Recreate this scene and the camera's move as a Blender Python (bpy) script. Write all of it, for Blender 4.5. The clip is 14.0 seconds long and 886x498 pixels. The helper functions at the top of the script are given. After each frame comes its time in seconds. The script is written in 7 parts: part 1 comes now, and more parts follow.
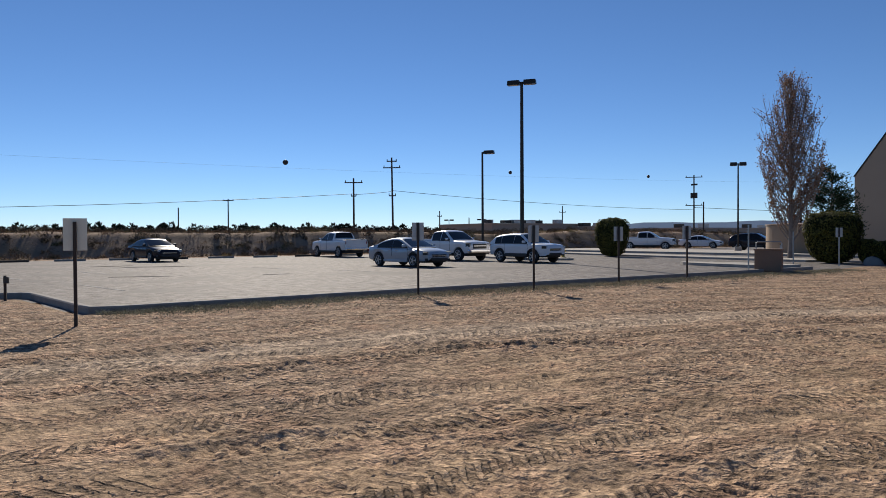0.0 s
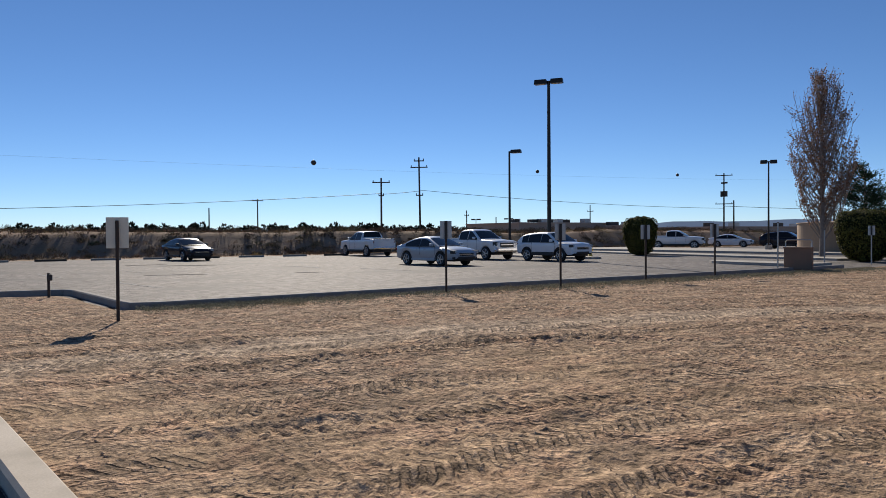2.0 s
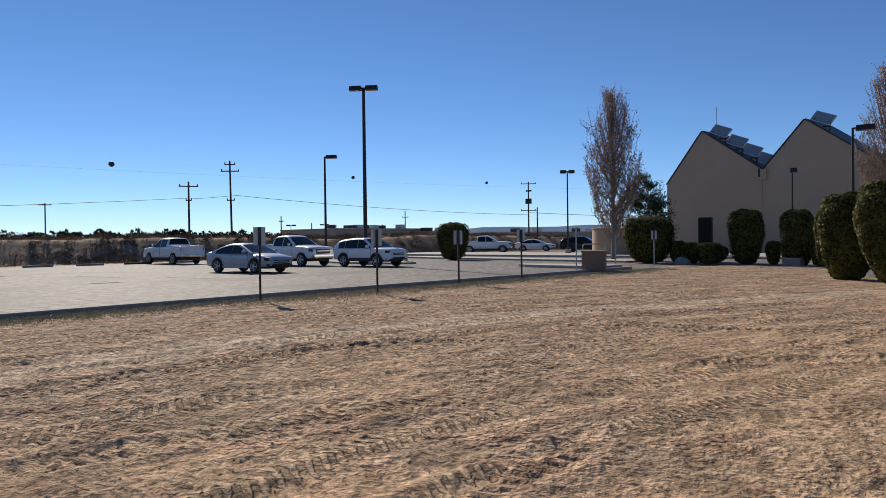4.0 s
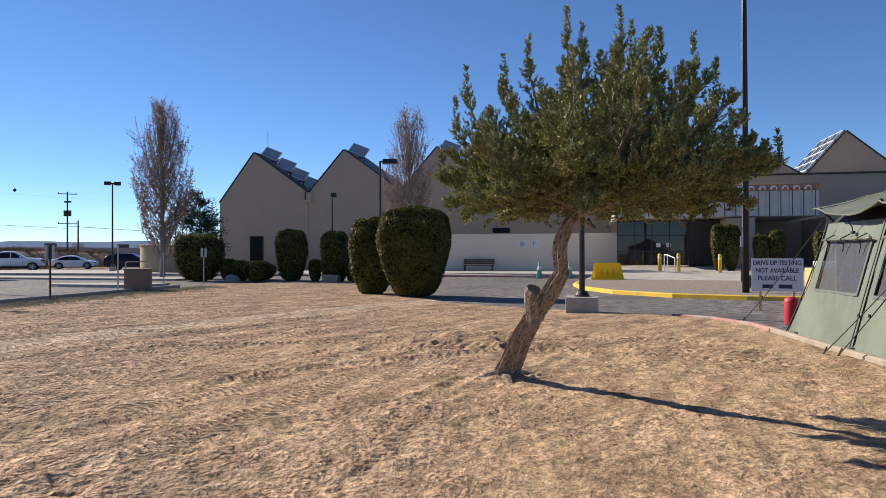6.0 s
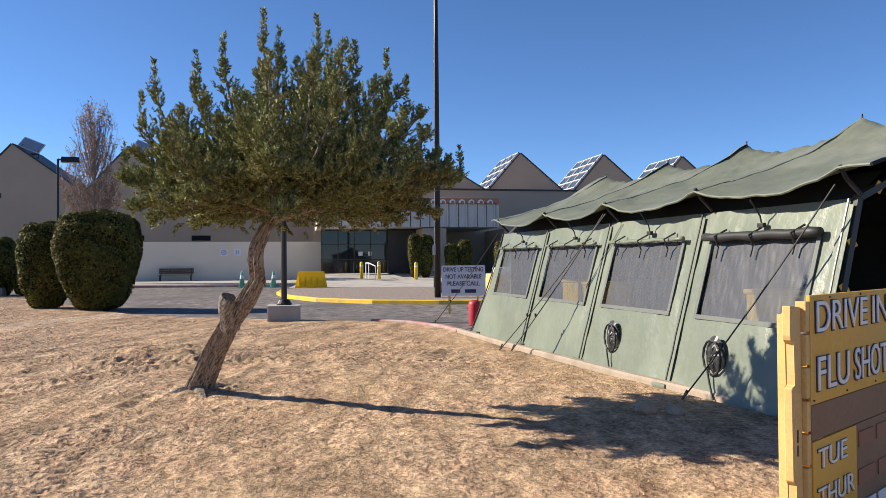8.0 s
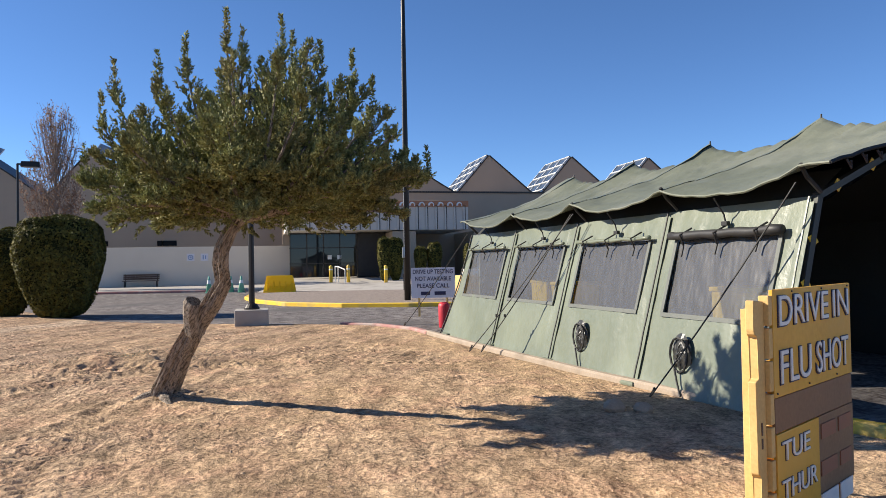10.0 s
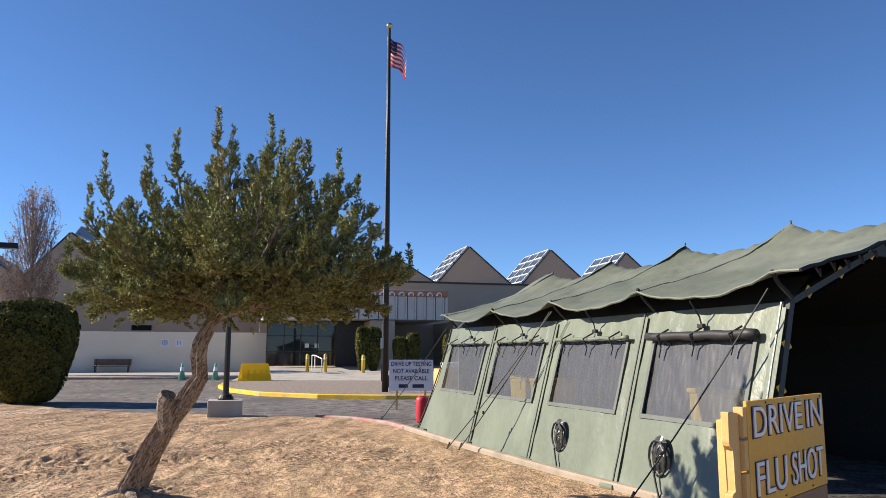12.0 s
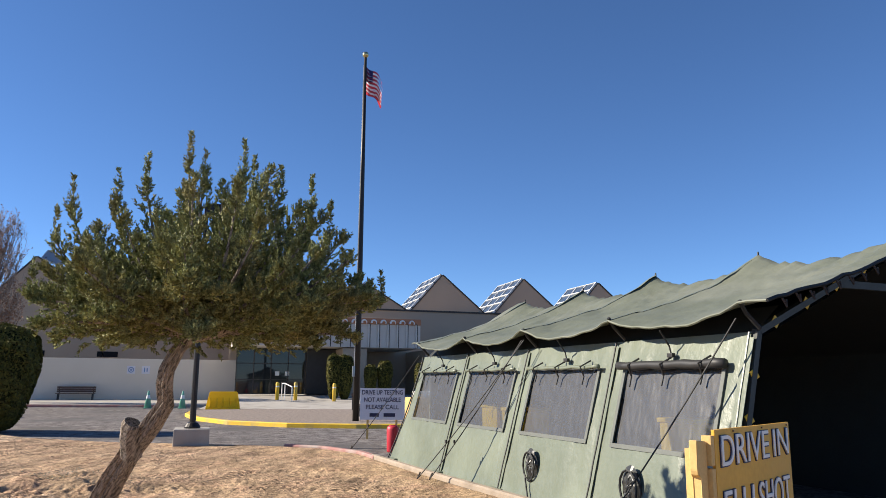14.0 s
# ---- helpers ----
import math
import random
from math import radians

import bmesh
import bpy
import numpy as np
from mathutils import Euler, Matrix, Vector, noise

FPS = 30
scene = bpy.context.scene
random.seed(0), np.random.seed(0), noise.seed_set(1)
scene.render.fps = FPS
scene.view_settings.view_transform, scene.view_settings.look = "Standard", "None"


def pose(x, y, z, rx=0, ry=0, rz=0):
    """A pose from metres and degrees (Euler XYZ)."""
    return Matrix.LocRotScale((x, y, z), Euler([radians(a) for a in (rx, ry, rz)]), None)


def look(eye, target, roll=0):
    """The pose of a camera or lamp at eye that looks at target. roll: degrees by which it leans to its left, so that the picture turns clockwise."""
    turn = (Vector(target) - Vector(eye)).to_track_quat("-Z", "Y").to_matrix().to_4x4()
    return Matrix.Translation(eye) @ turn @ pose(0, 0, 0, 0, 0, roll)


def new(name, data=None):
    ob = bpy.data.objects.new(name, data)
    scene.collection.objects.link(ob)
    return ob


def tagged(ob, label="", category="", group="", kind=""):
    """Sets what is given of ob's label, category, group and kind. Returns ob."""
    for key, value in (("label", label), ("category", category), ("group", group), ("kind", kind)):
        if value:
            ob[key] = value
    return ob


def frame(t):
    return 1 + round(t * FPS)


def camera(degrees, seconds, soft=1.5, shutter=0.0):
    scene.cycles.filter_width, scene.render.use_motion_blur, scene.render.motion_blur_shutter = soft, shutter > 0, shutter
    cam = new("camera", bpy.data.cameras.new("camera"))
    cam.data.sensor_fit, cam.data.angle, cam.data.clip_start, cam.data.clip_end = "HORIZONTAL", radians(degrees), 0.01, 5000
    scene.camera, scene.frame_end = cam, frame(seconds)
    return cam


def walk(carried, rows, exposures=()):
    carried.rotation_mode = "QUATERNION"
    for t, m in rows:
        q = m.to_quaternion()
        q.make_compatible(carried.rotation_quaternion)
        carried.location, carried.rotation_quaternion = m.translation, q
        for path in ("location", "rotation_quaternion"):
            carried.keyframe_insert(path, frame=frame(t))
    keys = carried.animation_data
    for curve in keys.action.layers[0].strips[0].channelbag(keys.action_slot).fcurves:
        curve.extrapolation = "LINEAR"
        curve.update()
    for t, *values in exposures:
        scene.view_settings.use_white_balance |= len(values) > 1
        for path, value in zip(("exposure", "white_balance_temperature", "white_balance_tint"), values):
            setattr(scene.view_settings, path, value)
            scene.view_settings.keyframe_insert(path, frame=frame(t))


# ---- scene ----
cam = camera(62.3, 14.0, soft=0.6)
PATH = [
    (0, (-0.433, 0.144, 1.557), (-2.307, 1.335, 1.518), -0.3),
    (0.5, (-0.2, -0.022, 1.526), (-2.093, 1.136, 1.494), -0.4),
    (1, (-0.174, -0.041, 1.522), (-2.081, 1.096, 1.489), -0.3),
    (1.5, (-0.19, -0.031, 1.524), (-2.103, 1.092, 1.487), -0.3),
    (2, (-0.186, -0.033, 1.524), (-2.102, 1.088, 1.484), -0.4),
    (4.3, (-0.228, -0.01, 1.528), (-1.702, 1.649, 1.505), -0.5),
    (4.5, (-0.206, -0.024, 1.527), (-1.6, 1.704, 1.508), -0.3),
    (5, (-0.109, -0.094, 1.513), (-1.221, 1.827, 1.506), -0.3),
    (5.5, (0.018, -0.006, 1.542), (-0.774, 2.068, 1.545), -0.3),
    (6, (0.114, 0.004, 1.547), (-0.335, 2.179, 1.561), -0.2),
    (6.5, (0.164, 0.046, 1.551), (0.036, 2.261, 1.575), -0.2),
    (7, (0.19, 0.057, 1.544), (0.321, 2.273, 1.58), -0.2),
    (7.5, (0.196, 0.068, 1.533), (0.511, 2.264, 1.573), -0.3),
    (8, (0.196, 0.053, 1.525), (0.622, 2.232, 1.561), -0.4),
    (10.5, (0.224, 0.079, 1.502), (0.746, 2.237, 1.556), -0.9),
    (11, (0.221, 0.049, 1.505), (0.754, 2.201, 1.625), -0.7),
    (11.5, (0.208, 0.022, 1.54), (0.758, 2.162, 1.755), -0.3),
    (12, (0.186, -0.009, 1.581), (0.757, 2.113, 1.893), 0.1),
    (12.5, (0.188, -0.011, 1.595), (0.784, 2.093, 1.976), 0.4),
    (13, (0.191, -0.01, 1.584), (0.809, 2.083, 1.992), 0.4),
    (13.5, (0.198, -0.008, 1.577), (0.832, 2.081, 1.985), 0.4),
    (14, (0.198, -0.01, 1.571), (0.842, 2.078, 1.968), 0.4),
]
EXPOSURE = [(0, 0.02), (2.2, 0.03), (4.5, 0.24), (5, 0.35), (5.5, 0.46), (6, 0.62), (7, 0.82), (8, 0.84), (10.5, 0.85), (14, 0.86)]
walk(cam, [(t, look(eye, target, roll)) for t, eye, target, roll in PATH], EXPOSURE)

# ---- world and sun ----
TO_SUN = Vector((-0.943 * 0.862, 0.333 * 0.862, 0.506))
world = bpy.data.worlds.new("world")
scene.world = world
world.use_nodes = True
sky = world.node_tree.nodes.new("ShaderNodeTexSky")
sky.sky_type, sky.sun_disc = "NISHITA", False
sky.sun_elevation, sky.sun_rotation = math.asin(TO_SUN.z), math.atan2(TO_SUN.x, TO_SUN.y)
sky.altitude, sky.air_density, sky.dust_density, sky.ozone_density = 1900, 0.8, 0.0, 6.0
bg = world.node_tree.nodes["Background"]
bg.inputs["Strength"].default_value = 0.094
hue = world.node_tree.nodes.new("ShaderNodeHueSaturation")
hue.inputs["Saturation"].default_value = 1.05
world.node_tree.links.new(sky.outputs[0], hue.inputs["Color"])
warm = world.node_tree.nodes.new("ShaderNodeMix")
warm.data_type, warm.blend_type = "RGBA", "MULTIPLY"
warm.inputs["Factor"].default_value = 1.0
warm.inputs["B"].default_value = (1.03, 0.99, 0.99, 1)
world.node_tree.links.new(hue.outputs[0], warm.inputs["A"])
world.node_tree.links.new(warm.outputs["Result"], bg.inputs["Color"])
sun = new("sun", bpy.data.lights.new("sun", "SUN"))
sun.data.energy, sun.data.angle, sun.data.color = 5.0, radians(0.53), (1.0, 0.90, 0.76)
sun.matrix_world = look(TO_SUN * 100, (0, 0, 0))


# ---- materials ----
def mat(name, c1, c2=None, rough=0.8, metal=0.0, scale=6.0, fine=60.0, bump=0.15, dist=0.01, spec=0.5, stain=None, stain_scale=0.6, vary=0.0, coat=0.0, thin=0.0, crisp=0.18):
    """Principled surface with two scales of colour variation, optional stains and fine relief (object coordinates, metres)."""
    m = bpy.data.materials.new(name)
    m.use_nodes = True
    nt = m.node_tree
    n, l = nt.nodes, nt.links
    b = n["Principled BSDF"]
    b.inputs["Roughness"].default_value, b.inputs["Metallic"].default_value = rough, metal
    b.inputs["Specular IOR Level"].default_value, b.inputs["Coat Weight"].default_value = spec, coat
    geo = n.new("ShaderNodeNewGeometry")
    a = n.new("ShaderNodeTexNoise")
    a.inputs["Scale"].default_value, a.inputs["Detail"].default_value = scale, 6
    f = n.new("ShaderNodeTexNoise")
    f.inputs["Scale"].default_value, f.inputs["Detail"].default_value = fine, 4
    for x in (a, f):
        l.new(geo.outputs["Position"], x.inputs["Vector"])
    mixf = n.new("ShaderNodeMath")
    mixf.operation = "MULTIPLY_ADD"
    l.new(f.outputs[0], mixf.inputs[0])
    mixf.inputs[1].default_value = 0.5
    half = n.new("ShaderNodeMath")
    half.operation = "MULTIPLY"
    half.inputs[1].default_value = 0.5
    l.new(a.outputs[0], half.inputs[0])
    l.new(half.outputs[0], mixf.inputs[2])
    ramp = n.new("ShaderNodeMapRange")
    ramp.inputs["From Min"].default_value, ramp.inputs["From Max"].default_value = 0.5 - crisp, 0.5 + crisp
    l.new(mixf.outputs[0], ramp.inputs["Value"])
    mx = n.new("ShaderNodeMix")
    mx.data_type = "RGBA"
    mx.inputs["A"].default_value, mx.inputs["B"].default_value = (*c1, 1), (*(c2 or [v * 0.75 for v in c1]), 1)
    l.new(ramp.outputs[0], mx.inputs["Factor"])
    col = mx.outputs["Result"]
    if stain:
        s = n.new("ShaderNodeTexNoise")
        s.inputs["Scale"].default_value, s.inputs["Detail"].default_value = stain_scale, 5
        l.new(geo.outputs["Position"], s.inputs["Vector"])
        r = n.new("ShaderNodeMapRange")
        r.inputs["From Min"].default_value, r.inputs["From Max"].default_value = 0.48, 0.66
        l.new(s.outputs[0], r.inputs["Value"])
        m2 = n.new("ShaderNodeMix")
        m2.data_type = "RGBA"
        l.new(r.outputs[0], m2.inputs["Factor"])
        l.new(col, m2.inputs["A"])
        m2.inputs["B"].default_value = (*stain, 1)
        col = m2.outputs["Result"]
    if vary:
        info = n.new("ShaderNodeNewGeometry")
        r = n.new("ShaderNodeMapRange")
        r.inputs["To Min"].default_value, r.inputs["To Max"].default_value = 1 - vary, 1 + vary
        l.new(info.outputs["Random Per Island"], r.inputs["Value"])
        h = n.new("ShaderNodeHueSaturation")
        l.new(r.outputs[0], h.inputs["Value"])
        l.new(col, h.inputs["Color"])
        col = h.outputs[0]
    l.new(col, b.inputs["Base Color"])
    if bump:
        bp = n.new("ShaderNodeBump")
        bp.inputs["Strength"].default_value, bp.inputs["Distance"].default_value = bump, dist
        l.new(mixf.outputs[0], bp.inputs["Height"])
        l.new(bp.outputs[0], b.inputs["Normal"])
    if thin:
        tr, ms = n.new("ShaderNodeBsdfTranslucent"), n.new("ShaderNodeMixShader")
        ms.inputs[0].default_value = thin
        l.new(col, tr.inputs["Color"])
        l.new(b.outputs[0], ms.inputs[1])
        l.new(tr.outputs[0], ms.inputs[2])
        l.new(ms.outputs[0], n["Material Output"].inputs[0])
    return m


def glass(name, color, rough=0.03, see=0.0):
    """Dark reflecting pane; see: share of light that passes straight through."""
    m = mat(name, color, color, rough, 0, 2, 30, 0.02, 0.002, 0.9)
    if see:
        n, l = m.node_tree.nodes, m.node_tree.links
        t, mx = n.new("ShaderNodeBsdfTransparent"), n.new("ShaderNodeMixShader")
        mx.inputs[0].default_value = see
        l.new(n["Principled BSDF"].outputs[0], mx.inputs[1])
        l.new(t.outputs[0], mx.inputs[2])
        l.new(mx.outputs[0], n["Material Output"].inputs[0])
    return m


def dirt_material():
    """Loose dry soil: crumbs at several sizes, tread bars in the wheel tracks, greyer and yellower stretches."""
    m = bpy.data.materials.new("bare_dirt")
    m.use_nodes = True
    n, l = m.node_tree.nodes, m.node_tree.links
    bsdf = n["Principled BSDF"]
    bsdf.inputs["Roughness"].default_value, bsdf.inputs["Specular IOR Level"].default_value = 0.95, 0.1

    def math_node(op, a, b=None, c=None):
        x = n.new("ShaderNodeMath")
        x.operation = op
        for k, v in enumerate((a, b, c)):
            if isinstance(v, (int, float)):
                x.inputs[k].default_value = v
            elif v is not None:
                l.new(v, x.inputs[k])
        return x.outputs[0]

    def noise_node(scale, detail, rough, distort=0.0):
        x = n.new("ShaderNodeTexNoise")
        x.inputs["Scale"].default_value, x.inputs["Detail"].default_value, x.inputs["Roughness"].default_value = scale, detail, rough
        x.inputs["Distortion"].default_value = distort
        l.new(pos, x.inputs["Vector"])
        return x.outputs[0]

    def span(v, a, b, c, d):
        x = n.new("ShaderNodeMapRange")
        for key, q in (("From Min", a), ("From Max", b), ("To Min", c), ("To Max", d)):
            x.inputs[key].default_value = q
        l.new(v, x.inputs["Value"])
        return x.outputs[0]

    def blend(f, a, b):
        x = n.new("ShaderNodeMix")
        x.data_type = "RGBA"
        l.new(f, x.inputs["Factor"])
        for key, v in (("A", a), ("B", b)):
            if isinstance(v, tuple):
                x.inputs[key].default_value = (*v, 1)
            else:
                l.new(v, x.inputs[key])
        return x.outputs["Result"]

    def cells(scale):
        x = n.new("ShaderNodeTexVoronoi")
        x.inputs["Scale"].default_value = scale
        l.new(bent, x.inputs["Vector"])
        return x

    geo, sep = n.new("ShaderNodeNewGeometry"), n.new("ShaderNodeSeparateXYZ")
    pos = geo.outputs["Position"]
    l.new(pos, sep.inputs[0])
    wander, bend = n.new("ShaderNodeTexNoise"), n.new("ShaderNodeVectorMath")
    wander.inputs["Scale"].default_value, wander.inputs["Detail"].default_value = 11.0, 4
    l.new(pos, wander.inputs["Vector"])
    bend.operation = "MULTIPLY_ADD"
    l.new(wander.outputs["Color"], bend.inputs[0])
    bend.inputs[1].default_value = (0.08, 0.08, 0.08)
    l.new(pos, bend.inputs[2])
    bent = bend.outputs[0]
    # soil tones: grey-brown, reddish and yellow tan, drifting over metres
    broad = noise_node(0.33, 4, 0.6)
    mid = noise_node(1.7, 5, 0.65)
    side = math_node("MULTIPLY_ADD", sep.outputs[0], 0.045, math_node("MULTIPLY_ADD", broad, 1.6, -0.25))
    tan = blend(span(side, 0.15, 0.75, 0, 1), TONE[0], TONE[1])
    tan = blend(span(mid, 0.46, 0.66, 0, 0.75), tan, TONE[2])
    # pale packed dust of the driven way
    px, py = math_node("SUBTRACT", 28.7, sep.outputs[0]), math_node("SUBTRACT", sep.outputs[1], 3.3)
    ring = math_node("SQRT", math_node("ADD", math_node("MULTIPLY", px, px), math_node("MULTIPLY", py, py)))
    turn = math_node("MULTIPLY", math_node("ARCTAN2", py, px), 36.0)
    wob = math_node("MULTIPLY_ADD", noise_node(0.35, 2, 0.5), 1.1, ring)
    way = span(math_node("ABSOLUTE", math_node("SUBTRACT", wob, 39.3)), 0.25, 0.9, 0.8, 0.0)
    tan = blend(way, tan, TONE[3])
    # crumbs and grains; the shade of their low spots is put into the colour
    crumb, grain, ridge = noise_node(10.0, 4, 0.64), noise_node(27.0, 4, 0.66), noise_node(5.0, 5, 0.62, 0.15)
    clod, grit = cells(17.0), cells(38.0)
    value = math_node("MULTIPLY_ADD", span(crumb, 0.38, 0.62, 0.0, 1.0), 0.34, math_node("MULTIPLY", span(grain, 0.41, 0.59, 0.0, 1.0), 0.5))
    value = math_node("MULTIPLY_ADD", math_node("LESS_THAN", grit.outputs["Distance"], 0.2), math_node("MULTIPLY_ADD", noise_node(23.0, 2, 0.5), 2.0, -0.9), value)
    # dips between larger lumps get painted shade too, stronger on the driven side
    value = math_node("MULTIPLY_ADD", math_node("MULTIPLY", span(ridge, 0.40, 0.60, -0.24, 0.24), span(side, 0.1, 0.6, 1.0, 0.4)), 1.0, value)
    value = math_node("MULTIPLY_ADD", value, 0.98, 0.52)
    # browner and paler soil drawn out along the sweep of the traffic
    drawn = n.new("ShaderNodeCombineXYZ")
    l.new(math_node("MULTIPLY", wob, 2.6), drawn.inputs[0])
    l.new(math_node("MULTIPLY", turn, 0.6), drawn.inputs[1])
    swathe = n.new("ShaderNodeTexNoise")
    swathe.inputs["Scale"].default_value, swathe.inputs["Detail"].default_value, swathe.inputs["Roughness"].default_value = 1.0, 6, 0.68
    l.new(drawn.outputs[0], swathe.inputs["Vector"])
    value = math_node("MULTIPLY", value, span(swathe.outputs[0], 0.36, 0.64, 0.60, 1.24))
    # tread bars in pairs of tracks, worn away in places
    lug = math_node("SINE", math_node("MULTIPLY_ADD", math_node("PINGPONG", wob, 0.4), 24.0, math_node("MULTIPLY", turn, 44.0)))
    band = span(math_node("PINGPONG", wob, 0.55), 0.32, 0.40, 0.0, 1.0)
    worn = span(noise_node(0.5, 4, 0.6), 0.44, 0.53, 0.0, 1.0)
    driven = math_node("MAXIMUM", math_node("LESS_THAN", sep.outputs[0], -2.4), math_node("GREATER_THAN", sep.outputs[1], 10.0))
    tread = math_node("MULTIPLY", math_node("MULTIPLY", band, worn), driven)
    bars = math_node("MULTIPLY", tread, span(math_node("ADD", lug, math_node("MULTIPLY_ADD", crumb, 5.0, -2.5)), -0.4, 0.4, -1.0, 1.0))
    # groove shade is put into the colour: darker where the bars sink
    value = math_node("MULTIPLY", value, math_node("MULTIPLY_ADD", bars, -0.26, math_node("MULTIPLY_ADD", tread, -0.05, 1.0)))
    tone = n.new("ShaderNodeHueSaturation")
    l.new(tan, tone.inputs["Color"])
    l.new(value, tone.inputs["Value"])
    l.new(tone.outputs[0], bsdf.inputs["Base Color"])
    # relief, in metres: churned soil on the driven side, packed finer soil round the tree
    churned = math_node("MULTIPLY", span(side, 0.1, 0.6, 1.05, 0.2), span(mid, 0.38, 0.62, 0.45, 1.15))
    churned = math_node("MULTIPLY", churned, math_node("MULTIPLY_ADD", way, -0.8, 1.0))
    h = math_node("MULTIPLY_ADD", crumb, 0.06, math_node("MULTIPLY", ridge, 0.085))
    h = math_node("MULTIPLY_ADD", clod.outputs["Distance"], -0.045, h)
    h = math_node("MULTIPLY", h, churned)
    h = math_node("MULTIPLY_ADD", grain, 0.028, h)
    h = math_node("MULTIPLY_ADD", bars, -0.028, h)
    bp = n.new("ShaderNodeBump")
    bp.inputs["Strength"].default_value, bp.inputs["Distance"].default_value = 1.0, 1.0
    l.new(h, bp.inputs["Height"])
    l.new(bp.outputs[0], bsdf.inputs["Normal"])
    return m


def bark_material():
    """Stringy bark: ridges and dark furrows drawn out along a leaning trunk."""
    m = mat("grey_juniper_bark", (0.45, 0.38, 0.315), (0.30, 0.245, 0.195), 0.95, 0, 7, 40, 0, 0.05, 0.2)
    n, l = m.node_tree.nodes, m.node_tree.links
    geo, turn, flat = n.new("ShaderNodeNewGeometry"), n.new("ShaderNodeVectorRotate"), n.new("ShaderNodeMapping")
    turn.rotation_type = "EULER_XYZ"
    turn.inputs["Rotation"].default_value = (-0.42, -0.44, 0.0)
    l.new(geo.outputs["Position"], turn.inputs["Vector"])
    flat.inputs["Scale"].default_value = (1.0, 1.0, 0.05)
    l.new(turn.outputs[0], flat.inputs["Vector"])
    a = n.new("ShaderNodeTexNoise")
    a.inputs["Scale"].default_value, a.inputs["Detail"].default_value, a.inputs["Roughness"].default_value, a.inputs["Distortion"].default_value = 62.0, 5, 0.62, 0.3
    l.new(flat.outputs[0], a.inputs["Vector"])
    r = n.new("ShaderNodeMapRange")
    r.inputs["From Min"].default_value, r.inputs["From Max"].default_value = 0.38, 0.56
    r.inputs["To Min"].default_value, r.inputs["To Max"].default_value = 0.27, 1.1
    l.new(a.outputs[0], r.inputs["Value"])
    b = n["Principled BSDF"]
    h = n.new("ShaderNodeHueSaturation")
    l.new(b.inputs["Base Color"].links[0].from_socket, h.inputs["Color"])
    l.new(r.outputs[0], h.inputs["Value"])
    l.new(h.outputs[0], b.inputs["Base Color"])
    bp = n.new("ShaderNodeBump")
    bp.inputs["Strength"].default_value, bp.inputs["Distance"].default_value = 1.0, 0.04
    l.new(a.outputs[0], bp.inputs["Height"])
    l.new(bp.outputs[0], b.inputs["Normal"])
    return m


TONE = ((0.415, 0.295, 0.20), (0.50, 0.345, 0.205), (0.48, 0.30, 0.195), (0.53, 0.405, 0.29))  # grey-brown, yellow tan, reddish, packed dust
DIRT = dirt_material()
SCRUB = mat("scrub_soil", (0.36, 0.25, 0.175), (0.19, 0.13, 0.09), 0.95, 0, 0.5, 6, 0.8, 0.1, 0.2, (0.20, 0.14, 0.09), 0.12)
ASPHALT = mat("worn_asphalt", (0.265, 0.243, 0.224), (0.055, 0.042, 0.04), 0.8, 0, 3.0, 17, 1.0, 0.03, 0.2, (0.11, 0.102, 0.096), 0.3, crisp=0.10)
KERBPALE = mat("pale_kerb_concrete", (0.60, 0.53, 0.44), (0.47, 0.41, 0.335), 0.85, 0, 2, 60, 0.4, 0.006, 0.3, (0.40, 0.35, 0.28), 1.3)
BAYLINE = mat("worn_line_paint", (0.42, 0.41, 0.39), (0.14, 0.135, 0.13), 0.85, 0, 3, 12, 0.3, 0.01, 0.2, crisp=0.1)
PATCH = mat("asphalt_patch", (0.045, 0.043, 0.042), (0.075, 0.072, 0.07), 0.95, 0, 3, 80, 0.5, 0.01, 0.1)
CONC = mat("concrete", (0.44, 0.41, 0.365), (0.34, 0.315, 0.28), 0.85, 0, 2, 50, 0.35, 0.006, 0.4, (0.30, 0.275, 0.24), 1.1)
TANKERB = mat("weathered_tan_kerb", (0.40, 0.33, 0.26), (0.30, 0.24, 0.18), 0.9, 0, 3, 40, 0.5, 0.01, 0.3, (0.26, 0.21, 0.16), 2.0)
CREAM = mat("cream_sign_back", (0.82, 0.77, 0.62), (0.74, 0.69, 0.54), 0.6, 0, 3, 30, 0.05)
KERB = mat("kerb_concrete", (0.30, 0.275, 0.25), (0.20, 0.185, 0.17), 0.9, 0, 3, 50, 0.5, 0.008)
STUCCO = mat("tan_stucco", (0.44, 0.345, 0.255), (0.40, 0.31, 0.23), 0.92, 0, 0.6, 40, 0.3, 0.008, 0.3, (0.40, 0.315, 0.235), 0.2)
STUCCO_W = mat("cream_stucco", (0.72, 0.64, 0.53), (0.66, 0.585, 0.48), 0.92, 0, 0.8, 40, 0.3, 0.008, 0.3)
FASCIA = mat("ribbed_fascia", (0.62, 0.58, 0.52), (0.54, 0.50, 0.45), 0.85, 0, 1, 30, 0.2, 0.006)
DARKTRIM = mat("dark_trim", (0.035, 0.03, 0.028), (0.05, 0.045, 0.04), 0.5, 0.3, 4, 40, 0.1)
BRONZE = mat("bronze_pole_paint", (0.022, 0.018, 0.016), (0.03, 0.026, 0.022), 0.45, 0.4, 3, 30, 0.1)
GALV = mat("galvanised_steel", (0.42, 0.43, 0.43), (0.33, 0.34, 0.34), 0.42, 0.8, 8, 60, 0.1)
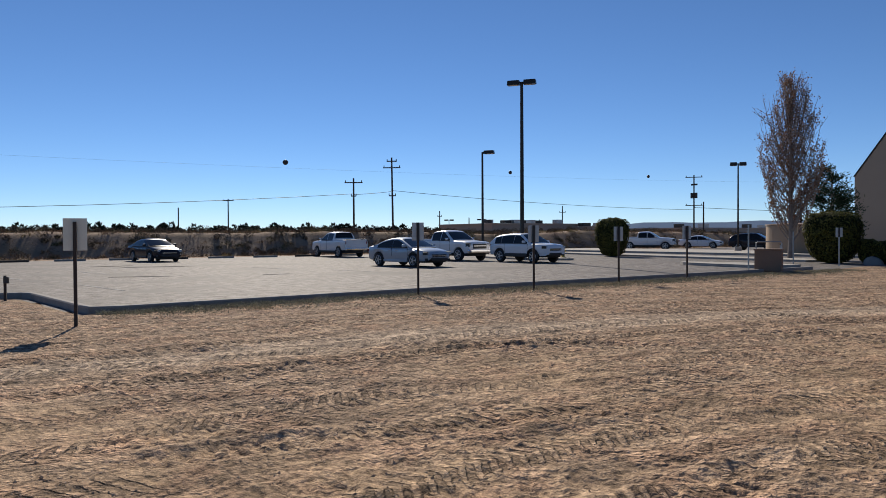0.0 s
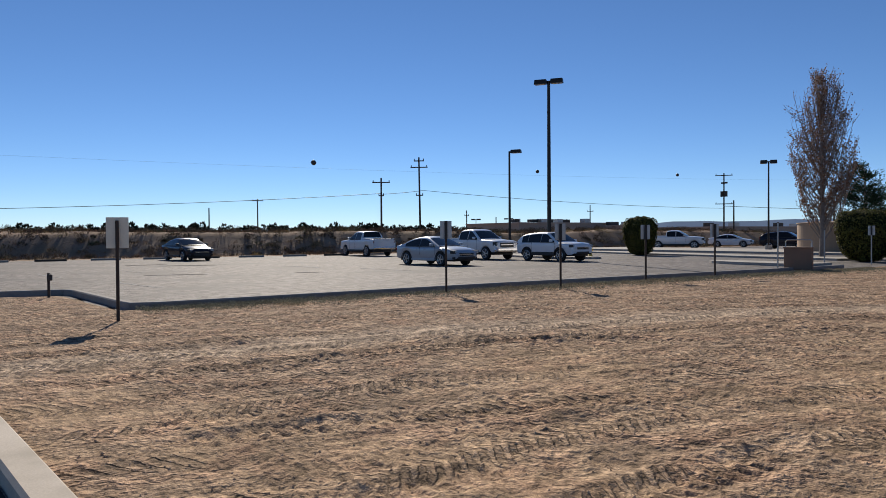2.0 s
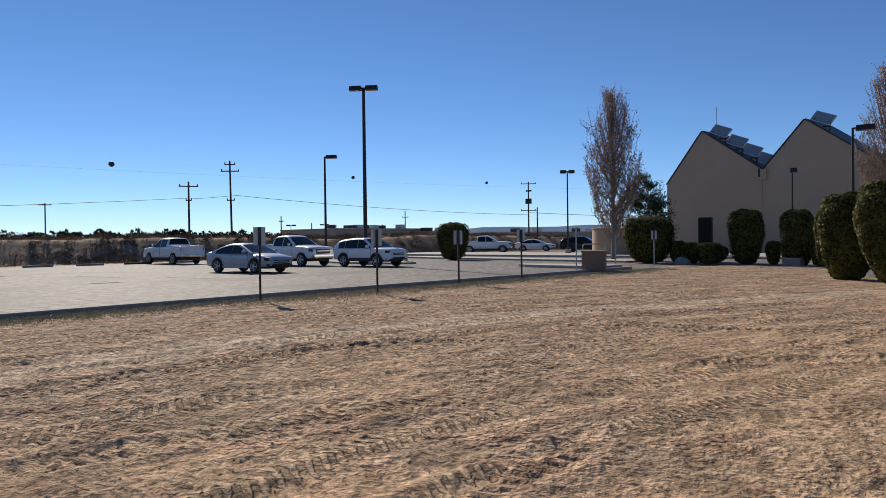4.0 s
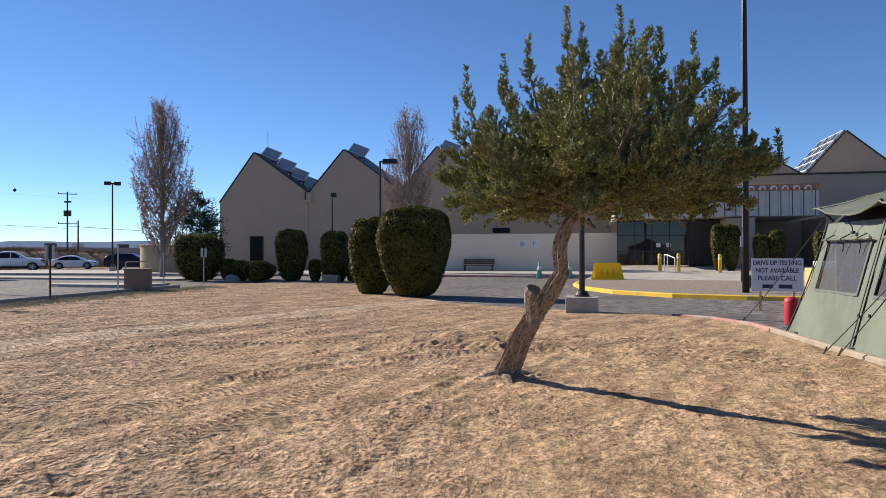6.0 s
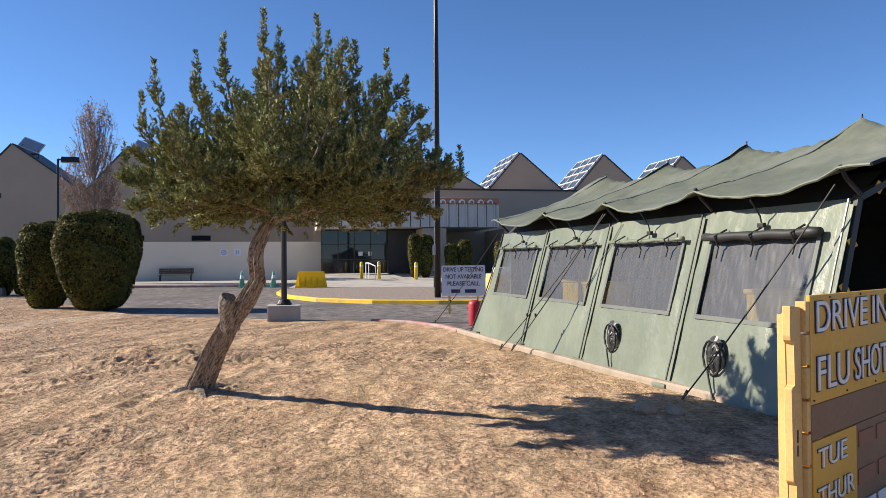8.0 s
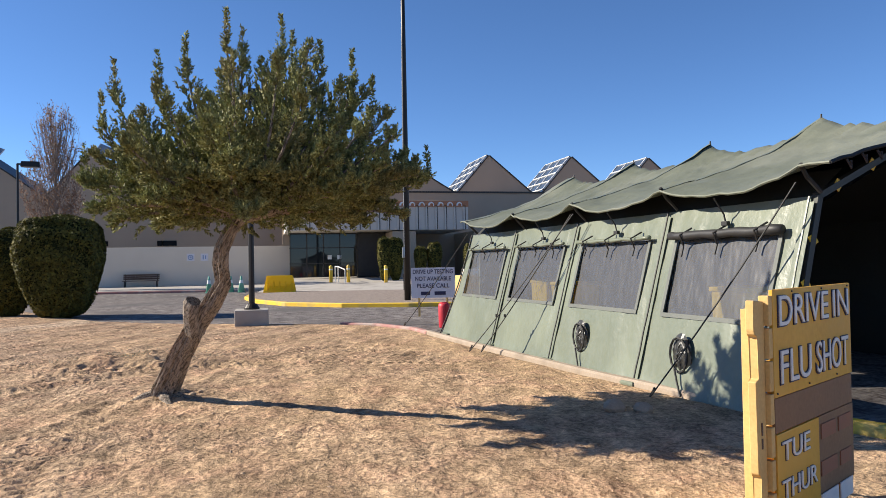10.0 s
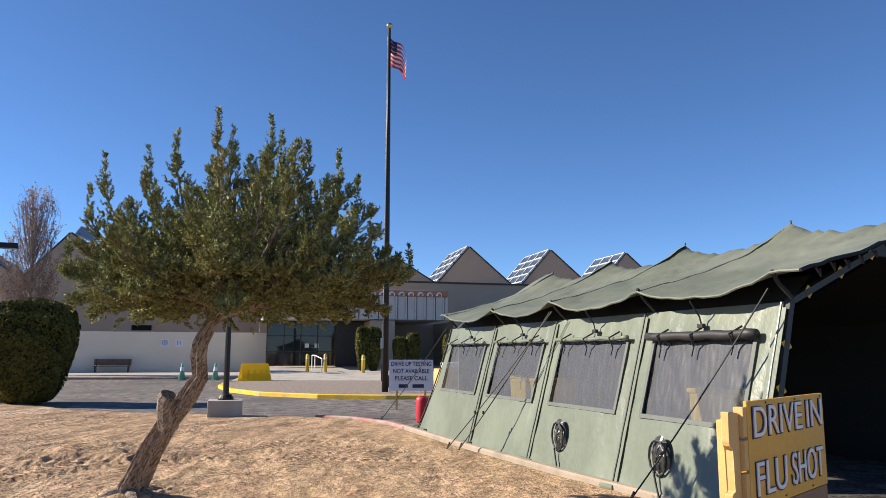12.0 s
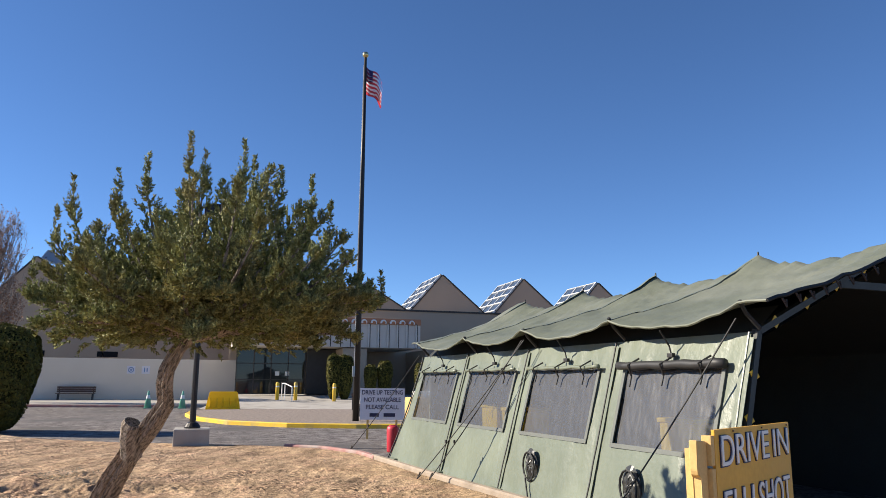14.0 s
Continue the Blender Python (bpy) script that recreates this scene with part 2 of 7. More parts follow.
WHITE = mat("white_paint", (0.78, 0.77, 0.74), (0.70, 0.69, 0.66), 0.5, 0, 3, 40, 0.08)
YELLOW = mat("yellow_paint", (0.80, 0.53, 0.045), (0.66, 0.41, 0.03), 0.6, 0, 4, 50, 0.3, 0.006, 0.4, (0.52, 0.37, 0.10), 2.2)
YPLASTIC = mat("yellow_plastic", (0.88, 0.66, 0.01), (0.82, 0.58, 0.01), 0.4, 0, 2, 30, 0.05, thin=0.4)
ORANGEY = mat("ochre_board_paint", (0.72, 0.40, 0.045), (0.60, 0.31, 0.03), 0.55, 0, 3, 30, 0.25, 0.005, 0.4, (0.66, 0.37, 0.06), 3.0)
BROWNBD = mat("brown_hardboard", (0.27, 0.15, 0.075), (0.20, 0.105, 0.05), 0.7, 0, 3, 40, 0.2, 0.004)
RAWWOOD = mat("pale_pallet_wood", (0.70, 0.47, 0.18), (0.56, 0.35, 0.12), 0.75, 0, 4, 60, 0.3, 0.005)
SIGNW = mat("white_sign_board", (0.74, 0.72, 0.76), (0.68, 0.66, 0.70), 0.6, 0, 3, 40, 0.05)
INK = mat("dark_blue_ink", (0.02, 0.02, 0.06), (0.03, 0.03, 0.08), 0.6, 0, 5, 40, 0)
REDINK = mat("faded_red_paint", (0.33, 0.115, 0.065), (0.27, 0.13, 0.07), 0.7, 0, 5, 40, 0)
RED = mat("red_paint", (0.55, 0.03, 0.05), (0.42, 0.025, 0.04), 0.5, 0, 3, 40, 0.1)
REDKERB = mat("faded_red_kerb_paint", (0.40, 0.16, 0.14), (0.33, 0.21, 0.18), 0.85, 0, 3, 50, 0.4, 0.006, 0.4, (0.40, 0.33, 0.29), 1.4)
TENT = mat("green_tent_vinyl", (0.172, 0.192, 0.145), (0.14, 0.162, 0.12), 0.38, 0, 2.2, 14, 0.5, 0.025, 0.45, (0.188, 0.212, 0.158), 0.9)
FLY = mat("olive_fly_canvas", (0.155, 0.168, 0.122), (0.118, 0.13, 0.094), 0.5, 0, 1.6, 5, 0.6, 0.05, 0.4, (0.185, 0.195, 0.15), 0.7)
TENTIN = mat("tent_liner_and_gap_dark", (0.02, 0.022, 0.02), (0.03, 0.032, 0.03), 0.8, 0, 3, 30, 0.1)
BLACK = mat("black_webbing", (0.012, 0.012, 0.012), (0.02, 0.02, 0.02), 0.6, 0, 5, 60, 0.1)
SLEEVE = mat("crumpled_black_fabric", (0.02, 0.021, 0.02), (0.035, 0.036, 0.034), 0.4, 0, 5, 40, 0.3, 0.01)
VINYL = glass("clear_vinyl_window", (0.13, 0.133, 0.14), 0.34, 0.44)
BARK = bark_material()
TWIG = mat("grey_twig_bark", (0.30, 0.25, 0.215), (0.19, 0.155, 0.13), 0.9, 0, 6, 40, 0.2)
JUNIPER = mat("juniper_foliage", (0.40, 0.40, 0.15), (0.145, 0.165, 0.06), 0.6, 0, 5, 30, 0, 0.01, 0.35, (0.32, 0.29, 0.115), 1.6, 0.45, thin=0.32)
HEDGE = mat("clipped_hedge_foliage", (0.15, 0.13, 0.02), (0.035, 0.041, 0.008), 0.7, 0, 4, 30, 0, 0.01, 0.3, (0.13, 0.115, 0.02), 1.2, 0.45, thin=0.12)
# near-black, so that the shade inside the hedges is in the colour
HEDGEIN = mat("hedge_inner_shade", (0.02, 0.026, 0.009), (0.012, 0.016, 0.006), 0.95, 0, 6, 30, 0.8, 0.05, 0.1)
DRYLEAF = mat("dry_brown_leaf", (0.30, 0.175, 0.115), (0.20, 0.11, 0.07), 0.8, 0, 2, 20, 0, 0.01, 0.25, None, 1, 0.35, thin=0.3)
PINE = mat("pine_needles", (0.05, 0.085, 0.045), (0.03, 0.055, 0.028), 0.8, 0, 3, 20, 0, 0.01, 0.2, None, 1, 0.4, thin=0.2)
FARTREE = mat("far_juniper_foliage", (0.028, 0.036, 0.02), (0.016, 0.022, 0.013), 0.9, 0, 0.5, 4, 0, 0.01, 0.1, None, 1, 0.4)
SAGE = mat("dry_sage_brush", (0.38, 0.27, 0.175), (0.20, 0.14, 0.10), 0.9, 0, 1, 6, 0, 0.01, 0.1, (0.42, 0.33, 0.17), 0.25, 0.4, thin=0.4)
WEED = mat("grey_green_weeds", (0.40, 0.39, 0.31), (0.24, 0.245, 0.185), 0.9, 0, 2, 12, 0, 0.01, 0.1, (0.40, 0.35, 0.25), 0.7, 0.35, thin=0.5)
CLOD = mat("soil_clod", (0.54, 0.39, 0.26), (0.38, 0.27, 0.175), 0.95, 0, 8, 60, 0.3, 0.01, 0.1, None, 1, 0.3)
BUSH = mat("grey_brown_sagebrush", (0.22, 0.165, 0.115), (0.11, 0.085, 0.06), 0.9, 0, 0.4, 4, 0, 0.01, 0.1, (0.17, 0.16, 0.09), 0.3, 0.4, thin=0.3)
STONE = mat("pale_stone", (0.34, 0.255, 0.18), (0.24, 0.17, 0.12), 0.9, 0, 8, 60, 0.5, 0.01, 0.3, None, 1, 0.3)
GRAVEL = mat("grey_gravel", (0.36, 0.30, 0.255), (0.13, 0.105, 0.09), 0.92, 0, 7, 16, 1.0, 0.06, 0.3)
RUBBER = mat("tyre_rubber", (0.015, 0.015, 0.015), (0.025, 0.025, 0.025), 0.8, 0, 8, 60, 0.2)
RIM = mat("alloy_rim", (0.55, 0.55, 0.56), (0.45, 0.45, 0.46), 0.3, 0.9, 8, 60, 0)
CHROME = mat("chrome", (0.75, 0.75, 0.76), (0.7, 0.7, 0.7), 0.12, 1.0, 8, 60, 0)
CARGLASS = mat("tinted_car_glass", (0.012, 0.014, 0.016), (0.012, 0.014, 0.016), 0.05, 0, 2, 30, 0, 0.01, 0.3)
LAMPGL = glass("headlamp_glass", (0.45, 0.46, 0.47), 0.08)
TAILRED = mat("tail_light_red", (0.25, 0.012, 0.012), (0.2, 0.01, 0.01), 0.2, 0, 8, 60, 0)
BLKPL = mat("black_plastic", (0.02, 0.02, 0.021), (0.03, 0.03, 0.03), 0.55, 0, 8, 60, 0.1)
PAINT_W = mat("white_car_paint", (0.80, 0.80, 0.80), (0.78, 0.78, 0.78), 0.3, 0, 1, 20, 0, coat=0.6)
PAINT_S = mat("pale_blue_silver_paint", (0.40, 0.45, 0.50), (0.38, 0.43, 0.48), 0.32, 0.3, 1, 20, 0, coat=0.5)
PAINT_D = mat("dark_blue_car_paint", (0.008, 0.009, 0.02), (0.007, 0.008, 0.018), 0.25, 0, 1, 20, 0, 0.01, 0.35, coat=0.1)
DOORGL = mat("entrance_glass", (0.012, 0.016, 0.02), (0.012, 0.016, 0.02), 0.03, 0, 2, 30, 0, 0.01, 0.5)
WINGL = glass("dark_window_glass", (0.008, 0.01, 0.012), 0.05)
DARKPANE = mat("dark_window_pane", (0.006, 0.007, 0.009), (0.009, 0.01, 0.012), 0.35, 0, 2, 30, 0, 0.01, 0.1)
COLLECT = mat("collector_glass", (0.30, 0.33, 0.37), (0.26, 0.29, 0.33), 0.25, 0, 2, 30, 0)
SOLAR = glass("blue_grey_skylight_glass", (0.05, 0.07, 0.105), 0.25)
FARTAN = mat("far_tan_wall", (0.44, 0.34, 0.265), (0.39, 0.30, 0.235), 0.9, 0, 0.2, 3, 0)
TANK = mat("tan_tank_paint", (0.40, 0.285, 0.195), (0.36, 0.26, 0.18), 0.8, 0, 0.6, 20, 0.1)
# the haze of distance is put into the mesa's blue colour
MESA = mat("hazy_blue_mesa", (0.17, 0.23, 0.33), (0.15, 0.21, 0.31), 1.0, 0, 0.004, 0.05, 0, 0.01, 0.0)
WOODPOLE = mat("weathered_pole_wood", (0.06, 0.045, 0.035), (0.04, 0.03, 0.025), 0.9, 0, 3, 40, 0.3)
BOXTAN = mat("tan_utility_box_paint", (0.26, 0.165, 0.11), (0.22, 0.14, 0.095), 0.8, 0, 2, 30, 0.15)
GREENPL = mat("green_cone_plastic", (0.16, 0.42, 0.30), (0.13, 0.36, 0.26), 0.5, 0, 3, 30, 0)
BENCHW = mat("dark_bench_wood", (0.13, 0.075, 0.05), (0.09, 0.05, 0.035), 0.7, 0, 5, 40, 0.2)
FLAGR = mat("flag_red", (0.62, 0.06, 0.08), (0.55, 0.05, 0.07), 0.8, 0, 4, 30, 0, thin=0.5)
FLAGW = mat("flag_white", (0.85, 0.82, 0.80), (0.80, 0.77, 0.75), 0.8, 0, 4, 30, 0, thin=0.5)
SIGNBLUE = mat("pale_sign_blue", (0.16, 0.28, 0.48), (0.14, 0.25, 0.44), 0.6, 0, 4, 30, 0)
FLAGB = mat("flag_blue", (0.03, 0.04, 0.18), (0.03, 0.04, 0.15), 0.8, 0, 4, 30, 0)
TERRA = mat("terracotta_frieze", (0.44, 0.20, 0.11), (0.37, 0.17, 0.09), 0.9, 0, 2, 30, 0.1)


# ---- mesh helpers ----
def mesh_of(name, bm, material, smooth=False):
    me = bpy.data.meshes.new(name)
    bmesh.ops.recalc_face_normals(bm, faces=bm.faces)
    bm.to_mesh(me)
    bm.free()
    for m in (material if isinstance(material, (list, tuple)) else [material]):
        me.materials.append(m)
    if smooth:
        me.polygons.foreach_set("use_smooth", [True] * len(me.polygons))
    return me


def part(name, bm, material, parent=None, label="", smooth=False):
    ob = new(name, mesh_of(name, bm, material, smooth))
    if parent:
        ob.parent = parent
    return tagged(ob, label)


def thing(name, m, label, category, group="", kind=""):
    ob = new(name)
    ob.empty_display_size = 0.2
    ob.matrix_basis = m
    return tagged(ob, label, category, group, kind)


def raw(name, verts, faces, material, parent=None, smooth=False):
    me = bpy.data.meshes.new(name)
    me.from_pydata(verts, [], faces)
    me.materials.append(material)
    if smooth:
        me.polygons.foreach_set("use_smooth", [True] * len(me.polygons))
    ob = new(name, me)
    ob.parent = parent
    return ob


def box(bm, c, s, rot=None, bevel=0.0, taper=(1, 1)):
    """A box of size s about c, optionally turned, bevelled, its top scaled by taper."""
    vs = bmesh.ops.create_cube(bm, size=1)["verts"]
    for v in vs:
        k = taper if v.co.z > 0 else (1, 1)
        v.co = Vector((v.co.x * s[0] * k[0], v.co.y * s[1] * k[1], v.co.z * s[2]))
    if bevel:
        es = {e for v in vs for e in v.link_edges}
        vs = list({v for f in bmesh.ops.bevel(bm, geom=list(es), offset=bevel, segments=2, affect="EDGES", profile=0.7)["faces"] for v in f.verts} | {v for v in vs if v.is_valid})
    m = Matrix.Translation(c) @ (rot.to_4x4() if rot else Matrix())
    for v in vs:
        v.co = m @ v.co
    return bm


def tube(bm, pts, radii, n=8, cap=True):
    """A tube through pts with a radius at each."""
    rings = []
    pts = [Vector(p) for p in pts]
    if not isinstance(radii, (list, tuple)):
        radii = [radii] * len(pts)
    side = None
    for i, p in enumerate(pts):
        d = (pts[min(i + 1, len(pts) - 1)] - pts[max(i - 1, 0)]).normalized()
        if side is None:
            side = d.orthogonal().normalized()
        side = (side - d * side.dot(d)).normalized()
        other = d.cross(side)
        rings.append([bm.verts.new(p + (side * math.cos(a) + other * math.sin(a)) * radii[i]) for a in [2 * math.pi * k / n for k in range(n)]])
    for r0, r1 in zip(rings, rings[1:]):
        for k in range(n):
            bm.faces.new((r0[k], r0[(k + 1) % n], r1[(k + 1) % n], r1[k]))
    if cap:
        bm.faces.new(rings[0][::-1])
        bm.faces.new(rings[-1])
    return bm


def prism(bm, outline, z0, z1):
    """A vertical prism over an outline of (x, y)."""
    a = [bm.verts.new((x, y, z0)) for x, y in outline]
    b = [bm.verts.new((x, y, z1)) for x, y in outline]
    n = len(a)
    for i in range(n):
        bm.faces.new((a[i], a[(i + 1) % n], b[(i + 1) % n], b[i]))
    bm.faces.new(b)
    bm.faces.new(a[::-1])
    return bm


def slab_y(bm, outline, y0, y1):
    """A prism along y over an outline of (x, z)."""
    a = [bm.verts.new((x, y0, z)) for x, z in outline]
    b = [bm.verts.new((x, y1, z)) for x, z in outline]
    n = len(a)
    for i in range(n):
        bm.faces.new((a[i], a[(i + 1) % n], b[(i + 1) % n], b[i]))
    bm.faces.new(b)
    bm.faces.new(a[::-1])
    return bm


def ribbon(bm, pts, width, height, z0=-0.1):
    """A kerb-like bar of rectangular section along a plan line of (x, y)."""
    pts = [Vector((x, y, 0)) for x, y in pts]
    rows = []
    for i, p in enumerate(pts):
        d = (pts[min(i + 1, len(pts) - 1)] - pts[max(i - 1, 0)]).normalized()
        s = Vector((-d.y, d.x, 0)) * (width / 2)
        c = 0.025
        rows.append([bm.verts.new(q) for q in (p - s + Vector((0, 0, z0)), p - s + Vector((0, 0, height - c)), p - s * (1 - 2 * c / width) + Vector((0, 0, height)),
                                               p + s * (1 - 2 * c / width) + Vector((0, 0, height)), p + s + Vector((0, 0, height - c)), p + s + Vector((0, 0, z0)))])
    for a, b in zip(rows, rows[1:]):
        for k in range(5):
            bm.faces.new((a[k], a[k + 1], b[k + 1], b[k]))
    bm.faces.new(rows[0][::-1])
    bm.faces.new(rows[-1])
    return bm


rng = random.Random(7)
npr = np.random.RandomState(7)


def sprays(name, centres, dirs, lengths, widths, material, parent=None):
    """Many small three-sided spikes (leaf sprays) as one mesh."""
    c, d = np.asarray(centres, float), np.asarray(dirs, float)
    d /= np.linalg.norm(d, axis=1)[:, None] + 1e-9
    r = npr.normal(size=c.shape)
    s = np.cross(d, r)
    s /= np.linalg.norm(s, axis=1)[:, None] + 1e-9
    t = np.cross(d, s)
    L, W = np.asarray(lengths)[:, None], np.asarray(widths)[:, None]
    v = np.stack([c + s * W, c - s * W * 0.5 + t * W * 0.87, c - s * W * 0.5 - t * W * 0.87, c + d * L], axis=1).reshape(-1, 3)
    k = np.arange(len(c))[:, None, None] * 4
    f = (np.array([[3, 1, 0], [3, 2, 1], [3, 0, 2]])[None] + k).reshape(-1, 3)
    return raw(name, v.tolist(), f.tolist(), material, parent)


def leaves(name, centres, size, material, parent=None):
    """Many small folded leaves, two triangles each, turned at random."""
    c = np.asarray(centres, float)
    a, b = npr.normal(size=c.shape), npr.normal(size=c.shape)
    a /= np.linalg.norm(a, axis=1)[:, None]
    b -= a * (a * b).sum(1)[:, None]
    b /= np.linalg.norm(b, axis=1)[:, None]
    z = size * npr.uniform(0.6, 1.3, len(c))[:, None]
    v = np.stack([c - a * z, c + b * z * 0.6, c + a * z, c - b * z * 0.6 + np.cross(a, b) * z * 0.3], axis=1).reshape(-1, 3)
    k = np.arange(len(c))[:, None, None] * 4
    f = (np.array([[0, 1, 2], [0, 2, 3]])[None] + k).reshape(-1, 3)
    return raw(name, v.tolist(), f.tolist(), material, parent)


def facing_leaves(name, centres, normals, sizes, material, parent=None):
    """Many small leaves, each a folded pair of triangles lying roughly along a surface."""
    c, nn = np.asarray(centres, float), np.asarray(normals, float)
    nn /= np.linalg.norm(nn, axis=1)[:, None] + 1e-9
    a = np.cross(nn, npr.normal(size=c.shape))
    a /= np.linalg.norm(a, axis=1)[:, None] + 1e-9
    b = np.cross(nn, a)
    z = np.asarray(sizes)[:, None]
    v = np.stack([c - a * z, c + b * z * 0.5, c + a * z, c - b * z * 0.5 + nn * z * 0.35], axis=1).reshape(-1, 3)
    k = np.arange(len(c))[:, None, None] * 4
    f = (np.array([[0, 1, 2], [0, 2, 3]])[None] + k).reshape(-1, 3)
    return raw(name, v.tolist(), f.tolist(), material, parent)


# ---- ground ----
def inside_distance(px, py, poly):
    """Signed distance to an outline, positive inside."""
    best, inn = np.full(px.shape, 1e9), np.zeros(px.shape, bool)
    for (x0, y0), (x1, y1) in zip(poly, poly[1:] + poly[:1]):
        dx, dy = x1 - x0, y1 - y0
        t = np.clip(((px - x0) * dx + (py - y0) * dy) / (dx * dx + dy * dy), 0, 1)
        best = np.minimum(best, np.hypot(px - x0 - t * dx, py - y0 - t * dy))
        hit = ((y0 > py) != (y1 > py)) & (px < dx * (py - y0) / (dy + 1e-12) + x0)
        inn ^= hit
    return np.where(inn, best, -best)


def smooth_noise(px, py, size, seed):
    """Value noise on a grid of that size in metres."""
    g = np.random.RandomState(seed).uniform(-1, 1, (512, 512))
    fx, fy = px / size + 200.3, py / size + 200.7
    ix, iy = np.floor(fx).astype(int), np.floor(fy).astype(int)
    tx, ty = fx - ix, fy - iy
    tx, ty = tx * tx * (3 - 2 * tx), ty * ty * (3 - 2 * ty)
    q = lambda i, j: g[i % 512, j % 512]
    return (q(ix, iy) * (1 - tx) + q(ix + 1, iy) * tx) * (1 - ty) + (q(ix, iy + 1) * (1 - tx) + q(ix + 1, iy + 1) * tx) * ty


def grid_mesh(name, xs, ys, height, keep, material):
    px, py = np.meshgrid(xs, ys, indexing="ij")
    pz = height(px, py)
    ok = keep(px, py)
    n = len(ys)
    idx = np.arange(px.size).reshape(px.shape)
    q = ok[:-1, :-1] & ok[1:, :-1] & ok[1:, 1:] & ok[:-1, 1:]
    f = np.stack([idx[:-1, :-1][q], idx[1:, :-1][q], idx[1:, 1:][q], idx[:-1, 1:][q]], axis=1)
    used = np.unique(f)
    remap = np.full(px.size, -1)
    remap[used] = np.arange(len(used))
    v = np.stack([px.ravel(), py.ravel(), pz.ravel()], axis=1)[used]
    return raw(name, v.tolist(), remap[f].tolist(), material, smooth=True)


LOT = [(-18.45, 31), (-17.95, 20), (-17.5, 11), (-16.68, 2.6), (-16.85, 2.12), (-17.4, 2.0), (-22.0, 1.3), (-22.4, -0.4), (-22.85, -7), (-12, -2.1), (-7.3, -0.3), (-5, 0.08), (-3.4, 0.36), (-2.5, 0.33), (-2.1, -0.6), (-2.1, -20),
       (14, -20), (9.5, -3), (5.9, 2.6), (4.7, 6.2), (4.2, 8.85), (3.7, 12.7), (3.35, 16.2), (2.75, 17.7), (1.2, 19.0), (-2, 20.6), (-4.4, 22.6), (-6.2, 25.4), (-8.6, 30), (-11, 34.5), (-15, 36.2), (-19.5, 36)]


TRACKS = [(28.7, 3.3, q) for q in (30.4, 32.0, 33.2, 34.8, 35.7, 37.3, 39.6, 41.2)] + [(1.0, 0.0, 11.6), (1.0, 0.0, 13.2), (4.0, 3.0, 9.6), (-4.0, -9.0, 20.6), (-4.0, -9.0, 22.2), (9.0, 0.0, 13.0), (9.0, 0.0, 14.6)]


def lot_height(px, py):
    d = inside_distance(px, py, LOT)
    edge = np.clip((d + 0.25) / np.where(px > -16, 0.4, 0.9), 0, 1)
    edge = edge * edge * (3 - 2 * edge)
    loose = np.clip(0.65 + 0.9 * smooth_noise(px, py, 1.3, 9), 0.25, 1.2) * np.clip(0.55 - px * 0.08, 0.5, 1.2)
    z = 0.03 * smooth_noise(px, py, 2.6, 1) + 0.012 * smooth_noise(px, py, 0.7, 2) + loose * (0.012 * smooth_noise(px, py, 0.24, 3) + 0.010 * np.abs(smooth_noise(px, py, 0.13, 4)) + 0.008 * np.abs(smooth_noise(px, py, 0.07, 8)))
    # soil combed along the sweep of the traffic
    ring, turn = np.hypot(28.7 - px, py - 3.3), np.arctan2(py - 3.3, 28.7 - px) * 36
    z += 0.009 * smooth_noise(ring * 7.5, turn * 2.6, 1.0, 6) + 0.010 * np.maximum(0, smooth_noise(px, py, 0.075, 7) + 0.2)
    # wheel tracks: ruts with tread bars sweeping round towards the driveway
    for k, (cx, cy, rad) in enumerate(TRACKS):
        s = np.hypot(px - cx, py - cy) - rad + 0.15 * smooth_noise(px, py, 2.3, 20 + k)
        along = np.arctan2(py - cy, px - cx) * rad
        worn = np.clip(0.6 + 1.3 * smooth_noise(px, py, 2.6, 60 + k), 0, 1)
        w = np.exp(-(s / 0.17) ** 4) * worn
        z += -0.012 * w + 0.014 * worn * np.exp(-((np.abs(s) - 0.26) / 0.08) ** 2) * (1 + 0.8 * smooth_noise(px, py, 0.2, 30 + k))
        z += 0.011 * w * np.tanh(3 * np.sin(along * 40 + np.abs(s) * 22))
    # low heap of loose soil behind the leaning tree
    heap = np.exp(-(((px + 1.9) / 1.3) ** 2 + ((py - 12.2) / 0.9) ** 2))
    z += heap * (0.15 + 0.10 * smooth_noise(px, py, 0.3, 5) + 0.05 * np.abs(smooth_noise(px, py, 0.12, 10)))
    z += 0.06 * np.exp(-(((px + 0.9) / 0.5) ** 2 + ((py - 9.0) / 0.5) ** 2))
    return -0.07 + edge * (0.11 + z * np.clip(d / 1.4, 0.25, 1) * np.clip(1.25 - py / 30, 0.5, 1))


def steps(*runs):
    out = []
    for a, b, s in runs:
        out += list(np.arange(a, b, s))
    return np.array(out)


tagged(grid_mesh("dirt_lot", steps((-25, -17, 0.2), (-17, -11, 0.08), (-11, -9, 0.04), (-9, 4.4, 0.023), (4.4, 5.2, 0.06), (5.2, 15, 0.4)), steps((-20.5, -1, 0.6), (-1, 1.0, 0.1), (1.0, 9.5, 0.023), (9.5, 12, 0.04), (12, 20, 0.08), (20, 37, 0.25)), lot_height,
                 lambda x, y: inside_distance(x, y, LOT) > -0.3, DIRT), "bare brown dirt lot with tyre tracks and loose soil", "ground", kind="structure")


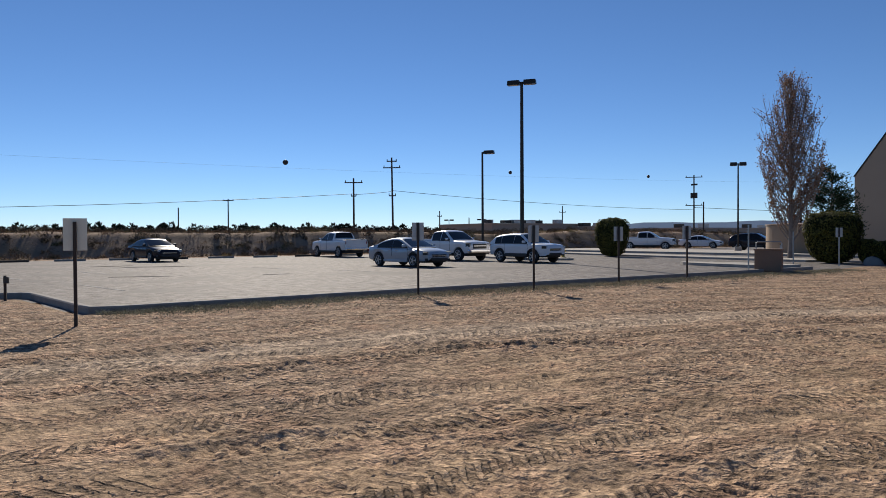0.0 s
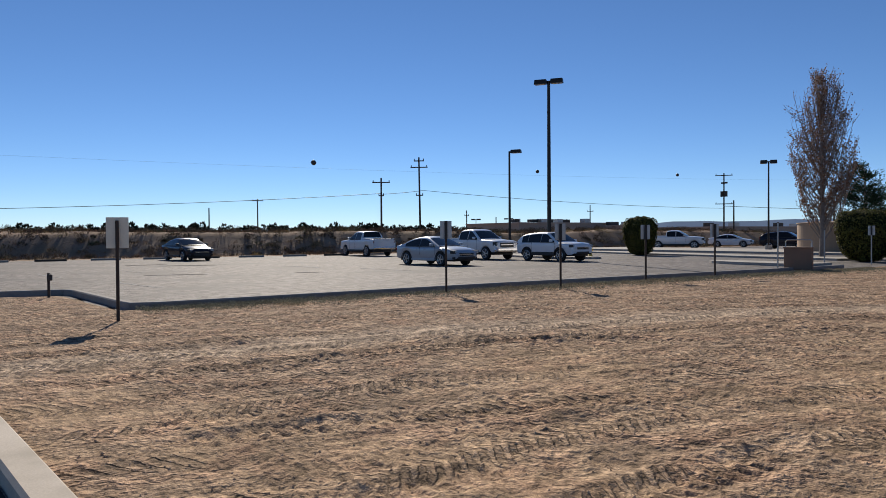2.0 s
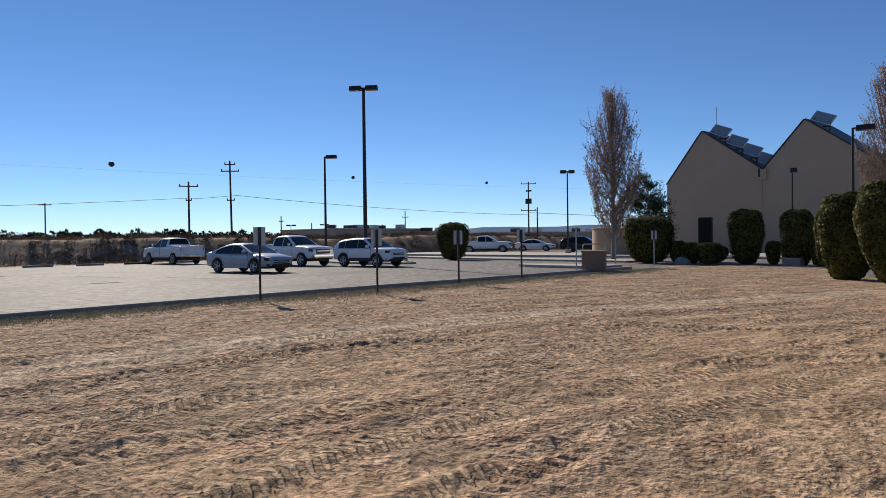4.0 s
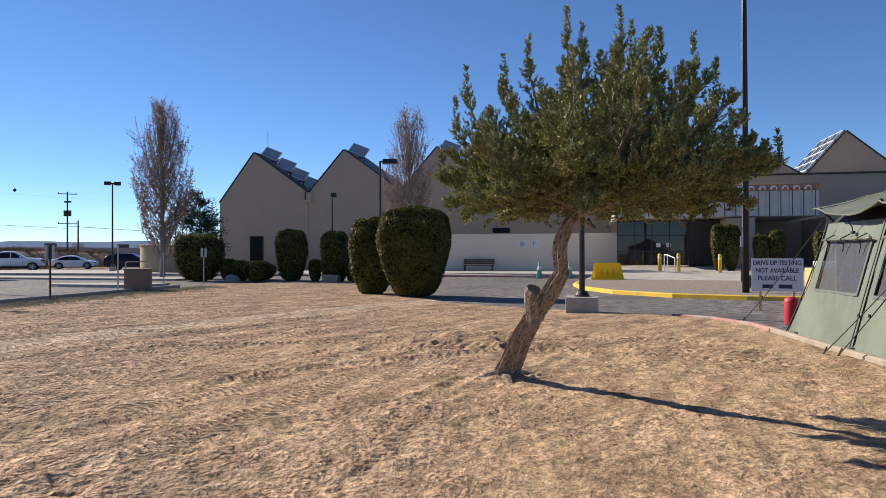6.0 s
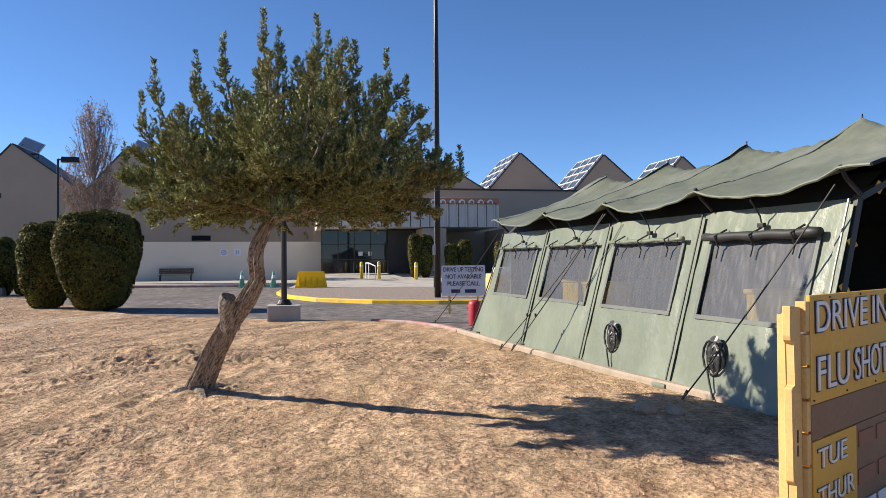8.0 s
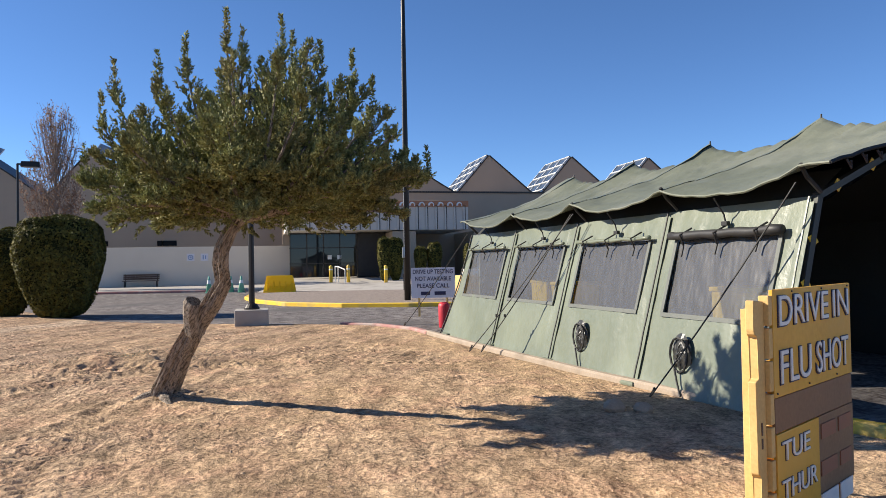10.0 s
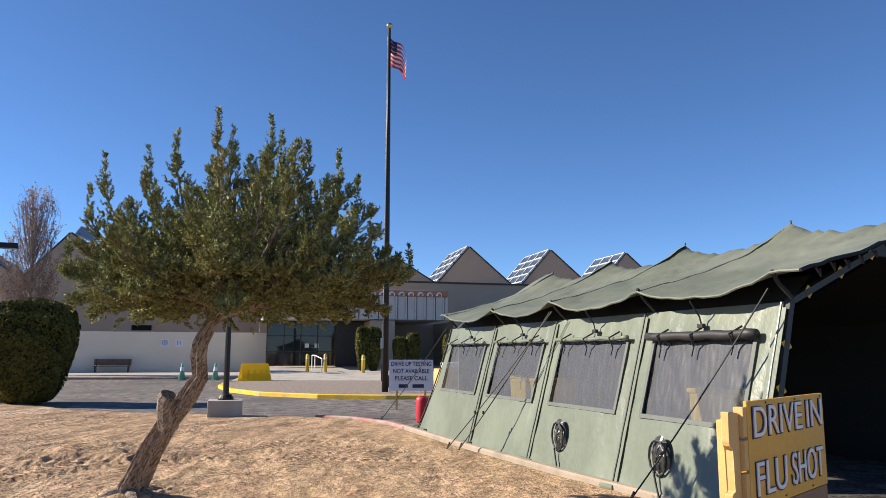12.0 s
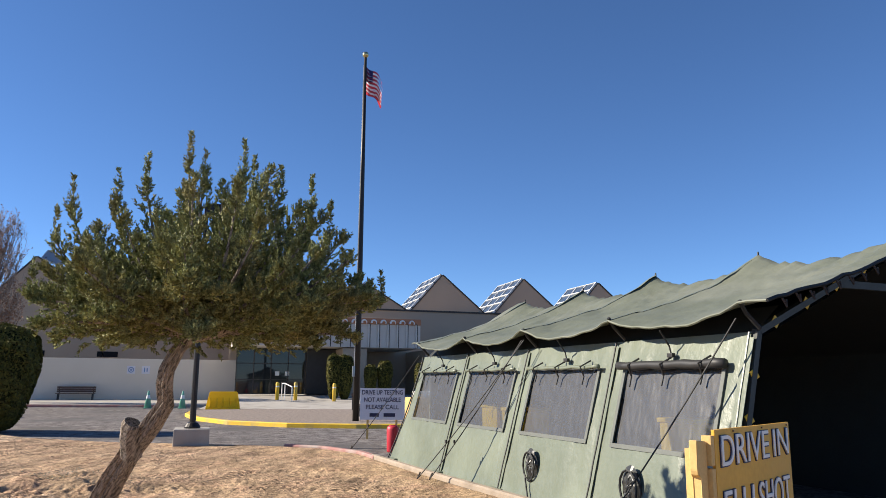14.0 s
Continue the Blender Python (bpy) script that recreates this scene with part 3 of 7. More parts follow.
def far_height(px, py):
    berm = 2.0 * np.clip((-px - 66) / 3.6, 0, 1) ** 0.9 * np.clip((py + 140) / 40, 0, 1) * np.clip((150 - py) / 60, 0, 1)
    near = ((px > -62) & (px < 95) & (py > -75) & (py < 95))
    return np.where(near, -0.14, -0.1) + berm + np.where(px < -66, 0.25 * smooth_noise(px, py, 9, 8) + 0.15 * smooth_noise(px, py, 2.2, 9), 0)


tagged(grid_mesh("ground", steps((-4200, -400, 400), (-400, -110, 20), (-110, -74, 1.5), (-74, -62, 0.5), (-62, -60, 1.0), (-60, 100, 20), (100, 400, 60), (400, 4300, 400)), steps((-4200, -400, 400), (-400, -100, 30), (-100, 170, 2.5), (170, 400, 30), (400, 5200, 400)),
                 far_height, lambda x, y: x > -1e9, SCRUB), "dry scrubby soil reaching to the horizon", "ground", kind="structure")
tagged(grid_mesh("road", steps((-57.5, -25, 4), (-25, 15, 0.4), (15, 99, 7)), steps((-70, -21, 7), (-21, 38, 0.4), (38, 92, 6)), lambda x, y: x * 0, lambda x, y: inside_distance(x, y, LOT) < np.where((x > -16) & ((y < 1.2) | (x > 2.5)), 0.2, 0.55), ASPHALT),
       "worn grey asphalt of the car park and driveway", "road", kind="structure")


# ---- kerbs, pavements, markings ----
def kerb(name, pts, width, height, material, label):
    bm = bmesh.new()
    ribbon(bm, pts, width, height)
    return tagged(part(name, bm, material), label, "kerb", kind="structure")


def arc(cx, cy, rx, ry, a0, a1, n=24):
    return [(cx + rx * math.cos(radians(a0 + (a1 - a0) * k / n)), cy + ry * math.sin(radians(a0 + (a1 - a0) * k / n))) for k in range(n + 1)]


kerb("kerb_lot", [(-18.6, 30.5), (-18.2, 22), (-17.7, 12), (-17.0, 5), (-16.75, 2.6), (-16.9, 2.1), (-17.4, 2.0), (-21.9, 1.35), (-22.3, 1.1), (-22.45, -0.4), (-22.9, -7)], 0.18, 0.16, KERB, "grey concrete kerb between car park and dirt")
kerb("kerb_near", [(-16, -3.4), (-12, -1.9), (-7.4, -0.33), (-5.1, 0.05), (-3.4, 0.33), (-2.6, 0.3), (-2.2, -0.6), (-2.2, -18)], 0.24, 0.13, KERBPALE, "pale concrete kerb edging the dirt lot")
kerb("kerb_tent", [(4.8, 6.2), (4.3, 8.85), (3.78, 12.7), (3.5, 15.5)], 0.13, 0.085, TANKERB, "weathered pale concrete kerb beside the tent")
kerb("kerb_yellow", [(8.6, -1.5), (6.0, 2.6), (4.8, 6.2)], 0.15, 0.11, YELLOW, "yellow painted kerb beside the tent opening")
kerb("kerb_red", [(3.52, 15.3), (3.4, 16.4), (2.8, 17.8), (2.0, 18.6)], 0.16, 0.075, REDKERB, "faded red painted kerb at the lot corner")
kerb("kerb_red_wall", [(-26, 48.6), (-12, 48.3), (-1.2, 46.6)], 0.22, 0.14, REDKERB, "red painted kerb along the pavement")
bm = bmesh.new()
prism(bm, [(-60, 48.7), (-12, 48.45), (-0.2, 46.7), (3.2, 47.2), (4, 58.3), (-60, 58.3)], -0.1, 0.16)
tagged(part("pavement", bm, CONC), "pale concrete pavement in front of the building", "pavement", kind="structure")
# darker sheet over the road, painted in place of the shadow beyond the kerb
bm = bmesh.new()
prism(bm, [(-16, -3.55), (-12, -2.05), (-7.4, -0.47), (-5.1, -0.09), (-3.4, 0.19), (-2.7, 0.15), (-2.35, -0.6), (-2.35, -12), (-16, -12)], -0.05, 0.012)
tagged(part("road_shade_strip", bm, PATCH), "dark strip laid on the asphalt as shade behind the near kerb", "road", kind="structure")
# raised entrance plaza with its ramp
bm = bmesh.new()
vs = [bm.verts.new(p) for p in ((-0.4, 41.5, 0.1), (7.5, 37.0, 0.16), (14.5, 37.5, 0.2), (14.5, 51, 0.62), (14.5, 60, 0.66), (1.5, 60, 0.66), (1.5, 51, 0.62))]
bm.faces.new(vs)
ex = bmesh.ops.extrude_face_region(bm, geom=list(bm.faces))
for v in [g for g in ex["geom"] if isinstance(g, bmesh.types.BMVert)]:
    v.co.z = -0.1
tagged(part("pavement_entrance", bm, CONC), "pale concrete ramp rising to the entrance", "pavement", kind="structure")
ISLAND = [(-0.6, 38.5), (-0.75, 35), (-0.3, 31.5), (0.9, 28.4), (2.8, 26.4), (5, 25.4), (8, 24.8), (12, 24.6), (18, 24.6)]
kerb("kerb_island", ISLAND, 0.24, 0.15, YELLOW, "yellow painted kerb round the gravel island")
bm = bmesh.new()
vs = [bm.verts.new((x, y, 0.1)) for x, y in ISLAND] + [bm.verts.new(p) for p in ((18, 38, 0.24), (7.5, 37.2, 0.2), (-0.2, 41.4, 0.12))]
bm.faces.new(vs)
tagged(part("gravel_bed", bm, GRAVEL), "grey brown gravel filling the traffic island", "gravel", kind="structure")
bm = bmesh.new()
prism(bm, [(-47, 41.6), (-24, 39.0), (-23, 41.2), (-47, 44.2)], -0.05, 0.12)
tagged(part("pavement_walk", bm, CONC), "sunlit pale concrete walkway", "pavement", kind="structure")
bm = bmesh.new()
prism(bm, arc(-22.5, 31.8, 4.0, 1.2, 60, 300, 16), -0.05, 0.14)
tagged(part("pavement_nose", bm, CONC), "rounded pale concrete kerb ramp", "pavement", kind="structure")
bm = bmesh.new()
prism(bm, arc(-39.5, 31.5, 4.6, 1.6, 0, 345, 24), -0.05, 0.13)
tagged(part("pavement_planter", bm, CONC), "car park island with a concrete edge", "pavement", kind="structure")
for cx, cy, sx, sy, a in ((-44, 6.5, 2.4, 0.7, 100), (-41.5, 8.6, 3.4, 0.8, 80), (-31.6, 5.6, 2.2, 0.6, 75), (-30, 10.8, 1.3, 0.4, 85)):
    bm = bmesh.new()
    pts = []
    for k in range(40):
        an = k * math.pi / 20
        q = 0.5 * (1 + 0.55 * noise.noise((math.cos(an) * 1.6 + cx, math.sin(an) * 1.6, cy)) + 0.2 * noise.noise((math.cos(an) * 5 + cx, math.sin(an) * 5, cy)))
        x, y = sx * q * math.cos(an), sy * q * math.sin(an)
        pts.append((cx + x * math.cos(radians(a)) - y * math.sin(radians(a)), cy + x * math.sin(radians(a)) + y * math.cos(radians(a))))
    prism(bm, pts, -0.01, 0.006)
    tagged(part("asphalt_patch", bm, PATCH), "dark ragged patch in the worn asphalt", "patch", "asphalt patches", "structure")
# worn white bay lines
for x, y, a in ((-33.5, 1.2, 12), (-36.5, 4.4, 12), (-25.5, 3.4, 12), (-36, 12.5, 12), (-30.5, 14.6, 12)):
    tagged(part("bay_line", box(bmesh.new(), (0, 0, 0.004), (3.6, 0.1, 0.006)), BAYLINE), "worn white parking bay line on the asphalt", "marking", "bay lines", "structure").matrix_basis = pose(x, y, 0, 0, 0, a)


# ---- main building ----
def gabled_bay(peak, left, right, y0, y1, zp, zl, zr, collectors=True, skylight=False, window=None):
    """One saw-tooth bay: stucco wall with a steep and a shallow slope, dark coping, roof things."""
    b = thing("building_bay", pose(0, y0, 0), "tan stucco saw-tooth building bay with dark coping", "building", "building bays")
    bm = bmesh.new()
    slab_y(bm, [(left, -0.2), (right, -0.2), (right, zr), (peak, zp), (left, zl)], 0, y1 - y0)
    part("wall", bm, STUCCO, b)
    for x0, z0, x1, z1 in ((left, zl, peak, zp), (peak, zp, right, zr)):
        d = Vector((x1 - x0, 0, z1 - z0))
        n = Vector((-d.z, 0, d.x)).normalized()
        n = n if n.z > 0 else -n
        bm = bmesh.new()
        q = [Vector((x0, 0, z0)), Vector((x1, 0, z1))]
        slab_y(bm, [(p.x + o.x, p.z + o.z) for p, o in ((q[0], n * 0.005), (q[1], n * 0.005), (q[1], n * 0.11), (q[0], n * 0.11))], -0.07, y1 - y0 + 0.05)
        part("roof", bm, DARKTRIM, b)
    if collectors:
        d = Vector((right - peak, 0, zr - zp))
        for k in (0.14, 0.42, 0.66, 0.88) if collectors == 4 else (0.12,):
            p = Vector((peak, 0, zp)) + d * k
            c = part("collector", box(bmesh.new(), (0, 0, 0), (1.7, 1.12, 0.09), bevel=0.01), WHITE, b, "tilted solar collector panel on a rack")
            c.matrix_basis = pose(p.x + 0.3, 1.5, p.z + 0.62, 52, 22, 0)
            part("pane", box(bmesh.new(), (0, 0, 0.052), (1.58, 1.0, 0.012)), COLLECT, c)
            for sx in (-0.6, 0.6):
                part("strut", tube(bmesh.new(), [(p.x + 0.3 + sx, 1.0, p.z - 0.6 - sx * 0.6), (p.x + 0.3 + sx, 1.3, p.z + 0.4 - sx * 0.4)], 0.07, 5), DARKTRIM, b)
                part("strut", tube(bmesh.new(), [(p.x + 0.3 - sx, 1.0, p.z - 0.5 + sx * 0.6), (p.x + 0.3 + sx, 1.2, p.z + 0.1 - sx * 0.4)], 0.06, 5), DARKTRIM, b)
    if skylight:
        a, t = Vector((left, 0, zl)), Vector((peak, 0, zp))
        d, n = (t - a), Vector((-(zp - zl), 0, peak - left)).normalized()
        for i in range(3):
            for j in range(5):
                p0, p1 = a + d * (j / 5 + 0.01), a + d * ((j + 1) / 5 - 0.01)
                bm = bmesh.new()
                slab_y(bm, [(q.x + n.x * o, q.z + n.z * o) for q, o in ((p0, 0.12), (p1, 0.12), (p1, 0.16), (p0, 0.16))], 0.05 + i * 2.1 + 0.1, 0.2 + i * 2.1 + 1.95)
                part("pane", bm, SOLAR, b)
        for i in range(4):
            bm = bmesh.new()
            slab_y(bm, [(q.x + n.x * o, q.z + n.z * o) for q, o in ((a, 0.1), (t, 0.1), (t, 0.26), (a, 0.26))], 0.05 + i * 2.1, 0.05 + i * 2.1 + 0.1)
            part("mullion", bm, WHITE, b)
        for j in range(6):
            p0, p1 = a + d * max(0, j / 5 - 0.012), a + d * min(1, j / 5 + 0.012)
            bm = bmesh.new()
            slab_y(bm, [(q.x + n.x * o, q.z + n.z * o) for q, o in ((p0, 0.1), (p1, 0.1), (p1, 0.24), (p0, 0.24))], 0.05, 6.45)
            part("mullion", bm, WHITE, b)
    return b


PK = [-30.93, -22.13, -13.45, -4.75, 3.95]
for i, p in enumerate(PK):
    b = gabled_bay(p, p - 3.45 - (0.05 if i == 0 else 0), p + 5.3 - (1.2 if i == 4 else 0), 63.4, 70, 11.0, 6.4 if i == 0 else 7.1, 7.2, (4, 1, 1, 0, 0)[i])
    if i < 4:
        bm = bmesh.new()
        box(bm, (p + 5.3, -0.12, 6.75), (0.9, 0.2, 0.9), bevel=0.03)
        part("scupper", bm, STUCCO, b)
        part("scupper_slot", box(bmesh.new(), (p + 5.15, -0.225, 6.9), (0.16, 0.02, 0.75)), DARKTRIM, b)
        part("downpipe", box(bmesh.new(), (p + 5.3, -0.03, 3.1), (0.1, 0.06, 6.4)), STUCCO, b)
    if i == 0:
        bm = bmesh.new()
        tube(bm, [(p + 0.9, 1.0, 10.3), (p + 0.9, 1.0, 13.2)], 0.025, 5)
        part("aerial", bm, DARKTRIM, b, "thin whip aerial")
        part("window", box(bmesh.new(), (-30.7, -0.02, 2.0), (1.35, 0.1, 2.5), bevel=0.02), DARKTRIM, b)
        part("pane", box(bmesh.new(), (-30.7, -0.075, 2.0), (1.2, 0.02, 2.35)), DARKPANE, b)
for i, p in enumerate((13.2, 20.55, 28.9, 37.1)):
    gabled_bay(p, p - 3.55, p + 4.85, 66, 72.6, 11.55 if i else 10.4, 7.5, 7.5, 0, True)
low = thing("low_wing", pose(0, 0, 0), "tan stucco lower wing behind the entrance canopy", "building")
part("wall", box(bmesh.new(), (31, 63.2, 3.7), (46, 5.4, 7.6), bevel=0.03), STUCCO, low)
part("coping", box(bmesh.new(), (31, 60.6, 7.56), (46.2, 0.4, 0.14)), DARKTRIM, low)
# cream garden wall, in front of the gables
wall = thing("garden_wall", pose(0, 0, 0), "long cream stucco wall beside the entrance", "wall", kind="structure")
part("wall", box(bmesh.new(), (-7.0, 58.6, 1.62), (17.8, 0.35, 2.95), bevel=0.03), STUCCO_W, wall)
for x in (-18.4, -13.0, -7.8):
    part("vent", box(bmesh.new(), (x, 63.37, 3.55), (1.5, 0.06, 0.42)), DARKPANE, wall)
# entrance
ent = thing("entrance", pose(0, 0, 0), "recessed glazed entrance under a ribbed canopy", "entrance")
part("wall", box(bmesh.new(), (8.4, 58.6, 3.4), (14.2, 0.3, 6.6)), STUCCO, ent)
part("pier", box(bmesh.new(), (9.6, 54.9, 2.2), (1.7, 7.4, 3.3), bevel=0.02), STUCCO, ent)
part("end_wall", box(bmesh.new(), (15.3, 55.6, 2.2), (0.35, 6.0, 3.4)), STUCCO, ent)
part("canopy", box(bmesh.new(), (7.85, 54.9, 4.95), (12.9, 7.6, 2.05), bevel=0.02), FASCIA, ent, "canopy slab")
for k in range(19):
    x = 1.55 + k * 0.69
    part("rib", box(bmesh.new(), (x, 51.04, 4.8), (0.1, 0.12, 1.72)), FASCIA, ent)
    part("slot", box(bmesh.new(), (x + 0.09, 51.08, 4.8), (0.07, 0.05, 1.72)), DARKTRIM, ent)
part("frieze", box(bmesh.new(), (7.85, 51.05, 5.78), (12.9, 0.14, 0.42)), TERRA, ent, "terracotta frieze band")
for k in range(18):
    x = 1.9 + k * 0.69
    bm = bmesh.new()
    tube(bm, [(x + 0.17 * math.cos(a), 50.96, 5.68 + 0.17 * math.sin(a)) for a in [0.3 * q - 0.5 for q in range(14)]], [0.03 + 0.004 * q for q in range(14)], 6)
    part("scroll", bm, WHITE, ent)
for k in range(4):
    for z0, z1 in ((0.68, 1.65), (1.68, 2.78), (2.82, 3.85)):
        part("pane", box(bmesh.new(), (2.35 + k * 1.2, 54.4, (z0 + z1) / 2), (1.14, 0.03, z1 - z0)), DOORGL, ent)
for k in range(5):
    part("mullion", box(bmesh.new(), (1.76 + k * 1.2, 54.38, 2.26), (0.07, 0.1, 3.2)), DARKTRIM, ent)
for z in (0.68, 1.66, 2.8, 3.86):
    part("transom", box(bmesh.new(), (4.15, 54.375, z), (4.9, 0.09, 0.06)), DARKTRIM, ent)
# solid dark block standing in for the shaded opening beside the doors
part("vestibule_shade", box(bmesh.new(), (7.7, 55.6, 2.25), (2.1, 2.6, 3.2)), DARKTRIM, ent)
for x in (4.6, 5.3):
    part("notice", box(bmesh.new(), (x, 54.36, 2.1), (0.3, 0.012, 0.3)), WHITE, ent, "white paper notice on the glass")


def bollard(x, y, z):
    b = thing("bollard", pose(x, y, z), "yellow painted steel bollard with domed top", "bollard", "bollards")
    bm = bmesh.new()
    tube(bm, [(0, 0, -0.1), (0, 0, 0.95), (0, 0, 1.0), (0, 0, 1.03)], [0.11, 0.11, 0.08, 0.03], 14)
    part("post", bm, YELLOW, b, smooth=True)
    bm = bmesh.new()
    tube(bm, [(0, 0, 0.72), (0, 0, 0.8)], 0.114, 14)
    part("band", bm, WHITE, b)


bollard(4.05, 46.8, 0.48), bollard(5.2, 47.2, 0.5), bollard(7.35, 45.5, 0.44)
rail = thing("handrail", pose(4.5, 46.6, 0.47), "white painted steel handrail on the ramp", "handrail")
part("top_rail", tube(bmesh.new(), [(0, 2.2, 0.95), (0.1, 1.2, 0.95), (0.4, -0.2, 0.75)], 0.035, 8), WHITE, rail)
for p in ((0, 2.2, 0.95), (0.1, 1.2, 0.95), (0.4, -0.2, 0.75)):
    part("post", tube(bmesh.new(), [(p[0], p[1], -0.1), p], 0.03, 8), WHITE, rail)


def bench(m, label, wide=2.4):
    b = thing("bench", m, label, "bench", "benches")
    for k in range(3):
        part("seat_slat", box(bmesh.new(), (0, -0.18 + 0.16 * k, 0.45), (wide, 0.13, 0.045), bevel=0.01), BENCHW, b)
        part("back_slat", box(bmesh.new(), (0, 0.28 + 0.03 * k, 0.6 + 0.14 * k), (wide, 0.04, 0.12), bevel=0.01), BENCHW, b)
    for x in (-wide / 2 + 0.15, wide / 2 - 0.15):
        part("leg", box(bmesh.new(), (x, 0.02, 0.22), (0.07, 0.5, 0.44), bevel=0.01), DARKTRIM, b)
        part("back_post", box(bmesh.new(), (x, 0.33, 0.6), (0.06, 0.05, 0.7)), DARKTRIM, b)
    return b


bench(pose(-8.9, 57.6, 0.16), "dark wooden slatted bench against the cream wall", 2.5)
bench(pose(6.4, 31.6, 0.14, 0, 0, 70), "dark wooden bench on the gravel beside the flagpole", 1.5)

# ---- poles, lamps and wires ----
def lamp_post(x, y, h, heads, label, base=0.0, r=0.085, turn=0.0, block=False, big=1.0):
    b = thing("lamp_post", pose(x, y, base, 0, 0, turn), label, "street lamp", "lamp posts")
    if block:
        part("footing", box(bmesh.new(), (0, 0, 0.2), (0.82, 0.82, 0.46), bevel=0.03), CONC, b, "square concrete footing")
        part("base_plate", tube(bmesh.new(), [(0, 0, 0.43), (0, 0, 0.47), (0, 0, 0.56), (0, 0, 0.58)], [0.19, 0.19, 0.13, r], 16), BRONZE, b)
    else:
        part("footing", tube(bmesh.new(), [(0, 0, -0.05), (0, 0, 0.5)], 0.3, 16), CONC, b, "round concrete footing")
    part("pole", tube(bmesh.new(), [(0, 0, 0.4), (0, 0, h * 0.5), (0, 0, h)], [r, r * 0.85, r * 0.7], 10), BRONZE, b)
    for s in heads:
        bm = bmesh.new()
        box(bm, (s * 0.62 * big, 0, h - 0.02), (0.95 * big, 0.5 * big, 0.3), bevel=0.04, taper=(0.92, 0.85))
        hd = part("lamp_head", bm, BRONZE, b)
        part("lens", box(bmesh.new(), (s * 0.66 * big, 0, h - 0.175), (0.7 * big, 0.34 * big, 0.03)), LAMPGL, hd)
        part("arm", box(bmesh.new(), (s * 0.14 * big, 0, h - 0.02), (0.3 * big, 0.07, 0.09)), BRONZE, b)
    return b


lamp_post(-37.7, 29.9, 11.45, (-1, 1), "tall dark bronze twin-head car park lamp", turn=38, r=0.14, big=0.86)
lamp_post(-53.7, 38.2, 9.0, (1,), "dark bronze single-head car park lamp", turn=35, r=0.12)
lamp_post(-40.4, 55.9, 7.7, (-1, 1), "dark bronze twin-head lamp by the service yard", turn=40, big=0.62)
lamp_post(-12.9, 43.8, 7.3, (1,), "dark bronze single-head lamp behind the clipped hedges", turn=10)
lamp_post(-17.0, 46.4, 5.5, (0.35,), "slim dark bronze lamp before the stucco gables", r=0.06, turn=10, big=0.42)
lamp_post(-0.2, 19.25, 5.9, (0.6,), "dark bronze lamp post on a square concrete block", block=True, r=0.075, big=0.5)


def utility_pole(x, y, h, arms, label, extra=False, r=0.16, lean=0.0, base=0.0):
    b = thing("utility_pole", pose(x, y, base, 0, lean, 0), label, "utility pole", "utility poles")
    part("pole", tube(bmesh.new(), [(0, 0, -0.5), (0, 0, h)], [r, r * 0.7], 8), WOODPOLE, b)
    for z, w, a in arms:
        arm = part("crossarm", box(bmesh.new(), (0, 0, 0), (w, 0.12, 0.14)), WOODPOLE, b)
        arm.matrix_basis = pose(0, 0, z, 0, 0, a)
        for k in (-0.45, 0.0, 0.45):
            part("insulator", tube(bmesh.new(), [(k * w, 0, 0.05), (k * w, 0, 0.32)], [0.07, 0.05], 6), DARKTRIM, arm)
    if extra:
        for k in (-0.45, 0.45):
            part("transformer", tube(bmesh.new(), [(k, 0, h * 0.66), (k, 0, h * 0.66 + 1.0)], 0.27, 10), DARKTRIM, b)
        part("switch", box(bmesh.new(), (0, 0.1, h * 0.86), (1.3, 0.2, 0.3)), DARKTRIM, b)
    return b


utility_pole(-90, 42.9, 9.4, ((8.8, 2.4, 60), (7.0, 0.7, 60)), "weathered wooden utility pole with one crossarm")
utility_pole(-90, 48.9, 12.5, ((12.0, 1.4, 60), (11.1, 2.4, 60), (7.2, 1.0, 60)), "tall leaning wooden utility pole with crossarms", lean=-1.5)
utility_pole(-150, 43.4, 9.4, ((9.0, 2.2, 60),), "far thin wooden utility pole with one crossarm")
utility_pole(-150, 33.6, 7.4, (), "far thin bare wooden pole")
utility_pole(-90, 112.1, 12.6, ((12.2, 3.0, 40), (7.0, 3.0, 40)), "wooden utility pole carrying transformers", True)
utility_pole(-88.5, 112.9, 7.6, (), "short wooden stub pole beside the utility pole")
utility_pole(-140, 124.5, 9.0, ((7.4, 1.6, 40),), "far wooden pole with a small light arm")
utility_pole(-140, 117, 5.5, (), "far thin bare pole behind the low building")
utility_pole(-140, 88, 7.2, ((6.0, 1.0, 40),), "far wooden pole above the scrub")
utility_pole(-140, 96, 5.8, (), "far thin bare pole above the scrub")
utility_pole(-70, 113.5, 9.0, (), "thin wooden pole behind the tan tank")
for x, y, h in ((-140, 90.5, 5.2), (-140, 99.6, 5.4)):
    lamp_post(x, y, h, (-1, 1), "far small dark twin-head yard lamp", turn=50)


def wire(name, pts, r, label):
    w = thing(name, pose(0, 0, 0), label, "cable")
    part("cable", tube(bmesh.new(), pts, r, 5), BLACK, w)
    return w


def sag(a, b, drop, n=14):
    a, b = Vector(a), Vector(b)
    return [a.lerp(b, k / n) - Vector((0, 0, drop * 4 * (k / n) * (1 - k / n))) for k in range(n + 1)]


wire("overhead_cable", sag((-90, -70, 4.3), (-90, 42.9, 7.3), 1.5), 0.032, "thin black overhead cable to the poles")
wire("overhead_cable", sag((-90, 42.9, 7.2), (-90, 48.9, 7.8), 0.05), 0.032, "short black cable between two poles")
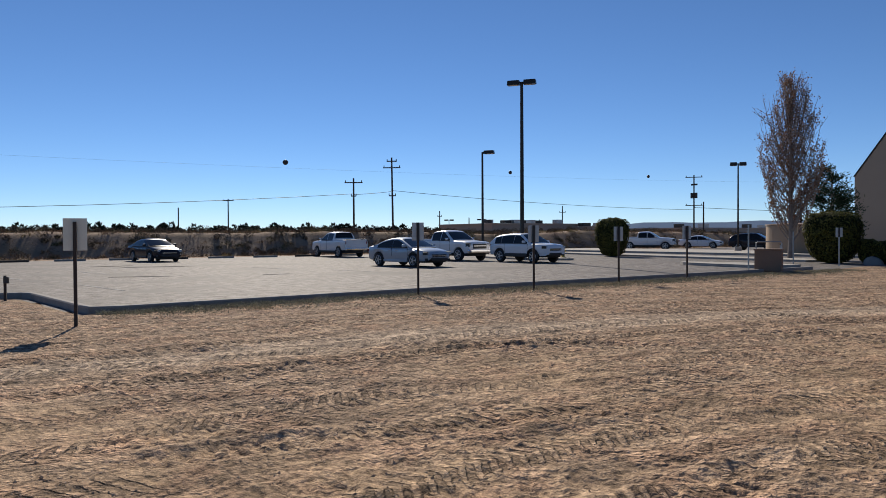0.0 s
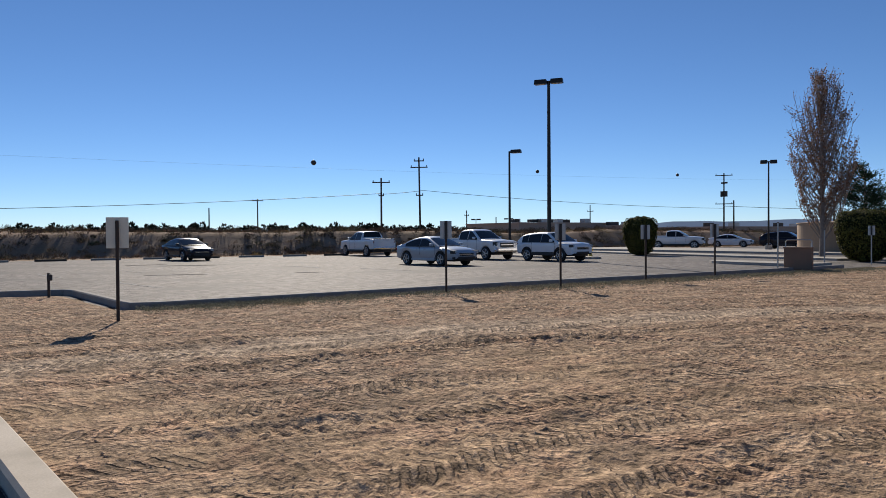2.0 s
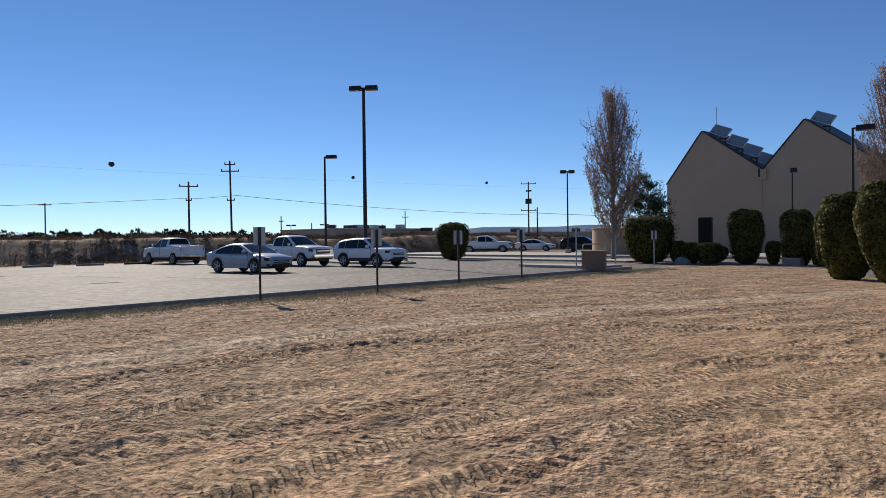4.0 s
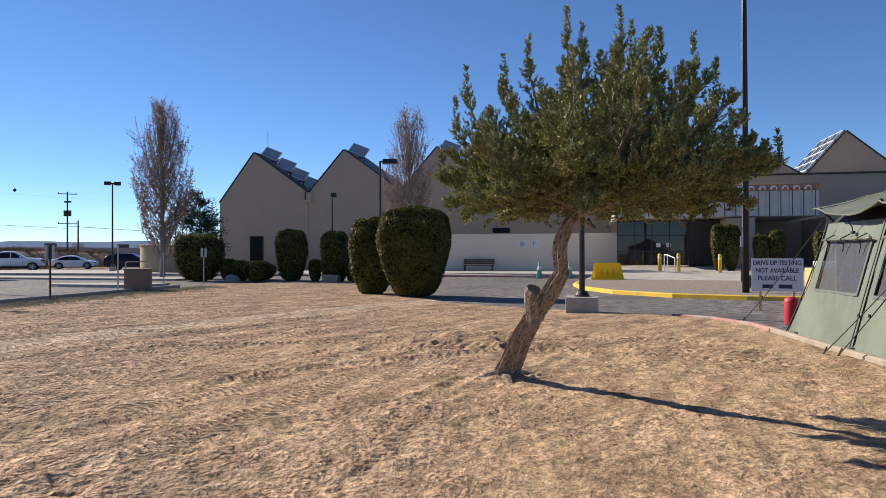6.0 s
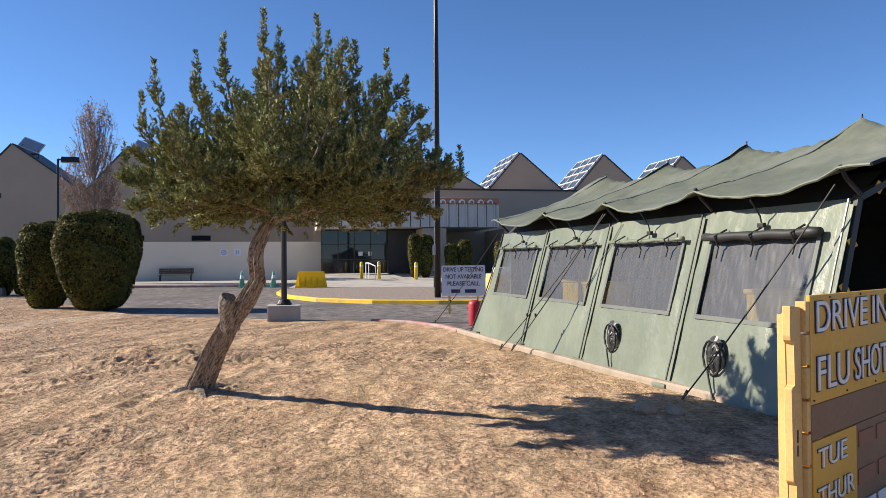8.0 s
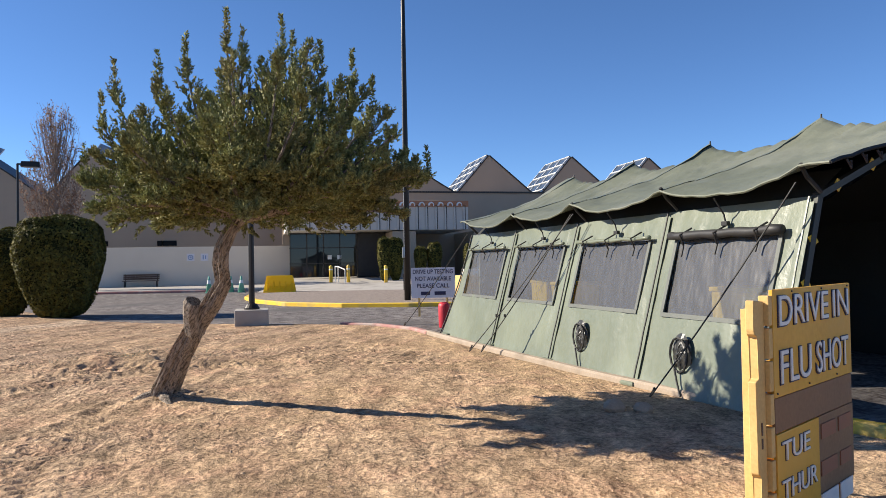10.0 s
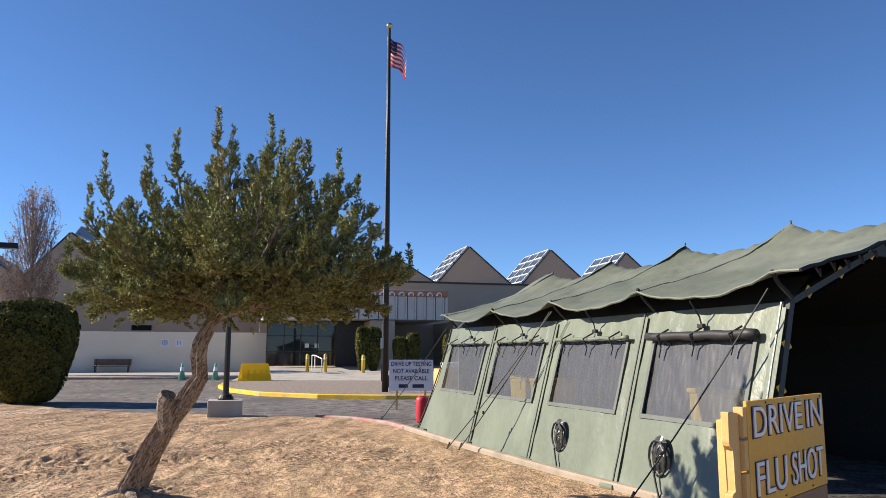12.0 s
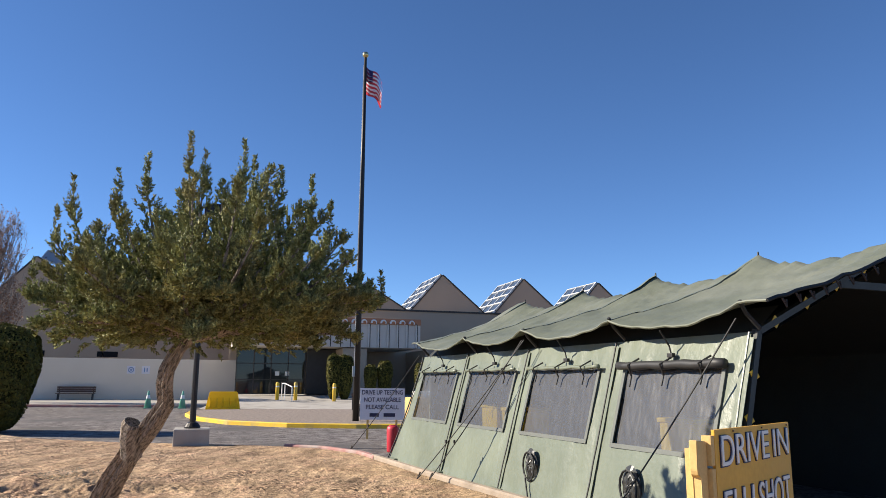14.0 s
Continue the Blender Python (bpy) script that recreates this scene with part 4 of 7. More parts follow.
wire("overhead_cable", sag((-90, 48.9, 7.9), (-90, 112.1, 6.2), 0.5), 0.032, "thin black overhead cable over the berm")
wire("overhead_cable", sag((-90, 112.1, 6.6), (-40, 190, 5.2), 0.8), 0.04, "thin black overhead cable beyond the lot")
mk = wire("marker_cable", sag((-200, -140, 22.5), (-200, 330, 26), 3.0, 40), 0.014, "very thin aerial cable carrying marker balls")
for y, z in ((-140, 22.5), (330, 26)):
    part("mast", tube(bmesh.new(), [(-200, y, -0.3), (-200, y, z)], [0.3, 0.15], 8), WOODPOLE, mk)
for y, z, r in ((74.2, 22.7, 0.75), (154.4, 23.2, 0.6), (222.5, 24.5, 0.6)):
    bm = bmesh.new()
    bmesh.ops.create_uvsphere(bm, u_segments=20, v_segments=12, radius=r)
    tube(bm, [(0, -r * 1.15, 0), (0, r * 1.15, 0)], r * 0.12, 8)
    ob = part("marker_ball", bm, BLKPL, None, smooth=True)
    ob.matrix_basis = pose(-200, y, z)
    tagged(ob, "dark aerial warning ball on a distant cable", "marker ball", "marker balls")

# ---- signs along the kerb ----
def kerb_sign(x, y, h, turn, kind):
    b = thing("parking_sign", pose(x, y, 0.0, 0, 0, turn), "pale sign plate seen from behind on a dark steel post" if kind == 2 else "narrow parking sign on a dark steel post", "sign", "parking signs")
    part("post", box(bmesh.new(), (0, 0, h / 2 - 0.1), (0.055, 0.05, h + 0.16), bevel=0.006), WOODPOLE if kind else GALV, b)
    if kind == 2:
        part("plate", box(bmesh.new(), (0, 0.035, h - 0.24), (0.38, 0.012, 0.56), bevel=0.004), CREAM, b, "pale cream plate")
    else:
        part("plate", box(bmesh.new(), (0, 0.035, h - 0.22), (0.30, 0.012, 0.46), bevel=0.004), GALV, b)
        part("stripe", box(bmesh.new(), (0, -0.032, h - 0.22), (0.075, 0.012, 0.46)), BLACK, b)


kerb_sign(-14.55, 1.57, 1.86, 75, 2)
for x, y, h in ((-16.63, 9.68, 1.9), (-16.14, 13.09, 1.83), (-17.22, 17.48, 1.82), (-17.14, 20.67, 1.86)):
    kerb_sign(x, y, h, 62, 1)
kerb_sign(-20.17, 35.5, 1.86, 30, 0)
for x, y, h in ((-18.7, 26.3, 1.95), (-22.6, 35.6, 1.7), (-23.9, 36.5, 1.0)):
    pp = thing("marker_post", pose(x, y, 0), "slim grey steel post at the kerb ramp", "post", "marker posts")
    part("post", tube(bmesh.new(), [(0, 0, -0.1), (0, 0, h)], 0.03, 8), GALV, pp)
    part("cap", tube(bmesh.new(), [(0, 0, h), (0, 0, h + 0.03)], 0.036, 8), DARKTRIM, pp)
sp = thing("stub_post", pose(-21.03, 0.7, 0, 0, 0, 80), "short dark post with a small valve box", "post")
part("post", box(bmesh.new(), (0, 0, 0.3), (0.06, 0.06, 0.72)), WOODPOLE, sp)
part("valve", box(bmesh.new(), (0.03, -0.04, 0.55), (0.12, 0.1, 0.16), bevel=0.02), DARKTRIM, sp)
ub = thing("utility_cabinet", pose(-18.4, 27.2, 0, 0, 0, 28), "tan metal utility cabinet with a pipe frame over it", "cabinet")
part("body", box(bmesh.new(), (0, 0, 0.5), (1.0, 0.8, 0.86), bevel=0.02), BOXTAN, ub)
part("lid", box(bmesh.new(), (0, 0, 0.95), (1.06, 0.86, 0.05), bevel=0.01), BOXTAN, ub)
part("pipe_frame", tube(bmesh.new(), [(-0.48, 0, 0.9), (-0.48, 0, 1.2), (-0.42, 0, 1.26), (0.42, 0, 1.26), (0.48, 0, 1.2), (0.48, 0, 0.9)], 0.025, 8), GALV, ub)
for sx in (-0.42, 0.42):
    part("foot", box(bmesh.new(), (sx, 0, 0.04), (0.1, 0.7, 0.1)), DARKTRIM, ub)
for k in range(11):
    y = -8 + k * 3.35
    s = thing("wheel_stop", pose(-55.2 + rng.uniform(-0.15, 0.15), y, 0, 0, 0, 90 + rng.uniform(-3, 3)), "weathered concrete wheel stop at the bay end", "wheel stop", "wheel stops")
    part("bar", box(bmesh.new(), (0, 0, 0.07), (1.9, 0.18, 0.15), bevel=0.03, taper=(1, 0.7)), WOODPOLE if k % 3 == 0 else KERB, s)

# ---- tank, far buildings and mesa ----
tk = thing("water_tank", pose(-33.8, 53.6, 0), "tan painted round steel water tank", "tank")
part("shell", tube(bmesh.new(), [(0, 0, -0.1), (0, 0, 2.2), (0, 0, 2.27)], [2.0, 2.0, 1.95], 40), TANK, tk, smooth=False)
part("roof", tube(bmesh.new(), [(0, 0, 2.25), (0, 0, 2.33), (0, 0, 2.46)], [2.06, 2.06, 0.1], 40), TANK, tk)


def far_building(x0, y0, x1, y1, h, label, units):
    b = thing("far_building", pose(0, 0, 0), label, "building", "far buildings")
    part("wall", box(bmesh.new(), ((x0 + x1) / 2, (y0 + y1) / 2, h / 2), (abs(x1 - x0), abs(y1 - y0), h), bevel=0.05), FARTAN, b)
    part("roof", box(bmesh.new(), ((x0 + x1) / 2, (y0 + y1) / 2, h + 0.1), (abs(x1 - x0) + 0.4, abs(y1 - y0) + 0.4, 0.25)), FARTAN, b)
    for k in range(units):
        y = y0 + (y1 - y0) * (k + 0.4 + rng.uniform(-0.2, 0.2)) / units
        part("roof_unit", box(bmesh.new(), (x1 - 2 - rng.uniform(0, 4), y, h + 0.6), (1.5, rng.uniform(0.8, 2.2), rng.uniform(0.5, 1.0)), bevel=0.05), GALV if k % 2 else DARKTRIM, b)
    for k in range(5):
        y = y0 + (y1 - y0) * (k + 0.5) / 5
        part("window", box(bmesh.new(), (x1 + 0.03, y, h * 0.5), (0.08, 1.4, 1.0)), WINGL, b)


far_building(-128, 80.5, -110, 102, 3.7, "far low tan flat-roofed building with roof units", 9)
far_building(-124, 100, -104, 108, 3.1, "far low pale shed beside the tan building", 2)
far_building(-112, 116, -95, 153, 2.75, "far low tan flat-roofed building behind the yard", 4)
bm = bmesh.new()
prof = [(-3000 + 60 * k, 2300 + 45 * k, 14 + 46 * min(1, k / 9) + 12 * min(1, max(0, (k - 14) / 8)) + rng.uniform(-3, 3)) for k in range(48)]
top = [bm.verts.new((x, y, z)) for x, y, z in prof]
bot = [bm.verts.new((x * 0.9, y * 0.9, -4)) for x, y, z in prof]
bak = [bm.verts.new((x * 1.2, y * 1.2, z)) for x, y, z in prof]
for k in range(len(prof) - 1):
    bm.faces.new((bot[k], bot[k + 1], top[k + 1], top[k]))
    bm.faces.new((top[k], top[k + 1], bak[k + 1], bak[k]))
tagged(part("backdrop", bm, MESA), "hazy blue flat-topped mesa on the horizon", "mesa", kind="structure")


# ---- army tent ----
def tent():
    near, far = Vector((5.05, 6.3, 0)), Vector((4.15, 15.9, 0))
    u = (far - near).normalized()
    v = Vector((u.y, -u.x, 0))
    m = Matrix(((u.x, v.x, 0, near.x), (u.y, v.y, 0, near.y), (0, 0, 1, 0), (0, 0, 0, 1)))
    t = thing("army_tent", m, "green vinyl army tent with clear windows and olive fly", "tent")
    seams = [-0.3, 1.88, 4.12, 6.36, 8.62]
    EAVE, LEAN = 2.08, 0.57
    wv = lambda z: -0.40 + LEAN * z / EAVE
    WIN = (0.88, 1.76)
    for i in range(4):
        a, b = seams[i], seams[i + 1]
        w0, w1 = a + 0.28, b - 0.30
        # wall panel as a frame of strips around the window opening, with slight billow
        bm = bmesh.new()
        cols, rows = 34, 30
        us = sorted({round(a + (b - a) * k / cols, 3) for k in range(cols + 1)} | {round(w0, 3), round(w1, 3)})
        zs = sorted({round(-0.04 + (EAVE + 0.04) * k / rows, 3) for k in range(rows + 1)} | set(WIN))
        grid = {}
        for p in us:
            for q in zs:
                bil = 0.03 * math.sin((p - a) / (b - a) * math.pi) * math.sin(max(0, q) / EAVE * math.pi) + 0.014 * noise.noise((p * 5, q * 1.3, i)) + 0.012 * noise.noise((p * 11 + q * 3, q * 2.5, i + 5))
                flare = (0.32 * (1 - max(0, q) / EAVE) ** 2 * ((p - a) / (b - a)) ** 5) if i == 3 else 0.0
                grid[p, q] = bm.verts.new((p + flare, wv(q) - flare * 0.25 - bil - 0.010 * abs(noise.noise((p * 4 + q * 4.5, q * 1.2 - p, i + 11))) - (0.02 * rng.random() if q < 0.05 else 0), q))
        for p0, p1 in zip(us, us[1:]):
            for q0, q1 in zip(zs, zs[1:]):
                if w0 - 0.001 <= p0 and p1 <= w1 + 0.001 and WIN[0] <= q0 and q1 <= WIN[1]:
                    continue
                bm.faces.new((grid[p0, q0], grid[p1, q0], grid[p1, q1], grid[p0, q1]))
        part("wall_panel", bm, TENT, t, smooth=True)
        bm = bmesh.new()
        n, k = 110, 18
        g = [[bm.verts.new((w0 - 0.03 + (w1 - w0 + 0.06) * x / n, wv(WIN[0] + (WIN[1] - WIN[0]) * z / k) + 0.006 + 0.006 * noise.noise((x * 0.09 + i * 9, z * 0.3, 3.3)) + 0.004 * noise.noise((x * 0.3 + i * 9 + z * 0.5, z * 0.7 - x * 0.12, 7.3)) + 0.0015 * noise.noise((x * 0.8 + i * 9, z * 0.5, 1.3)), WIN[0] - 0.03 + (WIN[1] - WIN[0] + 0.06) * z / k)) for z in range(k + 1)] for x in range(n + 1)]
        for x in range(n):
            for z in range(k):
                bm.faces.new((g[x][z], g[x + 1][z], g[x + 1][z + 1], g[x][z + 1]))
        win = part("window", bm, VINYL, t, "wrinkled clear vinyl window", smooth=True)
        bm = bmesh.new()
        for c, s in ((((w0 + w1) / 2, WIN[0] - 0.02), (w1 - w0 + 0.08, 0.05)), ((w0 - 0.02, 1.32), (0.05, 0.9)), ((w1 + 0.02, 1.32), (0.05, 0.9))):
            box(bm, (c[0], wv(c[1]) - 0.032, c[1]), (s[0], 0.012, s[1]), rot=Euler((-math.atan(LEAN / EAVE) , 0, 0)).to_matrix())
        part("binding", bm, mat_bind, win)
        # rolled-up flap over the window
        bm = bmesh.new()
        tube(bm, [(w0 - 0.08 + (w1 - w0 + 0.16) * q / 12, wv(1.76) - 0.09, 1.775 + 0.006 * math.sin(q * 1.7 + i)) for q in range(13)], [0.026 + 0.005 * math.sin(q * 2.1 + i * 2) + (0.024 if i == 0 else 0) for q in range(13)], 9)
        part("rolled_flap", bm, BLKPL if i == 0 else TENT, t, "rolled window flap tied with webbing", smooth=True)
        for q in (0.12, 0.5, 0.86):
            p = w0 + (w1 - w0) * q
            bm = bmesh.new()
            tube(bm, [(p, wv(1.86) - 0.04, 1.86), (p + 0.02, wv(1.76) - 0.165, 1.78), (p + 0.05, wv(1.6) - 0.05, 1.66), (p + 0.06, wv(1.5) - 0.05, 1.52 + 0.06 * rng.random())], 0.012, 5)
            part("strap", bm, BLACK, t)
        # stove-pipe loops on the nearer panels
        if i < 2:
            c = (a + b) / 2 + 0.28
            bm = bmesh.new()
            n, rings = 30, 7
            grid2 = [[bm.verts.new((c + 0.165 * (m / rings) * (1 + 0.10 * noise.noise((math.cos(q * 6.2832 / n) * 2, math.sin(q * 6.2832 / n) * 2, i))) * math.cos(q * 6.2832 / n),
                                    wv(0.45) - 0.035 - 0.05 * (1 - (m / rings) ** 2) - 0.035 * abs(noise.noise((q * 0.55, m * 0.35, i + 3.0))),
                                    0.45 + 0.24 * (m / rings) * math.sin(q * 6.2832 / n))) for q in range(n)] for m in range(1, rings + 1)]
            hub = bm.verts.new((c, wv(0.45) - 0.1, 0.46))
            for q in range(n):
                bm.faces.new((grid2[0][q], grid2[0][(q + 1) % n], hub))
                for g0, g1 in zip(grid2, grid2[1:]):
                    bm.faces.new((g0[q], g1[q], g1[(q + 1) % n], g0[(q + 1) % n]))
            sleeve = part("duct_sleeve", bm, SLEEVE, t, "gathered black duct sleeve tied with cord")
            part("cord", tube(bmesh.new(), [(c + 0.02, wv(0.3) - 0.09, 0.3), (c - 0.03, wv(0.16) - 0.06, 0.16), (c - 0.12, wv(0.02) - 0.05, 0.02)], 0.012, 5), BLACK, sleeve)
            for q in range(3):
                an = q * 2.1
                bm = bmesh.new()
                tube(bm, [(c + 0.15 * math.cos(an + s * 0.5), wv(0.45) - 0.09, 0.45 + 0.19 * math.sin(an + s * 0.5)) for s in range(6)], 0.014, 5)
                part("cord", bm, BLACK, sleeve)
    for i, s in enumerate(seams):
        bm = bmesh.new()
        pts = [(s + 0.012 * noise.noise((q * 0.8, i, 0)) + (0.32 * (1 - q / 10) ** 2 if i == 4 else 0), wv(EAVE * q / 10) - 0.03 - (0.08 * (1 - q / 10) ** 2 if i == 4 else 0), EAVE * q / 10) for q in range(11)]
        tube(bm, pts, 0.013, 6)
        part("seam_cord", bm, BLACK if i else TENT, t)
        if i == 4:
            continue
        bm = bmesh.new()
        box(bm, (s, wv(1.03) - 0.026, 1.03), (0.13, 0.005, 2.06), rot=Euler((-math.atan(LEAN / EAVE), 0, 0)).to_matrix())
        part("seam_flap", bm, TENT, t)
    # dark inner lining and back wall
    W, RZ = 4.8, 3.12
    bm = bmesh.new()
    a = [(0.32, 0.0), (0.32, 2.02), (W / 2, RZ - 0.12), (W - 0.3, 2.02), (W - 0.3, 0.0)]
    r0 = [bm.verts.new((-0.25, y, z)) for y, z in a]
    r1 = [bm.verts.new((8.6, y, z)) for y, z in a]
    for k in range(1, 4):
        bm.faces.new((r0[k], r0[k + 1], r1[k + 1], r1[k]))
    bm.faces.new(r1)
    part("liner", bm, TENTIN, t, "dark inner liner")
    bm = bmesh.new()
    box(bm, (4.2, W - 0.1, 1.02), (8.9, 0.03, 2.04))
    part("far_wall", bm, TENT, t)
    part("end_wall", box(bmesh.new(), (8.64, W / 2 + 0.1, 1.02), (0.03, W - 0.4, 2.06)), TENT, t)
    # aluminium frame at the open end
    for y0, z0, y1, z1 in ((-0.3, 0.0, 0.2, 2.08), (0.2, 2.08, W / 2, RZ), (W / 2, RZ, W - 0.1, 2.08), (W - 0.1, 0, W - 0.1, 2.08)):
        bm = bmesh.new()
        d = Vector((0, y1 - y0, z1 - z0))
        box(bm, (-0.33, (y0 + y1) / 2, (z0 + z1) / 2), (0.06, 0.09, d.length), rot=d.to_track_quat("Z", "X").to_matrix())
        part("frame_bar", bm, FRAMEGREY, t)
    for k in range(9):
        f = 0.1 + 0.1 * k
        q = Vector((-0.366, -0.3 + 0.5 * f, 2.08 * f)) if k % 2 else Vector((-0.366, 0.2 + (W / 2 - 0.2) * f, 2.08 + (RZ - 2.08) * f))
        part("tape", box(bmesh.new(), q, (0.008, 0.085, 0.1), rot=Euler((0.5 if k % 2 else -0.6, 0, 0)).to_matrix()), YELLOW, t)
    part("frame_bar", box(bmesh.new(), (-0.33, W / 2 , 2.62), (0.05, 2.2, 0.08)), FRAMEGREY, t)
    # near-black sheet added for the shaded gap between wall top and fly
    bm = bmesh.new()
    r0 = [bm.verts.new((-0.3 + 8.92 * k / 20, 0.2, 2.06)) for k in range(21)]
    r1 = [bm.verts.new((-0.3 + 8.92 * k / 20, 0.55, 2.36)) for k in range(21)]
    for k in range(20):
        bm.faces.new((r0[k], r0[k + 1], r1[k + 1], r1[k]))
    part("eave_gap_shade", bm, TENTIN, t)
    # fly: sagging sheet from near edge over the ridge, held up at each frame
    sup = [-0.44, 1.7, 3.88, 6.02, 8.3]
    U, Vn = 110, 56
    y_lo, y_hi = -0.12, W + 0.12

    def fly_z(p, y):
        k = min(3, max(0, sum(1 for q in sup[1:-1] if p > q)))
        f = min(1, max(0, (p - sup[k]) / (sup[k + 1] - sup[k])))
        scal = abs(math.sin(math.pi * f)) ** 0.8
        s = max(0.0, 1 - abs(y - W / 2) / (W / 2 + 0.12))
        z = 2.34 + 0.89 * s ** 0.97
        z -= (0.07 + 0.10 * (1 - s) ** 2 + 0.07 * s ** 3) * scal + 0.10 * math.sin(math.pi * s)
        z += 0.09 * math.exp(-((1 - s) / 0.16) ** 2) * (1 - scal) ** 2
        # creases running down from each ridge pin and along the edge
        fan = 0.022 * math.sin(34 * math.atan2(min(f, 1 - f) * 2.2, max(0.15, 1.02 - s) * 3.0)) * math.exp(-((1 - s) / 0.45) ** 2)
        return z + fan + 0.022 * noise.noise((p * 1.7, y * 2.2, 4.0)) + 0.022 * noise.noise((p * 3.5 + y * 4, y * 1.1 - p * 2, 9.0)) + 0.01 * noise.noise((p * 9, y * 5, 2.0))

    bm = bmesh.new()
    g = []
    for i in range(U + 1):
        p = sup[0] - 0.35 + (sup[-1] + 0.65 - sup[0]) * i / U
        g.append([bm.verts.new((p, y_lo + (y_hi - y_lo) * j / Vn, fly_z(p, y_lo + (y_hi - y_lo) * j / Vn))) for j in range(Vn + 1)])
    for i in range(U):
        for j in range(Vn):
            bm.faces.new((g[i][j], g[i + 1][j], g[i + 1][j + 1], g[i][j + 1]))
    part("fly", bm, FLY, t, "olive fly sheet with a scalloped edge", smooth=True)
    for s in sup[1:]:
        bm = bmesh.new()
        row = [(bm.verts.new((s - 0.03, y, fly_z(s - 0.03, y) + 0.008)), bm.verts.new((s + 0.03, y, fly_z(s + 0.03, y) + 0.008))) for y in [y_lo + (W / 2 - y_lo) * k / 30 for k in range(31)]]
        for a, c in zip(row, row[1:]):
            bm.faces.new((a[0], a[1], c[1], c[0]))
        part("fly_seam", bm, TENT, t)
    bm = bmesh.new()
    tube(bm, [(p, y_lo, fly_z(p, y_lo)) for p in [sup[0] - 0.35 + (sup[-1] + 0.65 - sup[0]) * k / 80 for k in range(81)]], 0.014, 5)
    part("fly_hem", bm, FLY, t)
    bm = bmesh.new()
    tube(bm, [(sup[0] - 0.35, y, fly_z(sup[0] - 0.35, y)) for y in [y_lo + (y_hi - y_lo) * k / 40 for k in range(41)]], 0.02, 5)
    part("fly_hem", bm, BLACK, t)
    for k in range(1, 14):
        y = y_lo + (W / 2 - y_lo) * k / 14
        z = fly_z(sup[0] - 0.3, y)
        part("toggle_loop", tube(bmesh.new(), [(sup[0] - 0.36, y, z - 0.02), (sup[0] - 0.38, y + 0.03, z - 0.1), (sup[0] - 0.36, y + 0.05, z - 0.03)], 0.012, 5), WOODPOLE, t)
    for i, s in enumerate(sup):
        bm = bmesh.new()
        tube(bm, [(s, -0.1, 2.36), (s + 0.03, 0.0, 2.25), (s, 0.14, 2.1)], 0.022, 6)
        part("tie", bm, BLACK, t)
        bm = bmesh.new()
        tube(bm, [(s, W / 2, 3.15), (s, W / 2, 3.37)], [0.03, 0.012], 6)
        part("ridge_pin", bm, BLACK, t)
    for s in (0.75, 2.9, 5.1, 7.3):
        bm = bmesh.new()
        tube(bm, [(s, -0.1, 2.15), (s + 0.01, 0.03, 1.98), (s, 0.05, 1.86)], 0.01, 5)
        box(bm, (s, 0.04, 1.88), (0.09, 0.05, 0.05), bevel=0.01)
        part("tie", bm, BLACK, t)
    # guy ropes with pegs
    for s, e, out, z0 in ((-0.36, 0.95, -0.82, 2.2), (3.88, 5.6, -1.1, 2.2), (3.95, 5.45, -0.95, 2.2), (8.3, 10.7, -0.8, 2.1)):
        bm = bmesh.new()
        a, b = Vector((s, -0.08, z0)), Vector((e, out, 0.05))
        tube(bm, [a.lerp(b, k / 6) - Vector((0, 0, 0.05 * math.sin(math.pi * k / 6))) for k in range(7)], 0.009, 6)
        rope = part("guy_rope", bm, BLACK, t)
        bm = bmesh.new()
        tube(bm, [b + Vector((-0.04, 0.03, 0.1)), b + Vector((0.05, -0.03, -0.1))], 0.013, 6)
        part("peg", bm, WOODPOLE, rope)
        q = a.lerp(b, 0.72)
        part("slider", box(bmesh.new(), q, (0.04, 0.02, 0.05)), BLACK, rope)
    # hem gathered on the ground
    for k in range(5):
        bm = bmesh.new()
        s = seams[k]
        box(bm, (s + 0.02, -0.45, 0.03), (0.3, 0.14, 0.07), bevel=0.03)
        part("hem", bm, TENT, t)
    return t


mat_bind = mat("grey_window_binding", (0.12, 0.13, 0.115), (0.09, 0.10, 0.09), 0.6, 0, 4, 40, 0.1)
FRAMEGREY = mat("dull_aluminium_frame", (0.07, 0.075, 0.068), (0.05, 0.053, 0.048), 0.6, 0.3, 4, 40, 0.1)
tent()
# folding table with yellow bins, seen through the tent windows
for x, y, s in ((5.6, 13.6, 0.5), (5.4, 12.0, 0.62), (6.0, 8.1, 0.55)):
    b = thing("yellow_bin", pose(x, y, 0, 0, 0, 12), "yellow plastic bin standing inside the tent", "bin", "yellow bins")
    part("body", box(bmesh.new(), (0, 0, 0.55), (s, 0.5, 1.1), bevel=0.04, taper=(1.1, 1.1)), YPLASTIC, b)
    part("lid", box(bmesh.new(), (0, 0, 1.12), (s * 1.15, 0.6, 0.06), bevel=0.02), YPLASTIC, b)

